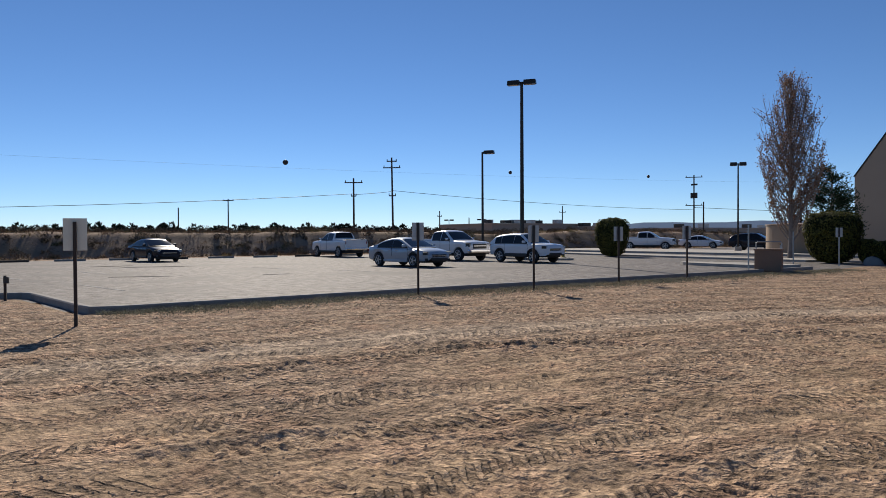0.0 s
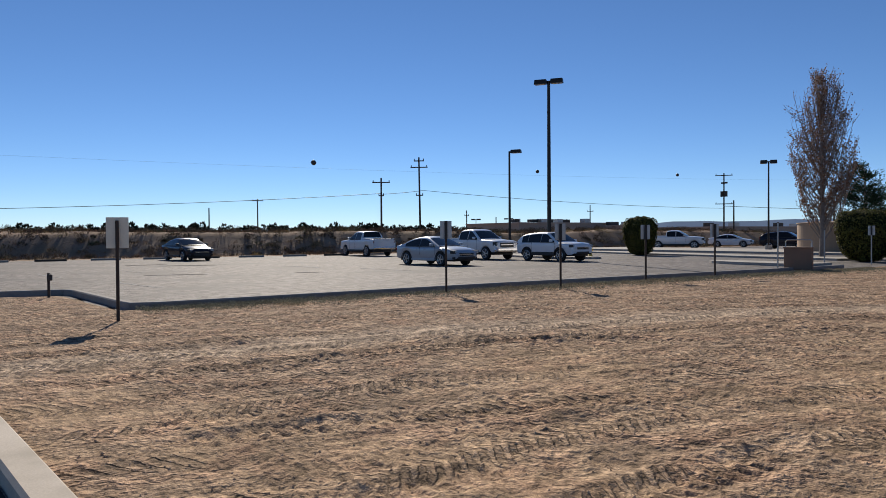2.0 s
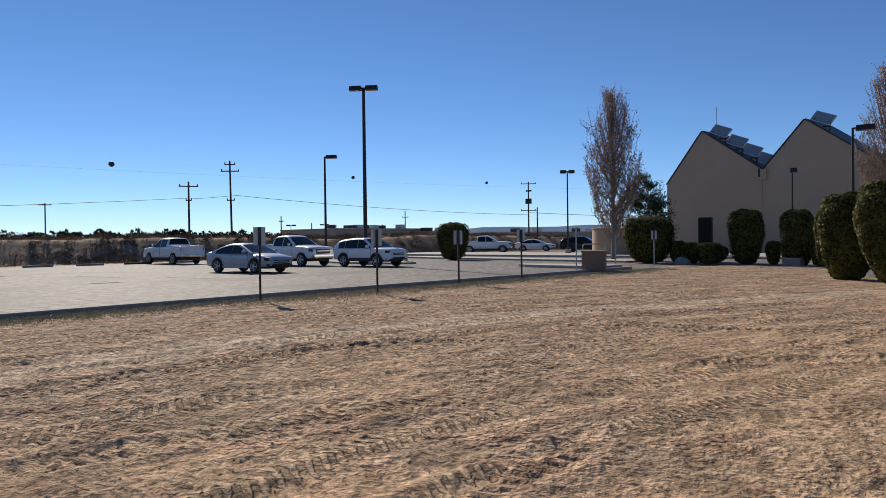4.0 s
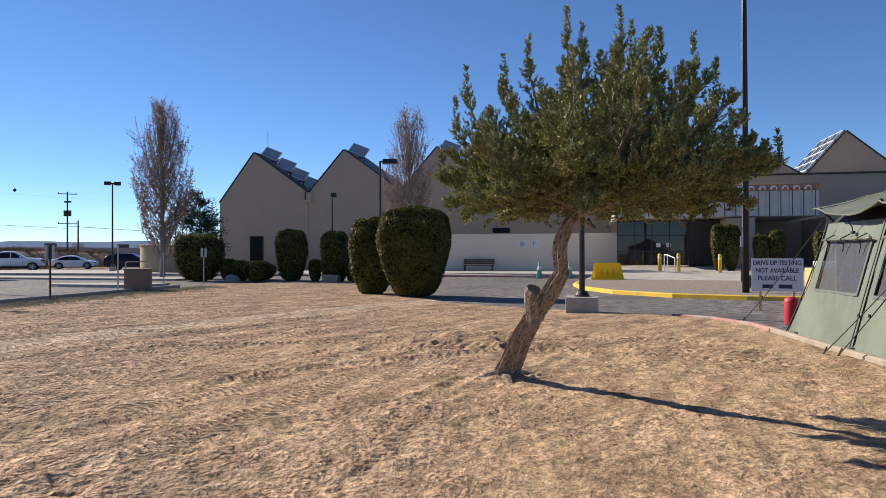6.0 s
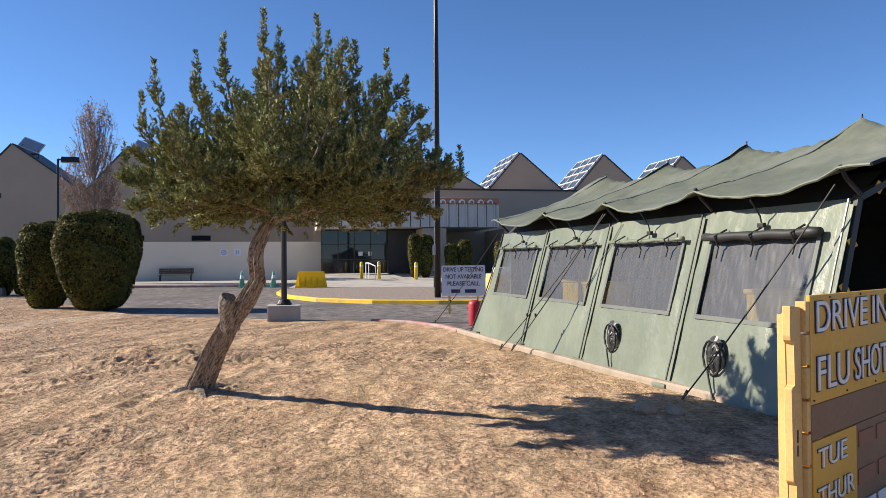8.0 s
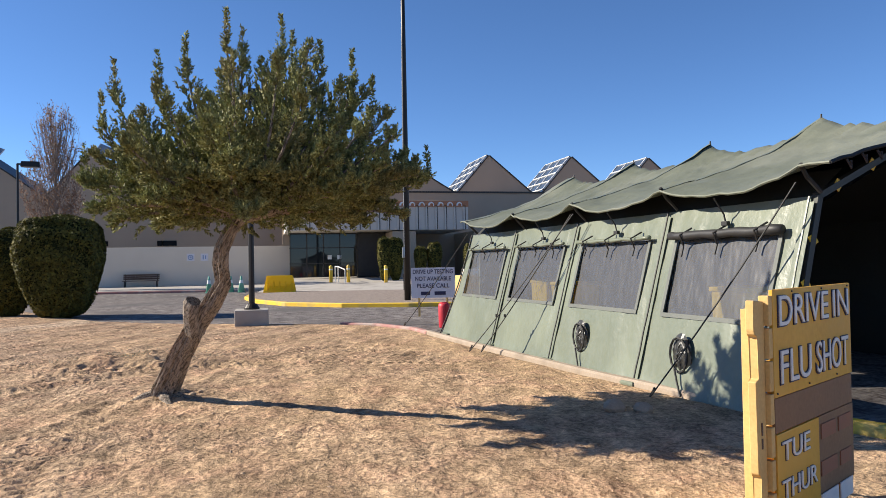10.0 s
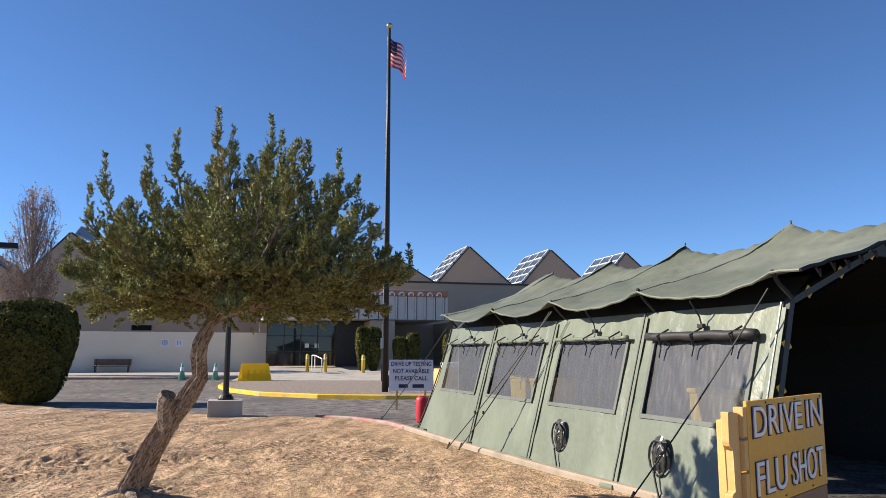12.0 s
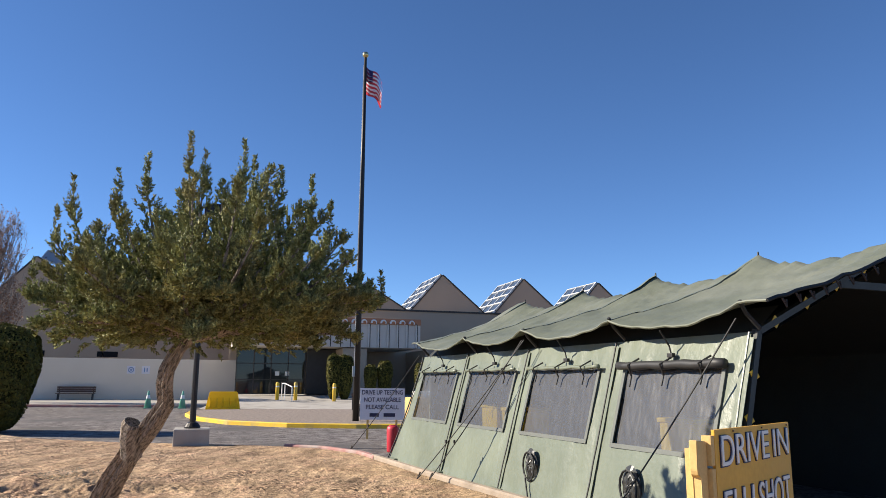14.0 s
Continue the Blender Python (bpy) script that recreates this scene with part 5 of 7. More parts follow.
# ---- lettered signs ----
def letters(text, size, material, parent, m, name="lettering", width=0.0, thick=0.004, swell=0.012):
    cu = bpy.data.curves.new(name, "FONT")
    cu.body, cu.size, cu.extrude, cu.align_x, cu.align_y = text, size, thick, "CENTER", "CENTER"
    cu.offset = size * swell
    tmp = bpy.data.objects.new(name, cu)
    scene.collection.objects.link(tmp)
    bpy.context.view_layer.update()
    me = bpy.data.meshes.new_from_object(tmp.evaluated_get(bpy.context.evaluated_depsgraph_get()))
    bpy.data.objects.remove(tmp)
    me.materials.clear()
    me.materials.append(material)
    ob = new(name, me)
    ob.parent = parent
    k = 1.0
    if width:
        k = width / max(1e-6, max(v.co.x for v in me.vertices) - min(v.co.x for v in me.vertices))
    ob.matrix_basis = m @ Matrix.Diagonal((k, 1, 1, 1))
    return ob


ts = thing("testing_sign", pose(4.78, 20.5, 0.1, 0, 0, -12), "white sheet notice board with dark hand lettering", "sign")
part("board", box(bmesh.new(), (0, 0, 0.86), (1.24, 0.025, 0.86), bevel=0.004), SIGNW, ts)
for x in (-0.4, 0.4):
    part("leg", box(bmesh.new(), (x, 0.05, 0.3), (0.06, 0.05, 0.85)), RAWWOOD, ts)
for txt, z, s, w in (("DRIVE UP TESTING", 1.17, 0.17, 1.14), ("NOT AVAILABLE", 0.97, 0.17, 1.02), ("PLEASE CALL", 0.77, 0.17, 0.92)):
    letters(txt, s, INK, ts, pose(0, -0.0165, z, 90, 0, 0), width=w)
for k, w in ((-0.22, 0.26), (0.2, 0.32)):
    part("bar", box(bmesh.new(), (k, -0.016, 0.56), (w, 0.006, 0.1)), INK, ts)


def pallet_sign():
    p0, p1 = Vector((2.615, 3.19, 0)), Vector((3.595, 3.77, 0))
    ang = math.degrees(math.atan2(p1.y - p0.y, p1.x - p0.x))
    t = thing("flu_shot_sign", Matrix.Translation(p0) @ pose(0, 0, 0.05, 0, 0, ang), "yellow painted boards nailed to an upright wooden pallet", "sign")
    for x in (-0.02, 0.5, 1.08):
        part("stringer", box(bmesh.new(), (x, 0.1, 0.6), (0.045, 0.09, 1.2), bevel=0.004), RAWWOOD, t)
    for k in range(8):
        z = 0.05 + 0.158 * k
        for y in (0.045, 0.155):
            part("deck_board", box(bmesh.new(), (0.575 + rng.uniform(-0.012, 0.012), y, z), (1.06, 0.018, 0.09 if k not in (0, 5) else 0.135), bevel=0.003), ORANGEY if k % 3 else RAWWOOD, t)
    # notched edge timber, and the board ends beside it with dark gaps between
    edge = bmesh.new()
    slab_y(edge, [(-0.045, 0.0), (-0.045, 1.24), (-0.155, 1.25), (-0.16, 1.11), (-0.152, 1.085), (-0.125, 1.075), (-0.118, 0.87), (-0.15, 0.86), (-0.142, 0.42), (-0.115, 0.40), (-0.11, 0.0)], 0.028, 0.07)
    bmesh.ops.bevel(edge, geom=list(edge.edges), offset=0.004, segments=1, affect="EDGES")
    part("edge_timber", edge, RAWWOOD, t, "notched pale yellow edge timber")
    for k in range(8):
        part("board_end", box(bmesh.new(), (-0.022, 0.03, 0.075 + 0.16 * k), (0.043, 0.05, 0.146), bevel=0.005), RAWWOOD, t)
    for z, w in ((0.56, 0.05), (0.63, 0.06)):
        part("stamp", box(bmesh.new(), (-0.1, 0.026, z), (0.014, 0.003, w)), BENCHW, t)
    top = part("top_board", box(bmesh.new(), (0.565, 0.012, 1.03), (1.13, 0.018, 0.53), bevel=0.003), ORANGEY, t, "ochre painted board with white letters")
    part("middle_board", box(bmesh.new(), (0.57, 0.015, 0.675), (1.12, 0.016, 0.17), bevel=0.003), BROWNBD, t, "bare brown hardboard strip")
    left = part("left_board", box(bmesh.new(), (0.29, 0.010, 0.32), (0.56, 0.018, 0.53), bevel=0.003), ORANGEY, t)
    right = part("right_board", box(bmesh.new(), (0.86, 0.015, 0.37), (0.56, 0.016, 0.43), bevel=0.003), BROWNBD, t)
    f = lambda x, z, y=-0.004: pose(x, y, z, 90, 0, 0)
    for txt, x, z, s, w, par in (("DRIVE", 0.395, 1.18, 0.22, 0.68, top), ("IN", 0.945, 1.18, 0.22, 0.25, top), ("FLU", 0.265, 0.9, 0.24, 0.4, top), ("SHOT", 0.8, 0.9, 0.24, 0.5, top), ("TUE", 0.24, 0.49, 0.14, 0.36, left), ("THUR", 0.28, 0.3, 0.14, 0.46, left)):
        letters(txt, s, INK, par, f(x + 0.002, z - 0.002, 0.0015), "letter_outline", width=w * 1.035, swell=0.022)
        letters(txt, s, WHITE, par, f(x, z), width=w, swell=-0.004)
    for x, z, w in ((0.72, 0.5, 0.22), (0.98, 0.5, 0.2), (0.72, 0.3, 0.24), (0.99, 0.3, 0.18)):
        part("bar", box(bmesh.new(), (x, 0.004, z), (w, 0.006, 0.08)), REDINK, right, "faded red unreadable lettering")
    for x, w in ((0.2, 0.24), (0.7, 0.26), (0.97, 0.2)):
        part("bar", box(bmesh.new(), (x, -0.003, 0.12), (w, 0.006, 0.1)), WHITE, left)
    for k in range(6):
        part("nail", box(bmesh.new(), (0.03 + 0.21 * k, 0.0, 1.28 if k % 2 else 0.785), (0.008, 0.006, 0.008)), DARKTRIM, top)
    for x in (0.75, 1.0):
        part("prop", tube(bmesh.new(), [(x, 0.17, 0.8), (x + 0.12, 0.4, -0.02)], 0.03, 5), RAWWOOD, t)


pallet_sign()
pk = thing("loose_plank", pose(1.95, 3.75, 0.06, 0, 0, -8), "pale loose timber plank lying on the dirt", "plank")
part("board", box(bmesh.new(), (0, 0, 0.02), (0.75, 0.09, 0.04), bevel=0.005), RAWWOOD, pk)

# ---- barrier, cones, red can, post box ----
bar = thing("barrier", pose(0.8, 40.2, 0, 0, 0, -6), "bright yellow plastic water-filled barrier", "barrier")
bm = bmesh.new()
slab_y(bm, [(-0.32, 0), (0.32, 0), (0.30, 0.22), (0.14, 0.5), (0.11, 1.02), (-0.11, 1.02), (-0.14, 0.5), (-0.30, 0.22)], -0.85, 0.85)
bmesh.ops.rotate(bm, verts=bm.verts, matrix=Matrix.Rotation(radians(90), 3, "Z"))
for v in bm.verts:
    v.co.x *= 1 - 0.24 * max(0, v.co.z - 0.2)
bmesh.ops.bevel(bm, geom=list(bm.edges), offset=0.03, segments=2, affect="EDGES")
part("body", bm, YPLASTIC, bar)
for k in range(5):
    part("rib", box(bmesh.new(), (-0.62 + 0.31 * k, -0.2, 0.45), (0.07, 0.1, 0.5), rot=Euler((radians(-18), 0, 0)).to_matrix(), bevel=0.02), YPLASTIC, bar)
for x, y in ((-3.2, 45.3), (-1.35, 45.0), (-2.0, 46.0)):
    c = thing("traffic_cone", pose(x, y, 0), "faded green traffic cone on a square base", "cone", "traffic cones")
    part("cone", tube(bmesh.new(), [(0, 0, 0.03), (0, 0, 0.95), (0, 0, 0.98)], [0.2, 0.05, 0.03], 16), GREENPL, c, smooth=True)
    part("base", box(bmesh.new(), (0, 0, 0.02), (0.45, 0.45, 0.045), bevel=0.01), GREENPL, c)
    part("collar", tube(bmesh.new(), [(0, 0, 0.55), (0, 0, 0.75)], [0.122, 0.088], 16), WHITE, c)
can = thing("red_can", pose(4.2, 16.75, 0.0), "red metal fuel can beside the tent corner", "can")
part("body", tube(bmesh.new(), [(0, 0, 0), (0, 0, 0.03), (0, 0, 0.5), (0, 0, 0.56), (0, 0, 0.58)], [0.115, 0.13, 0.14, 0.13, 0.10], 18), RED, can, smooth=True)
part("cap", tube(bmesh.new(), [(0, 0, 0.57), (0, 0, 0.60)], 0.09, 12), RED, can)
crate = thing("wooden_crate", pose(5.12, 17.75, 0, 0, 0, 10), "tall pale wooden crate behind the tent", "crate")
part("body", box(bmesh.new(), (0, 0, 0.6), (0.6, 0.5, 1.2), bevel=0.01), RAWWOOD, crate)
for z in (0.2, 0.6, 1.0):
    part("batten", box(bmesh.new(), (0, -0.262, z), (0.6, 0.02, 0.08)), RAWWOOD, crate)
part("box", box(bmesh.new(), (0.05, 0, 1.28), (0.4, 0.35, 0.14), bevel=0.02), WHITE, crate, "white carton on top")
reg = thing("wall_sign", pose(-5.5, 58.4, 2.3), "small square blue and white notice on the wall", "sign")
part("plate", box(bmesh.new(), (0, 0, 0), (0.55, 0.02, 0.55)), SIGNW, reg)
part("ring", tube(bmesh.new(), [(0.17 * math.cos(k * 0.3142), -0.016, 0.17 * math.sin(k * 0.3142)) for k in range(21)], 0.03, 5), SIGNBLUE, reg, "blue ring symbol")
part("dot", box(bmesh.new(), (0, -0.014, 0.0), (0.12, 0.008, 0.12)), SIGNBLUE, reg)
reg = thing("wall_sign", pose(-4.5, 58.4, 2.3), "small square white notice with two dark marks", "sign")
part("plate", box(bmesh.new(), (0, 0, 0), (0.55, 0.02, 0.55)), SIGNW, reg)
for x, h in ((-0.09, 0.34), (0.09, 0.26)):
    part("bar", box(bmesh.new(), (x, -0.014, 0.0), (0.07, 0.008, h)), SIGNBLUE, reg)
# flagpole
fp = thing("flagpole", pose(5.44, 28.0, -0.05), "tall dark flagpole with gold ball and striped flag", "flagpole")
part("pole", tube(bmesh.new(), [(0, 0, 0), (0, 0, 5), (0, 0, 10), (0, 0, 14.75)], [0.125, 0.115, 0.09, 0.055], 12), BRONZE, fp, smooth=True)
bm = bmesh.new()
bmesh.ops.create_uvsphere(bm, u_segments=14, v_segments=10, radius=0.13)
bmesh.ops.translate(bm, verts=bm.verts, vec=(0, 0, 14.88))
part("ball", bm, mat("gold_ball", (0.75, 0.6, 0.3), (0.7, 0.55, 0.25), 0.25, 1.0, 3, 30, 0), fp, "gold finial ball", smooth=True)
part("cleat_box", box(bmesh.new(), (-0.14, -0.05, 2.0), (0.1, 0.1, 0.4), bevel=0.02), GALV, fp)
part("halyard", tube(bmesh.new(), [(-0.12, -0.08, 1.9), (-0.08, -0.05, 14.4)], 0.008, 4), WHITE, fp)
fl = part("flag", box(bmesh.new(), (0.03, 0, 13.8), (0.02, 0.02, 1.2)), WHITE, fp, "limp red and white striped flag")
def flag_strip(name, a0, a1, b0, b1, material, off=0.0):
    bm = bmesh.new()
    n = 10
    rows = []
    for k in range(n + 1):
        a = a0 + (a1 - a0) * k / n
        x, y = 0.06 + a * 0.62, 0.13 * math.sin(a * 7) - 0.1 * a + off
        dz = -0.38 * a * a - 0.18 * a
        rows.append((bm.verts.new((x, y, 14.35 + dz - b0)), bm.verts.new((x + 0.05 * math.sin(b1 * 5), y + 0.05 * b1, 14.35 + dz - b1))))
    for r0, r1 in zip(rows, rows[1:]):
        bm.faces.new((r0[0], r1[0], r1[1], r0[1]))
    part(name, bm, material, fl, smooth=True)
for k in range(13):
    flag_strip("stripe", 0, 1.05, 0.085 * k, 0.085 * (k + 1), FLAGR if k % 2 == 0 else FLAGW)
flag_strip("canton", 0, 0.42, 0, 0.6, FLAGB, -0.012)
flag_strip("canton", 0, 0.42, 0, 0.6, FLAGB, 0.012)
hy = thing("fire_hydrant", pose(-36.6, 32.4, 0.1), "yellow fire hydrant on the car park island", "hydrant")
part("body", tube(bmesh.new(), [(0, 0, 0), (0, 0, 0.06), (0, 0, 0.08), (0, 0, 0.55), (0, 0, 0.6), (0, 0, 0.72), (0, 0, 0.8)], [0.18, 0.18, 0.12, 0.12, 0.17, 0.13, 0.04], 16), YELLOW, hy, smooth=True)
for s in (-1, 1):
    part("outlet", tube(bmesh.new(), [(0, s * 0.1, 0.45), (0, s * 0.22, 0.45)], 0.07, 10), YELLOW, hy)
for x in (-11.5, -6.0, -3.2):
    for k in range(2):
        tagged(part("kerb_marking", box(bmesh.new(), (x + 0.62 * k, 48.36 - max(0, x + 12) * 0.157 - 0.09, 0.08), (0.5, 0.012, 0.09), rot=Euler((0, 0, -0.155)).to_matrix()), WHITE), "white painted bar on the red kerb", "marking", "kerb markings", "structure")


# ---- trees ----
def leaning_juniper():
    t = thing("juniper_tree", pose(-0.95, 8.75, 0.05), "leaning juniper with twisted grey trunk and green crown", "tree")
    # trunk: twisted, flattened, with a sawn stub on its outer side
    bm = bmesh.new()
    line = [(0.0040000000000000036, -0.0010000000000000009, -0.15), (0.034, -0.031, 0.085), (0.232, -0.371, 0.509), (0.429, -0.704, 0.846), (0.607, -0.948, 1.088), (0.74, -1.159, 1.295), (0.728, -1.318, 1.471), (0.744, -1.419, 1.618), (0.834, -1.545, 1.803), (0.971, -1.645, 1.952)]
    rad = [0.16, 0.124, 0.104, 0.095, 0.088, 0.066, 0.068, 0.06, 0.055, 0.05]
    n = 84
    pts, rr = [], []
    for a, b, r0, r1 in zip(line, line[1:], rad, rad[1:]):
        for k in range(4):
            pts.append(Vector(a).lerp(Vector(b), k / 4))
            rr.append(r0 + (r1 - r0) * k / 4)
    rings = []
    for i, (p, r) in enumerate(zip(pts, rr)):
        ring = []
        for k in range(n):
            an = 2 * math.pi * k / n
            w = 1 + 0.13 * math.sin(an * 5 + i * 0.16) + 0.07 * math.sin(an * 11 - i * 0.1) + 0.06 * math.sin(an * 19 + i * 0.13 + 2 * noise.noise((an, i * 0.3, 4))) + 0.03 * math.sin(an * 31 - i * 0.1) + 0.12 * noise.noise((math.cos(an) * 1.5, math.sin(an) * 1.5, i * 0.12))
            ring.append(bm.verts.new(p + Vector((math.cos(an) * r * w, math.sin(an) * r * w * 0.9, -math.cos(an) * r * 0.35))))
        rings.append(ring)
    for r0, r1 in zip(rings, rings[1:]):
        for k in range(n):
            bm.faces.new((r0[k], r0[(k + 1) % n], r1[(k + 1) % n], r1[k]))
    bm.faces.new(rings[-1])
    part("trunk", bm, BARK, t, "twisted grey-brown trunk", smooth=False)
    bm = bmesh.new()
    tube(bm, [(0.427, -0.676, 0.795), (0.417, -0.828, 0.979), (0.423, -0.93, 1.103), (0.433, -0.94, 1.121)], [0.108, 0.1, 0.09, 0.077], 9)
    part("stub", bm, BARK, t, "sawn-off stub")
    part("stub", tube(bmesh.new(), [(0.269, -0.203, 0.464), (0.178, -0.36, 0.546)], [0.05, 0.025], 7), BARK, t)
    for x, y, a in ((0.25, -0.1, 0.3), (-0.25, -0.06, 2.8), (0.1, -0.3, -1.2), (0.3, 0.15, 0.9)):
        part("root", tube(bmesh.new(), [(0, 0, 0.02), (x * 0.7, y * 0.7, 0.02), (x * 1.6, y * 1.6, -0.06)], [0.11, 0.07, 0.03], 7), BARK, t)
    # limbs from the crotch: upright spires along the top, and a broad dome of lower ones
    crotch, mid_x, mid_y, wide = Vector((0.97, -1.65, 1.91)), 1.11, -1.35, 1.56
    r = random.Random(3)
    spires = ((-1.62, 2.3), (-1.5, 2.85), (-1.36, 3.15), (-0.98, 3.28), (-0.72, 3.48), (-0.3, 3.6), (-0.15, 3.42), (0.22, 3.7), (0.32, 3.42), (0.58, 3.34), (0.95, 3.38), (1.1, 3.02), (1.28, 2.62), (1.64, 2.3))
    tips = [Vector((mid_x + x, mid_y + 0.15 + r.uniform(-0.3, 0.3) - 0.12 * x, z)) for x, z in spires]
    for k in range(110):
        a, low = 2.39996 * k, k % 5 < 2
        q = math.sqrt((k + 0.5) / 110) * 0.97 if not low else 0.45 + 0.55 * r.random() ** 0.6
        x, y = q * math.cos(a), q * math.sin(a)
        top = 2.25 + 1.3 * (1 - q * q) ** 0.6 + 0.25 * math.sin(5.1 * x + 1.0) * (1 - q)
        z = 1.86 + 0.5 * r.random() if low else 2.02 + (top - 2.02) * r.uniform(0.3, 1.0) ** 0.6
        tips.append(Vector((mid_x + wide * 1.04 * x, mid_y + wide * 0.95 * y, z)))
    cs, ds, ls = [], [], []

    def twig(c, d, long, count):
        """One feathery twig: short scale sprays set all round its axis."""
        for w in range(count):
            g = (w + r.random()) / count
            o = Vector((r.gauss(0, 1), r.gauss(0, 1), r.gauss(0, 1)))
            o = (o - d * o.dot(d)).normalized()
            cs.append(tuple(c + d * (g * long) + o * 0.006))
            ds.append(tuple(d * 0.85 + o * (1.0 - 0.6 * g)))
            ls.append(r.uniform(0.022, 0.042) * (1.1 - 0.45 * g))

    for k, tip in enumerate(tips):
        spire = k < len(spires)
        reach = (tip - crotch).length
        flat = Vector((tip.x - crotch.x, tip.y - crotch.y, 0))
        mid = crotch + flat * (0.75 if spire else 0.6) + Vector((r.uniform(-0.1, 0.1), r.uniform(-0.1, 0.1), (tip.z - crotch.z) * 0.3 + (0.16 if tip.z < 2.3 else 0.0)))
        path = [(1 - q) ** 2 * crotch + 2 * q * (1 - q) * mid + q * q * tip for q in [j / 9 for j in range(10)]]
        part("limb", tube(bmesh.new(), path, [(0.045 if spire else 0.026) * (1 - j / 10) ** 1.3 + 0.004 for j in range(10)], 6), BARK, t)
        up = (path[-1] - path[-3]).normalized()
        for s in range(int((24 + 42 * reach) * (1.5 if tip.z < 2.5 else 1.05))):
            f = r.uniform(0.25, 1.0)
            q = min(8, int(f * 9))
            p = path[q].lerp(path[q + 1], f * 9 - q)
            out = Vector((r.gauss(0, 1), r.gauss(0, 1), r.gauss(0.1, 0.5))).normalized()
            d = (out * (1.0 - 0.5 * f) + up * 0.45 + Vector((0, 0, 0.45))).normalized()
            c = p + out * (0.36 * (1 - f) ** 0.85 + 0.02) * r.uniform(0.1, 1.0)
            if c.z > 1.74:
                twig(c, d, r.uniform(0.09, 0.19) * (1.1 - 0.45 * f), 17)
        for s in range(22 if spire else 8):
            f = r.random()
            a = r.uniform(0, 6.28)
            d = Vector((math.cos(a) * 0.55, math.sin(a) * 0.55, 1.0)).normalized()
            twig(tip + Vector((0, 0, f * (0.40 if spire else 0.14) - 0.08)), d, 0.085 * (1 - f) + 0.04, 9)
    sprays("crown", cs, ds, ls, [l * 0.32 for l in ls], JUNIPER, t)
    return t


leaning_juniper()


def poplar(x, y, h, w, seed, leafy, label):
    t = thing("poplar_tree", pose(x, y, 0), label, "tree", "poplars")
    r = random.Random(seed)
    part("trunk", tube(bmesh.new(), [(0, 0, -0.1), (0.03, 0, h * 0.15), (-0.03, 0.03, h * 0.5), (0, 0, h * 0.97)], [0.2, 0.16, 0.09, 0.015], 10), TWIG, t)
    cs = []
    bm = bmesh.new()
    for k in range(115):
        z0 = h * (0.08 + 0.70 * (k / 115))
        a = r.uniform(0, 6.28)
        hgt = z0 / h
        reach = w * 0.5 * (math.sin(min(1, 0.22 + hgt * 0.95) * math.pi) ** 0.7) * r.uniform(0.65, 1.05)
        rise = h * r.uniform(0.24, 0.38)
        d = Vector((math.cos(a), math.sin(a), 0))
        path = [Vector((0, 0, z0)), Vector((0, 0, z0 + rise * 0.3)) + d * reach * 0.45, Vector((0, 0, z0 + rise * 0.65)) + d * reach * 0.82, Vector((0, 0, min(h, z0 + rise))) + d * reach]
        limb = tube(bmesh.new(), path, [0.045, 0.03, 0.018, 0.006], 5)
        part("limb", limb, TWIG, t) if k < 24 else None
        if k >= 24:
            limb.free()
            tube(bm, path, [0.04, 0.026, 0.016, 0.006], 4)
        for s in range(11):
            q = r.uniform(0.2, 1)
            i = min(2, int(q * 3))
            p = path[i].lerp(path[i + 1], q * 3 - i)
            e = p + Vector((r.gauss(0, 0.28), r.gauss(0, 0.28), r.uniform(0.35, 0.95)))
            tube(bm, [p, p.lerp(e, 0.5) + Vector((r.gauss(0, 0.05), r.gauss(0, 0.05), 0)), e], [0.016, 0.012, 0.006], 3, False)
            dens = leafy * (1.7 if hgt < 0.35 else 0.85)
            for m in range(int(7 * dens + r.random())):
                cs.append(p.lerp(e, r.random()) + Vector((r.gauss(0, 0.09), r.gauss(0, 0.09), r.gauss(0, 0.09))))
    part("fine_crown", bm, TWIG, t)
    leaves("leaves", [tuple(c) for c in cs], 0.06, DRYLEAF, t)


poplar(-27.6, 43.3, 11.0, 3.8, 1, 1.1, "tall narrow poplar with sparse dry brown leaves")
poplar(-13.1, 52.0, 11.5, 3.8, 2, 0.7, "tall nearly bare poplar with few dry leaves")


def pine(x, y, h, w, seed):
    t = thing("pine_tree", pose(x, y, 0), "dark green pine behind the clipped hedge", "tree")
    r = random.Random(seed)
    part("trunk", tube(bmesh.new(), [(0, 0, -0.1), (0, 0, h * 0.9)], [0.2, 0.04], 8), BARK, t)
    cs, ds, ls = [], [], []
    for k in range(46):
        z = h * r.uniform(0.2, 0.95)
        a = r.uniform(0, 6.28)
        L = w * 0.55 * (1.05 - z / h) ** 0.6 * r.uniform(0.7, 1.1)
        tip = Vector((math.cos(a) * L, math.sin(a) * L, z + 0.2))
        part("limb", tube(bmesh.new(), [(0, 0, z - 0.25), tip], [0.04, 0.015], 5), BARK, t)
        for s in range(130):
            f = r.uniform(0.3, 1.05)
            c = Vector((0, 0, z - 0.25)).lerp(tip, f) + Vector((r.gauss(0, 0.2), r.gauss(0, 0.2), r.gauss(0, 0.15)))
            cs.append(tuple(c))
            ds.append((math.cos(a) + r.gauss(0, 0.7), math.sin(a) + r.gauss(0, 0.7), 0.7))
            ls.append(r.uniform(0.12, 0.24))
    sprays("crown", cs, ds, ls, [l * 0.2 for l in ls], PINE, t)


pine(-30.2, 52.5, 6.7, 4.4, 5)


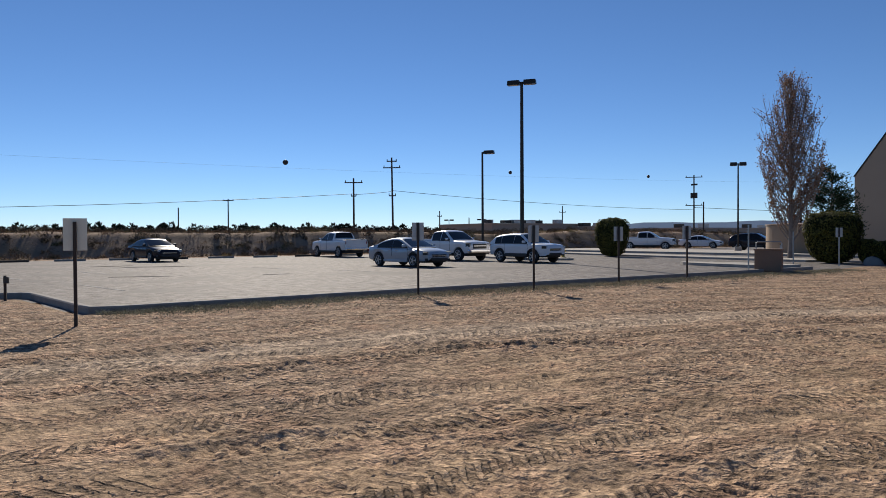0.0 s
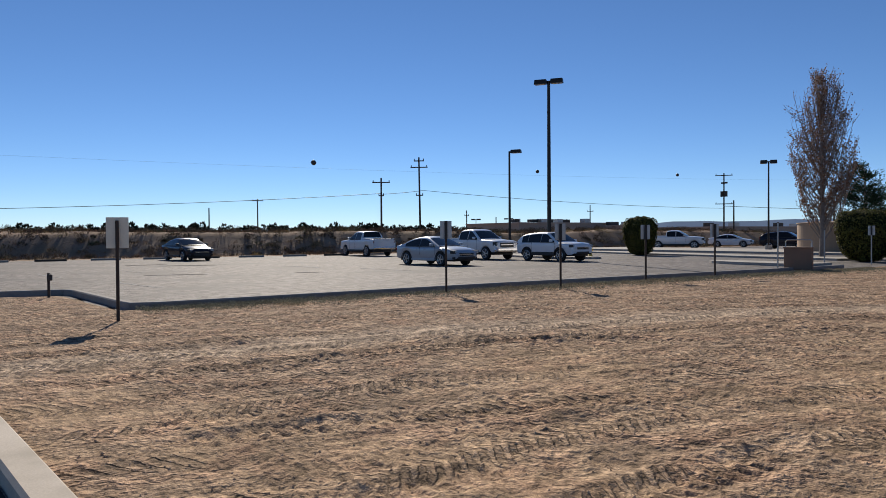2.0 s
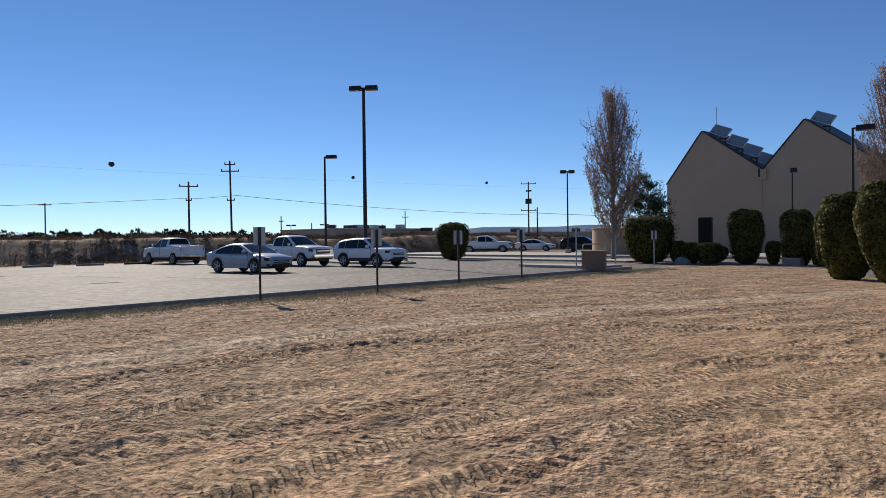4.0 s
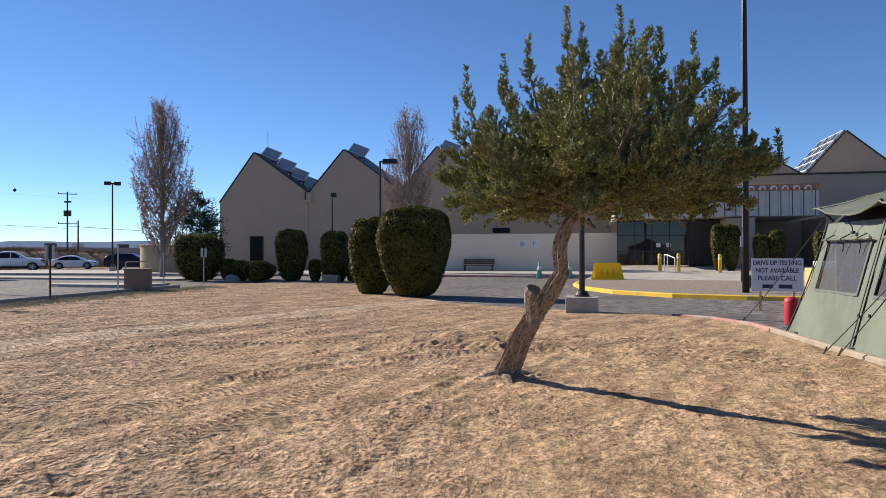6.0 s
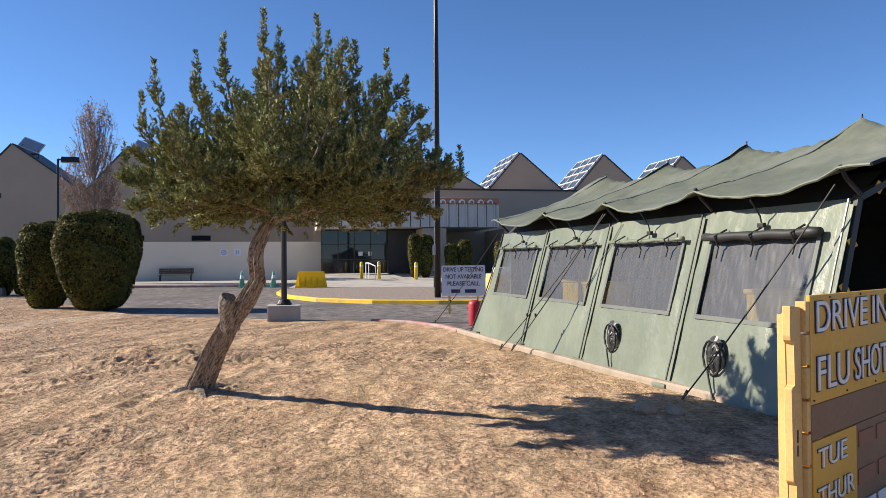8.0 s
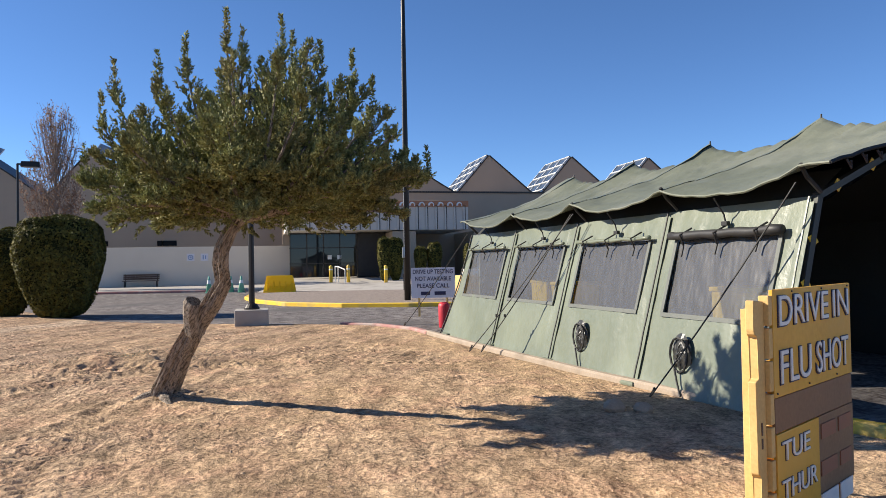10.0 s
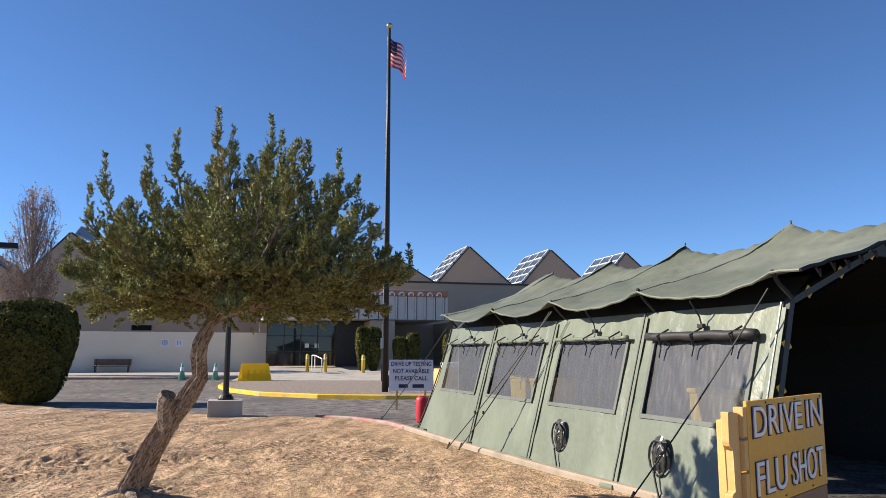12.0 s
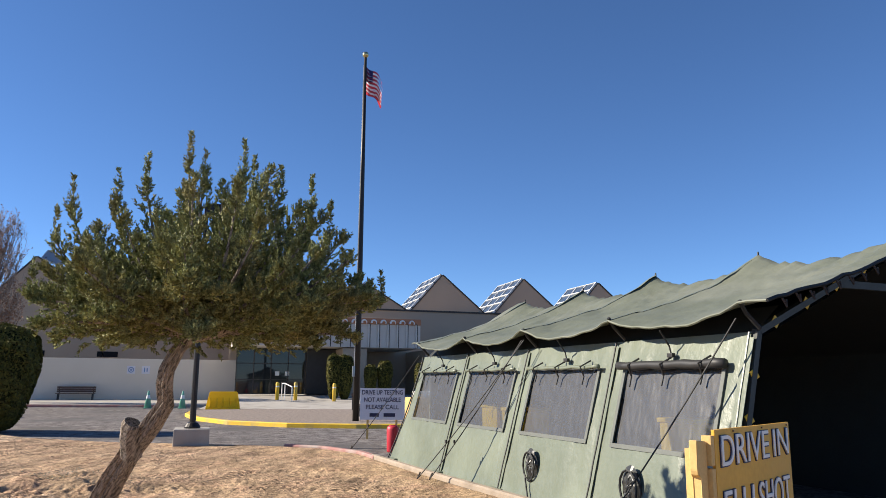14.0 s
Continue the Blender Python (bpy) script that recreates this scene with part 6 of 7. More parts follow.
def clipped_hedge(x, y, w, h, seed, label, name="clipped_hedge", count=7500, foot=0.3, yy=0.95, leaf=0.075, base=0.0):
    t = thing(name, pose(x, y, base), label, "hedge", "clipped hedges")
    r = np.random.RandomState(seed)
    n = count
    v = r.normal(size=(n, 3))
    v /= np.linalg.norm(v, axis=1)[:, None]
    e = 0.52
    sup = v / (np.abs(v) ** (2 / e)).sum(axis=1)[:, None] ** (e / 2)
    taper = 1 - foot * np.clip((0.45 - sup[:, 2]) / 1.45, 0, 1) ** 1.2
    lump = 1 + 0.04 * np.sin(v[:, 0] * 7 + seed) * np.cos(v[:, 2] * 6) + 0.03 * np.sin(v[:, 1] * 13 + v[:, 2] * 11)
    c = np.stack([sup[:, 0] * w / 2 * taper * lump, sup[:, 1] * w / 2 * yy * taper * lump, (sup[:, 2] * lump * 0.5 + 0.5) * h * 0.97 + 0.05], axis=1)
    c[:, 2] = np.maximum(c[:, 2], 0.03)
    L = r.uniform(0.6, 1.25, n) * leaf * 2.0
    c -= v * (r.uniform(0, 1, n) ** 2 * 0.14)[:, None]
    facing_leaves("foliage", c, v + r.normal(size=v.shape) * 0.42 + np.array([0, 0, 0.15]), L * 0.5, HEDGE, t)
    # dark solid body under the leaves, standing in for the shade between them
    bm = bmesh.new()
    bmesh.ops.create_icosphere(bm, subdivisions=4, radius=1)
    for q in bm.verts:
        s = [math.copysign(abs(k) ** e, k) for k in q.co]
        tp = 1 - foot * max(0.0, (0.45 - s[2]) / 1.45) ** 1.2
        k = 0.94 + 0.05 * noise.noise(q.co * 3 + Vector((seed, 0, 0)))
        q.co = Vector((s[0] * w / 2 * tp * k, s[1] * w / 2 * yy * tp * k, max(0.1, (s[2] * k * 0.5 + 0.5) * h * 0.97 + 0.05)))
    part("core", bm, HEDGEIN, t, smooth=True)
    for k in range(3):
        part("stem", tube(bmesh.new(), [(0.12 * k - 0.12, 0.05 * k, -0.08), (0.16 * k - 0.16, 0.05 * k, 0.5)], 0.05, 6), BARK, t)


clipped_hedge(-39.3, 39.6, 2.2, 2.8, 1, "rounded clipped dark green hedge on a car park island")
clipped_hedge(-22.4, 38.9, 2.6, 2.75, 2, "broad clipped dark green hedge near the poplar")
clipped_hedge(-17.0, 39.7, 1.7, 2.95, 3, "tall barrel-shaped clipped hedge before the gables")
clipped_hedge(-13.95, 38.6, 1.5, 2.8, 4, "tall clipped hedge standing over a grey planter", foot=0.15)
clipped_hedge(-11.75, 36.4, 1.2, 2.65, 5, "narrow clipped hedge behind the larger ones")
clipped_hedge(-8.12, 26.6, 1.6, 2.9, 6, "tall clipped yellow-green hedge beside the largest one", count=17000, leaf=0.055)
clipped_hedge(-6.15, 25.3, 2.5, 3.2, 7, "largest clipped yellow-green hedge at the driveway edge", count=34000, foot=0.36, leaf=0.055)
for x, y, w, h, s in ((-20.9, 39.5, 0.85, 1.25, 11), (-20.0, 39.3, 1.0, 1.15, 12), (-18.7, 38.7, 1.35, 1.15, 13), (-15.45, 39.4, 0.7, 1.2, 14), (-12.7, 38.0, 0.8, 1.3, 15), (-19.6, 41.5, 1.4, 0.9, 16)):
    clipped_hedge(x, y, w, h, s, "small dark clipped shrub in the hedge row", "shrub", 2200)
for x, w, h, s in ((8.0, 1.2, 3.0, 21), (8.75, 1.35, 2.95, 22), (10.5, 1.0, 2.3, 23), (11.5, 1.2, 2.6, 24), (14.1, 1.1, 2.5, 25)):
    clipped_hedge(x * 0.955, 47.7, w * 0.8, h * 0.96, s, "upright green shrub in front of the entrance pier", "entrance_shrub", 5200, 0.45, base=0.42)
pt = thing("planter", pose(-13.95, 38.0, 0), "grey concrete planter block below a hedge", "planter")
part("body", box(bmesh.new(), (0, 0, 0.2), (0.9, 0.6, 0.42), bevel=0.06), KERB, pt)
rk = thing("boulder", pose(-20.1, 38.5, 0), "grey boulder among the shrubs", "boulder")
bm = bmesh.new()
bmesh.ops.create_icosphere(bm, subdivisions=3, radius=0.42)
for q in bm.verts:
    q.co = Vector((q.co.x * 1.2, q.co.y, max(-0.1, q.co.z))) * (1 + 0.25 * noise.noise(q.co * 2))
part("stone", bm, KERB, rk)

# ---- scrub, weeds, stones (uncountable) ----
r = np.random.RandomState(5)
n = 6500
cx, cy = r.uniform(-84, -62.5, n), r.uniform(-60, 135, n)
cz = far_height(cx, cy)
k = 15
C = np.repeat(np.stack([cx, cy, cz], 1), k, 0) + r.normal(size=(n * k, 3)) * np.array([0.25, 0.25, 0.08])
D = r.normal(size=(n * k, 3)) * 0.6 + np.array([0, 0, 1.0])
L = np.repeat(r.uniform(0.10, 0.28, n), k) * r.uniform(0.5, 1.1, n * k)
tagged(sprays("scrub_brush", C, D, L, L * 0.2, SAGE), "dry sage and weeds covering the earth bank", "scrub", kind="stuff")
n, k = 1500, 90
cx, cy = r.uniform(-80, -63.5, n), r.uniform(-60, 135, n)
size = r.uniform(0.2, 0.65, n)
B = r.normal(size=(n * k, 3))
B /= np.linalg.norm(B, axis=1)[:, None]
C = np.repeat(np.stack([cx, cy, far_height(cx, cy) + size * 0.3], 1), k, 0) + B * np.repeat(size, k)[:, None] * np.array([1.1, 1.1, 0.75]) * r.uniform(0.4, 1, (n * k, 1))
tagged(sprays("bank_bushes", C, B + np.array([0, 0, 0.5]), r.uniform(0.08, 0.2, n * k), r.uniform(0.02, 0.05, n * k), BUSH), "rounded grey-brown sagebrush clumps on the earth bank", "scrub", kind="stuff")
NFAR = 1500
n = NFAR + 80
cx = np.concatenate([r.uniform(-190, -135, NFAR), r.uniform(-100, -86, 80)])
cy = np.concatenate([r.uniform(-120, 150, NFAR), r.uniform(-70, 58, 80)])
hh = np.concatenate([1.3 + 2.4 * r.uniform(0, 1, NFAR) ** 1.8, r.uniform(0.5, 1.2, 80)])
k = 110
base = np.repeat(np.stack([cx, cy, np.full(n, 0.6)], 1), k, 0)
H = np.repeat(hh, k)
f = r.uniform(0.05, 1, n * k)
ang = r.uniform(0, 6.28, n * k)
rad = np.sqrt(r.uniform(0, 1, n * k)) * H * 0.62 * (1.06 - f ** 2.4)
C = base + np.stack([np.cos(ang) * rad, np.sin(ang) * rad, f * H], 1)
D = np.stack([np.cos(ang) * 0.6, np.sin(ang) * 0.6, np.ones(n * k)], 1) + r.normal(size=(n * k, 3)) * 0.4
L = r.uniform(0.25, 0.6, n * k)
tagged(sprays("far_trees", C[: NFAR * k], D[: NFAR * k], L[: NFAR * k], L[: NFAR * k] * 0.4, FARTREE), "distant dark juniper woodland behind the bank", "trees", kind="stuff")
tagged(sprays("tall_brush", C[NFAR * k :], D[NFAR * k :], L[NFAR * k :], L[NFAR * k :] * 0.16, SAGE), "tall yellowish dry brush on top of the bank", "scrub", kind="stuff")
n = 3200
cy = r.uniform(2.2, 31, n)
cx = -17.25 - 0.035 * (cy - 5) + np.abs(r.normal(size=n)) * 0.75 + 0.35
k = 12
C = np.repeat(np.stack([cx, cy, np.full(n, 0.06)], 1), k, 0) + r.normal(size=(n * k, 3)) * np.array([0.09, 0.09, 0.02])
D = r.normal(size=(n * k, 3)) + np.array([0, 0, 0.3])
L = np.repeat(r.uniform(0.018, 0.06, n), k) * r.uniform(0.6, 1.2, n * k)
tagged(sprays("kerb_weeds", C, D, L, L * 0.22, WEED), "low grey-green weeds along the kerb", "weeds", kind="stuff")
n = 50
cx, cy = r.normal(-2.0, 0.6, n), r.normal(12.3, 0.4, n)
C = np.repeat(np.stack([cx, cy, lot_height(cx, cy)], 1), 10, 0) + r.normal(size=(n * 10, 3)) * 0.05
D = r.normal(size=(n * 10, 3)) + np.array([0, 0, 0.6])
L = r.uniform(0.015, 0.045, n * 10)
tagged(sprays("ground_weeds", C, D, L, L * 0.2, WEED), "small weeds on the heap of soil", "weeds", kind="stuff")


def scatter_stones(name, px, py, size, material, label):
    v0 = np.array([(1, 0, 0), (0, 1, 0), (-1, 0, 0), (0, -1, 0), (0, 0, 1), (0, 0, -1)], float)
    f0 = np.array([(0, 1, 4), (1, 2, 4), (2, 3, 4), (3, 0, 4), (1, 0, 5), (2, 1, 5), (3, 2, 5), (0, 3, 5)])
    m = len(px)
    pz = lot_height(px, py)
    sc = size[:, None] * r.uniform(0.6, 1.3, (m, 3)) * np.array([1, 1, 0.7])
    v = v0[None] * sc[:, None, :] * r.uniform(0.75, 1.2, (m, len(v0), 1)) + np.stack([px, py, pz], 1)[:, None, :]
    f = f0[None] + (np.arange(m) * len(v0))[:, None, None]
    return tagged(raw(name, v.reshape(-1, 3).tolist(), f.reshape(-1, 3).tolist(), material), label, "stones", kind="stuff")


m = 26000
rr, aa = 2.5 + 20 * r.uniform(0, 1, m) ** 1.3, r.uniform(-1.75, 0.65, m)
px, py = rr * np.sin(aa), rr * np.cos(aa)
ok = inside_distance(px, py, LOT) > 0.2
scatter_stones("soil_clods", px[ok], py[ok], (0.004 + 0.011 * r.uniform(0, 1, m) ** 4)[ok], CLOD, "loose clods of brown soil on the lot")
m = 700
rr, aa = 3 + 16 * r.uniform(0, 1, m), r.uniform(-1.75, 0.6, m)
px, py = rr * np.sin(aa), rr * np.cos(aa)
ok = inside_distance(px, py, LOT) > 0.2
scatter_stones("pebbles", px[ok], py[ok], (0.006 + 0.02 * r.uniform(0, 1, m) ** 8)[ok], STONE, "small pale pebbles scattered on the dirt")
for x, y, s in ((3.45, 6.6, 0.1), (3.7, 6.5, 0.09), (3.55, 6.75, 0.06), (-0.62, 8.75, 0.035), (-0.8, 8.7, 0.05), (-1.15, 8.85, 0.04), (-0.55, 8.88, 0.03)):
    bm = bmesh.new()
    bmesh.ops.create_icosphere(bm, subdivisions=2, radius=s)
    for q in bm.verts:
        q.co = Vector((q.co.x * 1.2, q.co.y, q.co.z * 0.75)) * (1 + 0.3 * noise.noise(q.co * 9 + Vector((x, y, 0))))
    ob = part("rock", bm, STONE, None)
    ob.matrix_basis = pose(x, y, float(lot_height(np.array([x]), np.array([y]))[0]) + s * 0.3)
    tagged(ob, "pale weathered rock lying on the dirt", "rock", "rocks")


# ---- vehicles ----
def curve_through(pts, step):
    """Smooth (Catmull-Rom) run through tuples."""
    out = []
    for k in range(len(pts) - 1):
        p0, p1, p2, p3 = pts[max(0, k - 1)], pts[k], pts[k + 1], pts[min(len(pts) - 1, k + 2)]
        m = max(2, int(math.hypot(p2[0] - p1[0], p2[1] - p1[1]) / step))
        for j in range(m):
            s = j / m
            out.append(tuple(b + 0.5 * s * ((c - a) + s * (2 * a - 5 * b + 4 * c - d + s * (3 * (b - c) + d - a))) for a, b, c, d in zip(p0, p1, p2, p3)))
    return out + [tuple(pts[-1])]


CARS = {
    # body stations: x, lower edge, shoulder, half width; roof: x, z from the rear foot to the cowl
    "pickup": dict(L=5.75, W=1.0, R=0.41, wb=(-1.78, 1.88), belt=1.27,
                   body=[(-2.85, 0.62, 1.22, 0.94), (-2.8, 0.56, 1.3, 0.98), (-1.0, 0.5, 1.32, 1.0), (0.9, 0.48, 1.3, 1.0), (1.3, 0.48, 1.28, 1.0), (2.3, 0.48, 1.22, 0.99), (2.62, 0.5, 1.18, 0.97), (2.78, 0.52, 1.1, 0.93), (2.85, 0.58, 0.96, 0.88)],
                   roof=[(-1.0, 1.28), (-0.96, 1.5), (-0.88, 1.76), (-0.7, 1.86), (-0.1, 1.9), (0.25, 1.88), (0.5, 1.78), (1.28, 1.28)],
                   cuts=(-0.84, 0.03, 0.1, 1.02), screen=(0.42, 1.26), back=(1, 3), nose=1.0),
    "suv": dict(L=4.65, W=0.92, R=0.37, wb=(-1.38, 1.36), belt=1.1,
                body=[(-2.32, 0.56, 1.0, 0.8), (-2.26, 0.46, 1.08, 0.87), (-1.4, 0.4, 1.14, 0.92), (0.4, 0.36, 1.12, 0.92), (1.05, 0.38, 1.1, 0.92), (1.75, 0.4, 1.08, 0.91), (2.1, 0.4, 1.03, 0.88), (2.25, 0.42, 0.96, 0.82), (2.32, 0.48, 0.82, 0.74)],
                roof=[(-2.28, 1.06), (-2.2, 1.24), (-2.0, 1.44), (-1.7, 1.56), (-0.8, 1.66), (0.0, 1.66), (0.3, 1.6), (1.18, 1.08)],
                cuts=(-1.82, -1.3, -1.27, -0.22, -0.19, 0.9), screen=(0.26, 1.12), back=(1, 3), nose=0.9),
    "sedan": dict(L=4.85, W=0.92, R=0.34, wb=(-1.4, 1.42), belt=0.98,
                  body=[(-2.42, 0.52, 0.94, 0.74), (-2.34, 0.38, 1.03, 0.84), (-1.8, 0.3, 1.05, 0.9), (-0.5, 0.28, 1.0, 0.92), (0.4, 0.28, 0.98, 0.92), (1.1, 0.28, 0.98, 0.92), (1.75, 0.3, 0.9, 0.9), (2.15, 0.32, 0.82, 0.85), (2.34, 0.34, 0.73, 0.75), (2.42, 0.42, 0.6, 0.64)],
                  roof=[(-2.0, 1.03), (-1.6, 1.16), (-1.15, 1.33), (-0.55, 1.44), (-0.05, 1.45), (0.3, 1.38), (1.25, 0.99)],
                  cuts=(-1.5, -0.3, -0.265, 0.95), screen=(0.22, 1.2), back=(1, 2), nose=0.7),
}


def vehicle(kind, x, y, heading, paint, label, category, group="parked cars"):
    t = thing({"pickup": "pickup_truck", "suv": "suv", "sedan": "sedan_car"}[kind], pose(x, y, 0, 0, 0, heading), label, category, group)
    c = CARS[kind]
    L, W, R, wb, belt = c["L"], c["W"], c["R"], c["wb"], c["belt"]

    def loft(rings):
        bm = bmesh.new()
        vs = [[bm.verts.new(p) for p in r] for r in rings]
        for r0, r1 in zip(vs, vs[1:]):
            for k in range(len(r0) - 1):
                bm.faces.new((r0[k], r0[k + 1], r1[k + 1], r1[k]))
        return bm, vs

    rings = []
    for px, zb, zt, hw in curve_through(c["body"], 0.1):
        for wx in wb:
            d = abs(px - wx)
            if d < R + 0.07:
                zb = max(zb, R + math.sqrt((R + 0.07) ** 2 - d * d) * 0.98)
        mid = max(zb + 0.02, zb + (zt - zb) * 0.5)
        sec = [(hw * 0.94, zb), (hw * 0.985, min(zb + 0.1, mid - 0.01)), (hw * 0.99, mid), (hw, zt - 0.22 if zt - 0.22 > mid else mid + 0.02), (hw * 0.985, zt - 0.1), (hw * 0.95, zt - 0.035), (hw * 0.8, zt), (hw * 0.4, zt + 0.025), (0, zt + 0.032)]
        sec += [(-p, q) for p, q in sec[-2::-1]]
        rings.append([(px, p, q) for p, q in sec])
    bm, vs = loft(rings)
    bm.faces.new(vs[0])
    bm.faces.new(vs[-1][::-1])
    bd = part("body", bm, paint, t, smooth=True)
    bd.data.polygons.foreach_set("use_smooth", [len(p.vertices) == 4 for p in bd.data.polygons])
    part("underbody", box(bmesh.new(), (0, 0, 0.46 if kind != "sedan" else 0.38), (L * 0.88, W * 1.5, 0.3)), BLKPL, t)
    # cabin: one painted shell with the panes set 5 mm proud of it
    roof = curve_through(c["roof"], 0.06)
    top = max(z for _, z in roof)
    hw0, hw1 = W * 0.95, W * 0.72
    wide = lambda z: hw0 + (hw1 - hw0) * max(0.0, (z - belt) / (top - belt)) ** 1.25
    rings = []
    for px, z in roof:
        low = min(belt - 0.06, z - 0.02)
        sec = [(hw0 - 0.005, low)] + [(wide(low + (z - low) * f) - 0.005, low + (z - low) * f) for f in (0.3, 0.6, 0.85)] + [(wide(z) * 0.955, z - 0.012), (wide(z) * 0.85, z + 0.012), (wide(z) * 0.45, z + 0.035), (0, z + 0.042)]
        sec += [(-p, q) for p, q in sec[-2::-1]]
        rings.append([(px, p, q) for p, q in sec])
    bm, vs = loft(rings)
    part("roof", bm, paint, t, smooth=True)
    rx, rz = [p[0] for p in roof], [p[1] for p in roof]
    zr = lambda px: float(np.interp(px, rx, rz))

    def pane(nm, x0, x1):
        run = [p for p in roof if x0 < p[0] < x1]
        bm, _ = loft([[(px, wide(z) * f, z + 0.008 + 0.042 * (1 - abs(f) ** 2.2)) for f in (-0.86, -0.6, -0.3, 0, 0.3, 0.6, 0.86)] for px, z in run])
        part(nm, bm, CARGLASS, t, smooth=True)

    pane("windshield", *c["screen"])
    pane("rear_window", c["roof"][c["back"][0]][0] - 0.02, c["roof"][c["back"][1]][0])
    for s in (-1, 1):
        for x0, x1 in zip(c["cuts"][::2], c["cuts"][1::2]):
            cols = []
            for k in range(13):
                px = x0 + (x1 - x0) * k / 12
                z0, z1 = belt + 0.02, max(belt + 0.03, zr(px) - 0.085)
                cols.append([(px, s * (wide(z0 + (z1 - z0) * f) + 0.006), z0 + (z1 - z0) * f) for f in (0, 0.33, 0.66, 1)])
            part("side_window", loft(cols)[0], CARGLASS, t, smooth=True)
        part("sill", box(bmesh.new(), (0, s * W * 0.97, 0.44 if kind != "sedan" else 0.31), (wb[1] - wb[0] - 0.95, 0.07, 0.2 if kind == "suv" else 0.12), bevel=0.02), BLKPL if kind != "sedan" else paint, t)
        part("mirror", box(bmesh.new(), (c["screen"][1] - 0.36, s * (W + 0.08), belt + 0.1), (0.13, 0.2, 0.15), bevel=0.045), paint if kind != "pickup" else CHROME, t)
        for dx in c["cuts"][1::2][-2:]:
            part("door_handle", box(bmesh.new(), (dx - 0.14 if dx < 0.5 else 0.18, s * W * 1.0, belt - 0.14), (0.2, 0.035, 0.03), bevel=0.008), CHROME if kind == "sedan" else paint, t)
        for dx in (c["cuts"][1] + 0.04, c["cuts"][-1] + 0.06):
            part("door_gap", box(bmesh.new(), (dx if dx > -1 else -0.95, s * W * 0.993, (belt + 0.52) / 2), (0.012, 0.02, belt - 0.56)), BLKPL, t)
        zh = c["nose"]
        bm = box(bmesh.new(), (L / 2 - 0.17, s * W * 0.74, zh), (0.26, 0.34, 0.12 if kind != "pickup" else 0.2), rot=Euler((0, 0, -s * 0.42)).to_matrix(), bevel=0.04)
        part("headlight", bm, LAMPGL, t)
        part("tail_light", box(bmesh.new(), (-L / 2 + 0.09, s * W * 0.84, zh + 0.14), (0.14, 0.16, 0.3 if kind != "sedan" else 0.14), bevel=0.02), TAILRED, t)
        for wx in wb:
            wy = s * (W - 0.12)
            wl = part("wheel", tube(bmesh.new(), [(wx, wy - 0.1, R), (wx, wy - 0.09, R), (wx, wy + 0.09, R), (wx, wy + 0.1, R)], [R * 0.9, R, R, R * 0.9], 28), RUBBER, t)
            q = wy + s * 0.103
            part("rim", tube(bmesh.new(), [(wx, q - s * 0.03, R), (wx, q, R)], [R * 0.68, R * 0.66], 24), BLKPL, wl)
            for k in range(5):
                an = 1.2566 * k
                part("spoke", box(bmesh.new(), (wx + math.cos(an) * R * 0.35, q + s * 0.012, R + math.sin(an) * R * 0.35), (R * 0.62, 0.03, R * 0.16), rot=Euler((0, -an, 0)).to_matrix()), RIM, wl)
            if kind != "pickup":
                arch = [(wx + math.cos(math.pi * k / 14) * (R + 0.07), s * W * 0.985, R + math.sin(math.pi * k / 14) * (R + 0.07)) for k in range(15)]
                part("arch_trim", tube(bmesh.new(), arch, 0.035 if kind == "suv" else 0.016, 6), BLKPL, t)
            bm = bmesh.new()
            tube(bm, [(wx + math.cos(2 * math.pi * k / 24) * R * 0.67, q + s * 0.004, R + math.sin(2 * math.pi * k / 24) * R * 0.67) for k in range(25)], R * 0.05, 5)
            part("rim_edge", bm, RIM, wl)
    if kind != "pickup":
        part("lower_grille", box(bmesh.new(), (L / 2 - 0.06, 0, 0.5 if kind == "suv" else 0.4), (0.14, W * 1.1, 0.15), bevel=0.03), BLKPL, t)
    for s in (-1, 1):
        part("fog_lamp", box(bmesh.new(), (L / 2 - 0.16, s * W * 0.74, 0.5 if kind != "sedan" else 0.4), (0.16, 0.22, 0.12), rot=Euler((0, 0, -s * 0.4)).to_matrix(), bevel=0.03), BLKPL, t)
        part("lamp_housing", box(bmesh.new(), (L / 2 - 0.19, s * W * 0.745, c["nose"]), (0.27, 0.4, 0.16 if kind != "pickup" else 0.25), rot=Euler((0, 0, -s * 0.42)).to_matrix(), bevel=0.04), BLKPL, t)
        part("belt_trim", box(bmesh.new(), ((c["cuts"][0] + c["cuts"][-1]) / 2, s * (W * 0.955 + 0.004), belt + 0.005), (c["cuts"][-1] - c["cuts"][0], 0.02, 0.03)), BLKPL, t)
    zg = c["nose"] - (0.08 if kind == "pickup" else 0.14)
    part("grille", box(bmesh.new(), (L / 2 - 0.07, 0, zg), (0.13, W * 1.08, 0.3 if kind == "pickup" else 0.19), bevel=0.03), BLKPL, t)
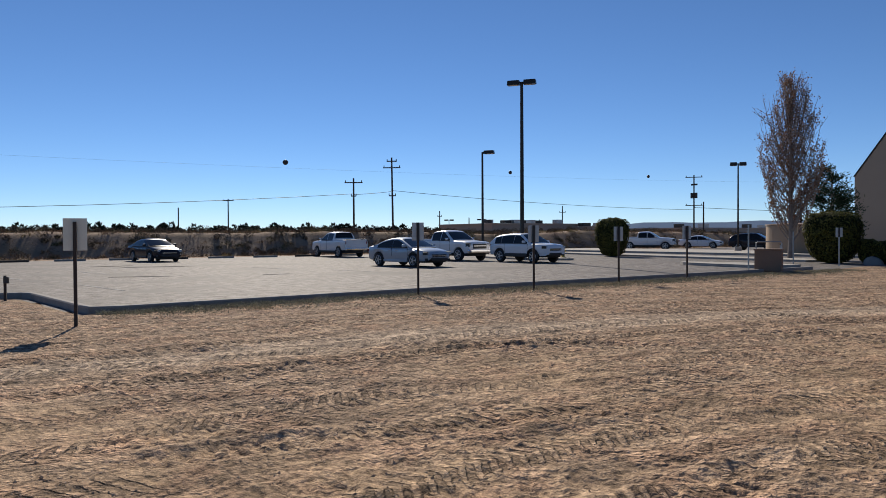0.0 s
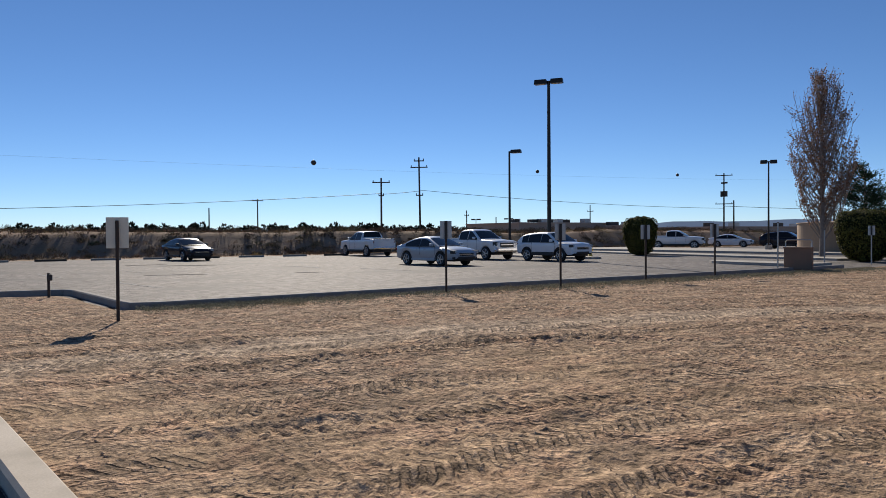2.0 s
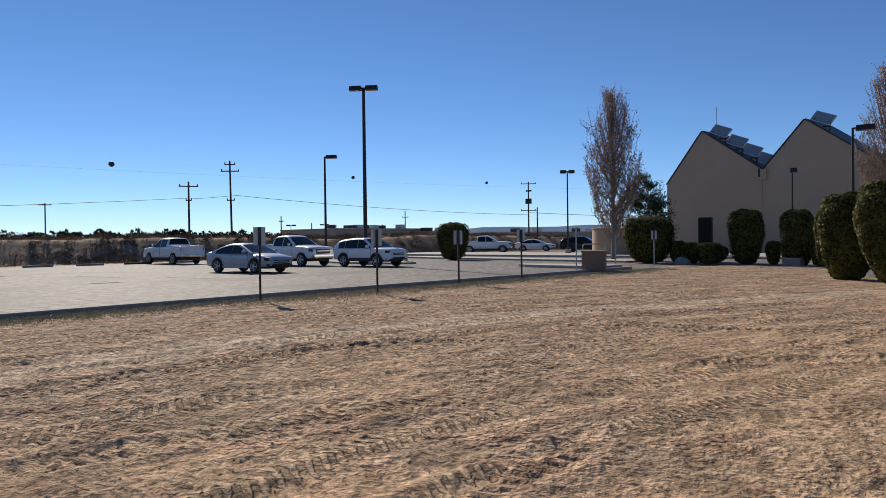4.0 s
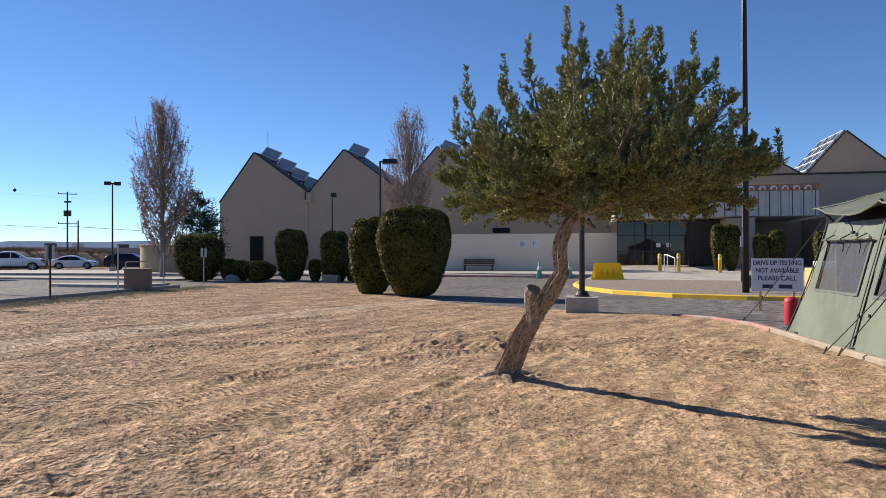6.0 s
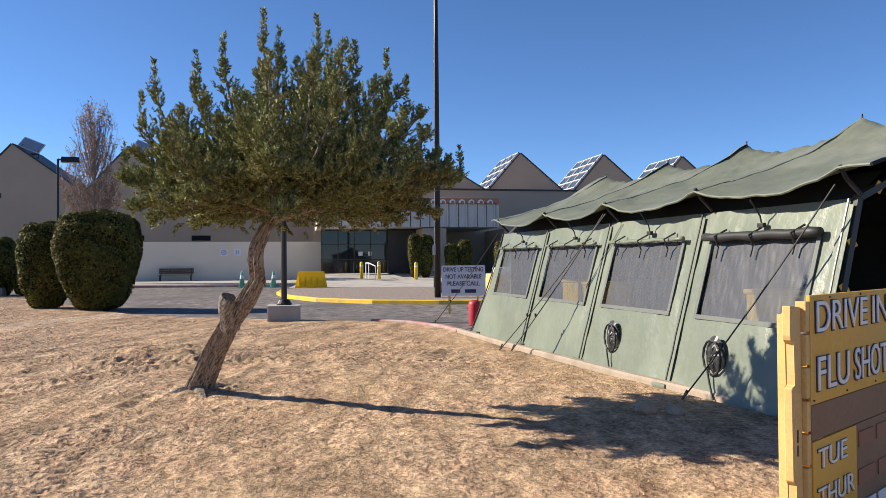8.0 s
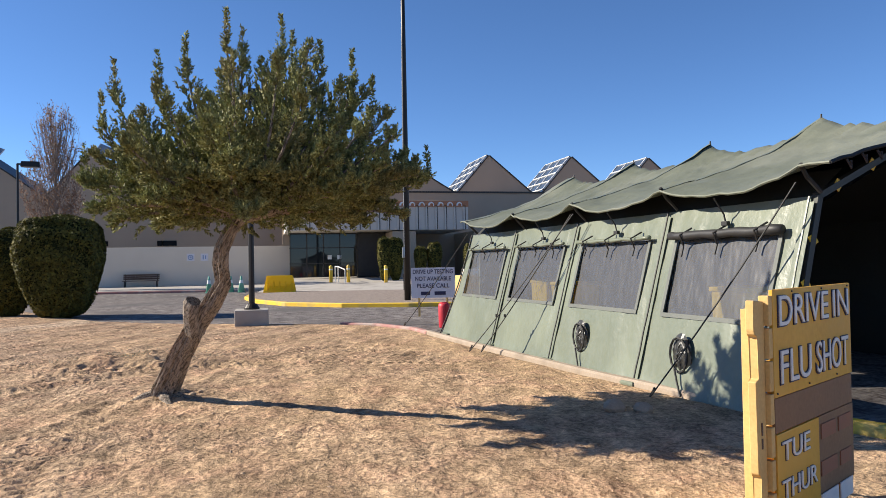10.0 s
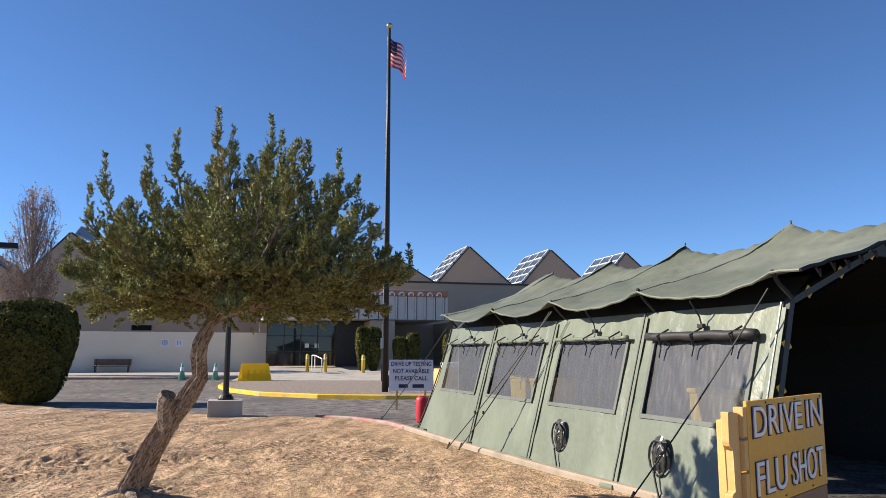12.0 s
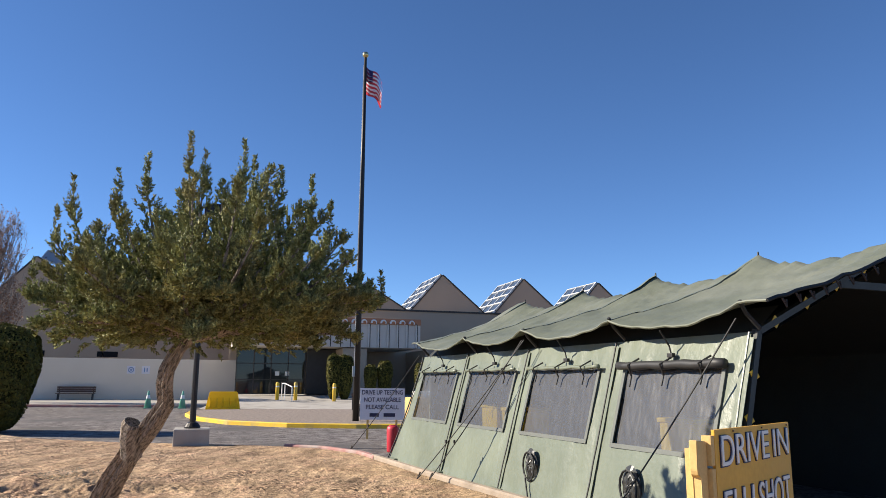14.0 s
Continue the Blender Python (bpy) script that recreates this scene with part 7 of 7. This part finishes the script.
    part("grille_bar", box(bmesh.new(), (L / 2 - 0.01, 0, zg + 0.02), (0.02, W * 0.98, 0.035)), CHROME, t)
    if kind == "pickup":
        part("front_bumper", box(bmesh.new(), (L / 2 - 0.04, 0, 0.6), (0.2, W * 1.84, 0.22), bevel=0.07), CHROME, t)
        part("rear_bumper", box(bmesh.new(), (-L / 2 - 0.03, 0, 0.62), (0.16, W * 1.8, 0.18), bevel=0.05), CHROME, t)
        part("bed_opening", box(bmesh.new(), (-1.86, 0, 1.33), (1.7, W * 1.56, 0.07)), BLKPL, t)
        for s in (-1, 1):
            part("bed_rail", box(bmesh.new(), (-1.9, s * W * 0.88, 1.34), (1.78, 0.12, 0.06), bevel=0.02), paint, t)
        part("tailgate", box(bmesh.new(), (-2.85, 0, 1.03), (0.06, W * 1.68, 0.5), bevel=0.02), paint, t)
    else:
        part("front_bumper", box(bmesh.new(), (L / 2 - 0.1, 0, 0.47 if kind == "suv" else 0.44), (0.2, W * 1.3, 0.12), bevel=0.05), BLKPL, t)
        part("rear_bumper", box(bmesh.new(), (-L / 2 + 0.06, 0, 0.5), (0.2, W * 1.5, 0.16), bevel=0.05), BLKPL if kind == "suv" else paint, t)
    return t


vehicle("sedan", -51.4, 10.0, 11, PAINT_D, "dark blue coupe parked nose out by the wheel stops", "car")
vehicle("pickup", -53.2, 24.0, 183, PAINT_W, "white crew-cab pickup parked nose to the bank", "pickup truck")
vehicle("sedan", -33.8, 19.2, 10, PAINT_S, "pale silver-blue sedan standing in the car park", "car")
vehicle("pickup", -40.4, 26.2, 5, PAINT_W, "white extended-cab pickup with chrome bumper", "pickup truck")
vehicle("suv", -34.4, 27.6, 6, PAINT_W, "white crossover with dark lower trim", "car")
vehicle("pickup", -55.0, 60.8, 36, PAINT_W, "white pickup parked on the far side of the lot", "pickup truck")
vehicle("sedan", -56.6, 71.6, 30, PAINT_W, "white sedan parked on the far side of the lot", "car")
vehicle("suv", -44.6, 64.5, 20, PAINT_D, "dark SUV parked beside the tan tank", "car")
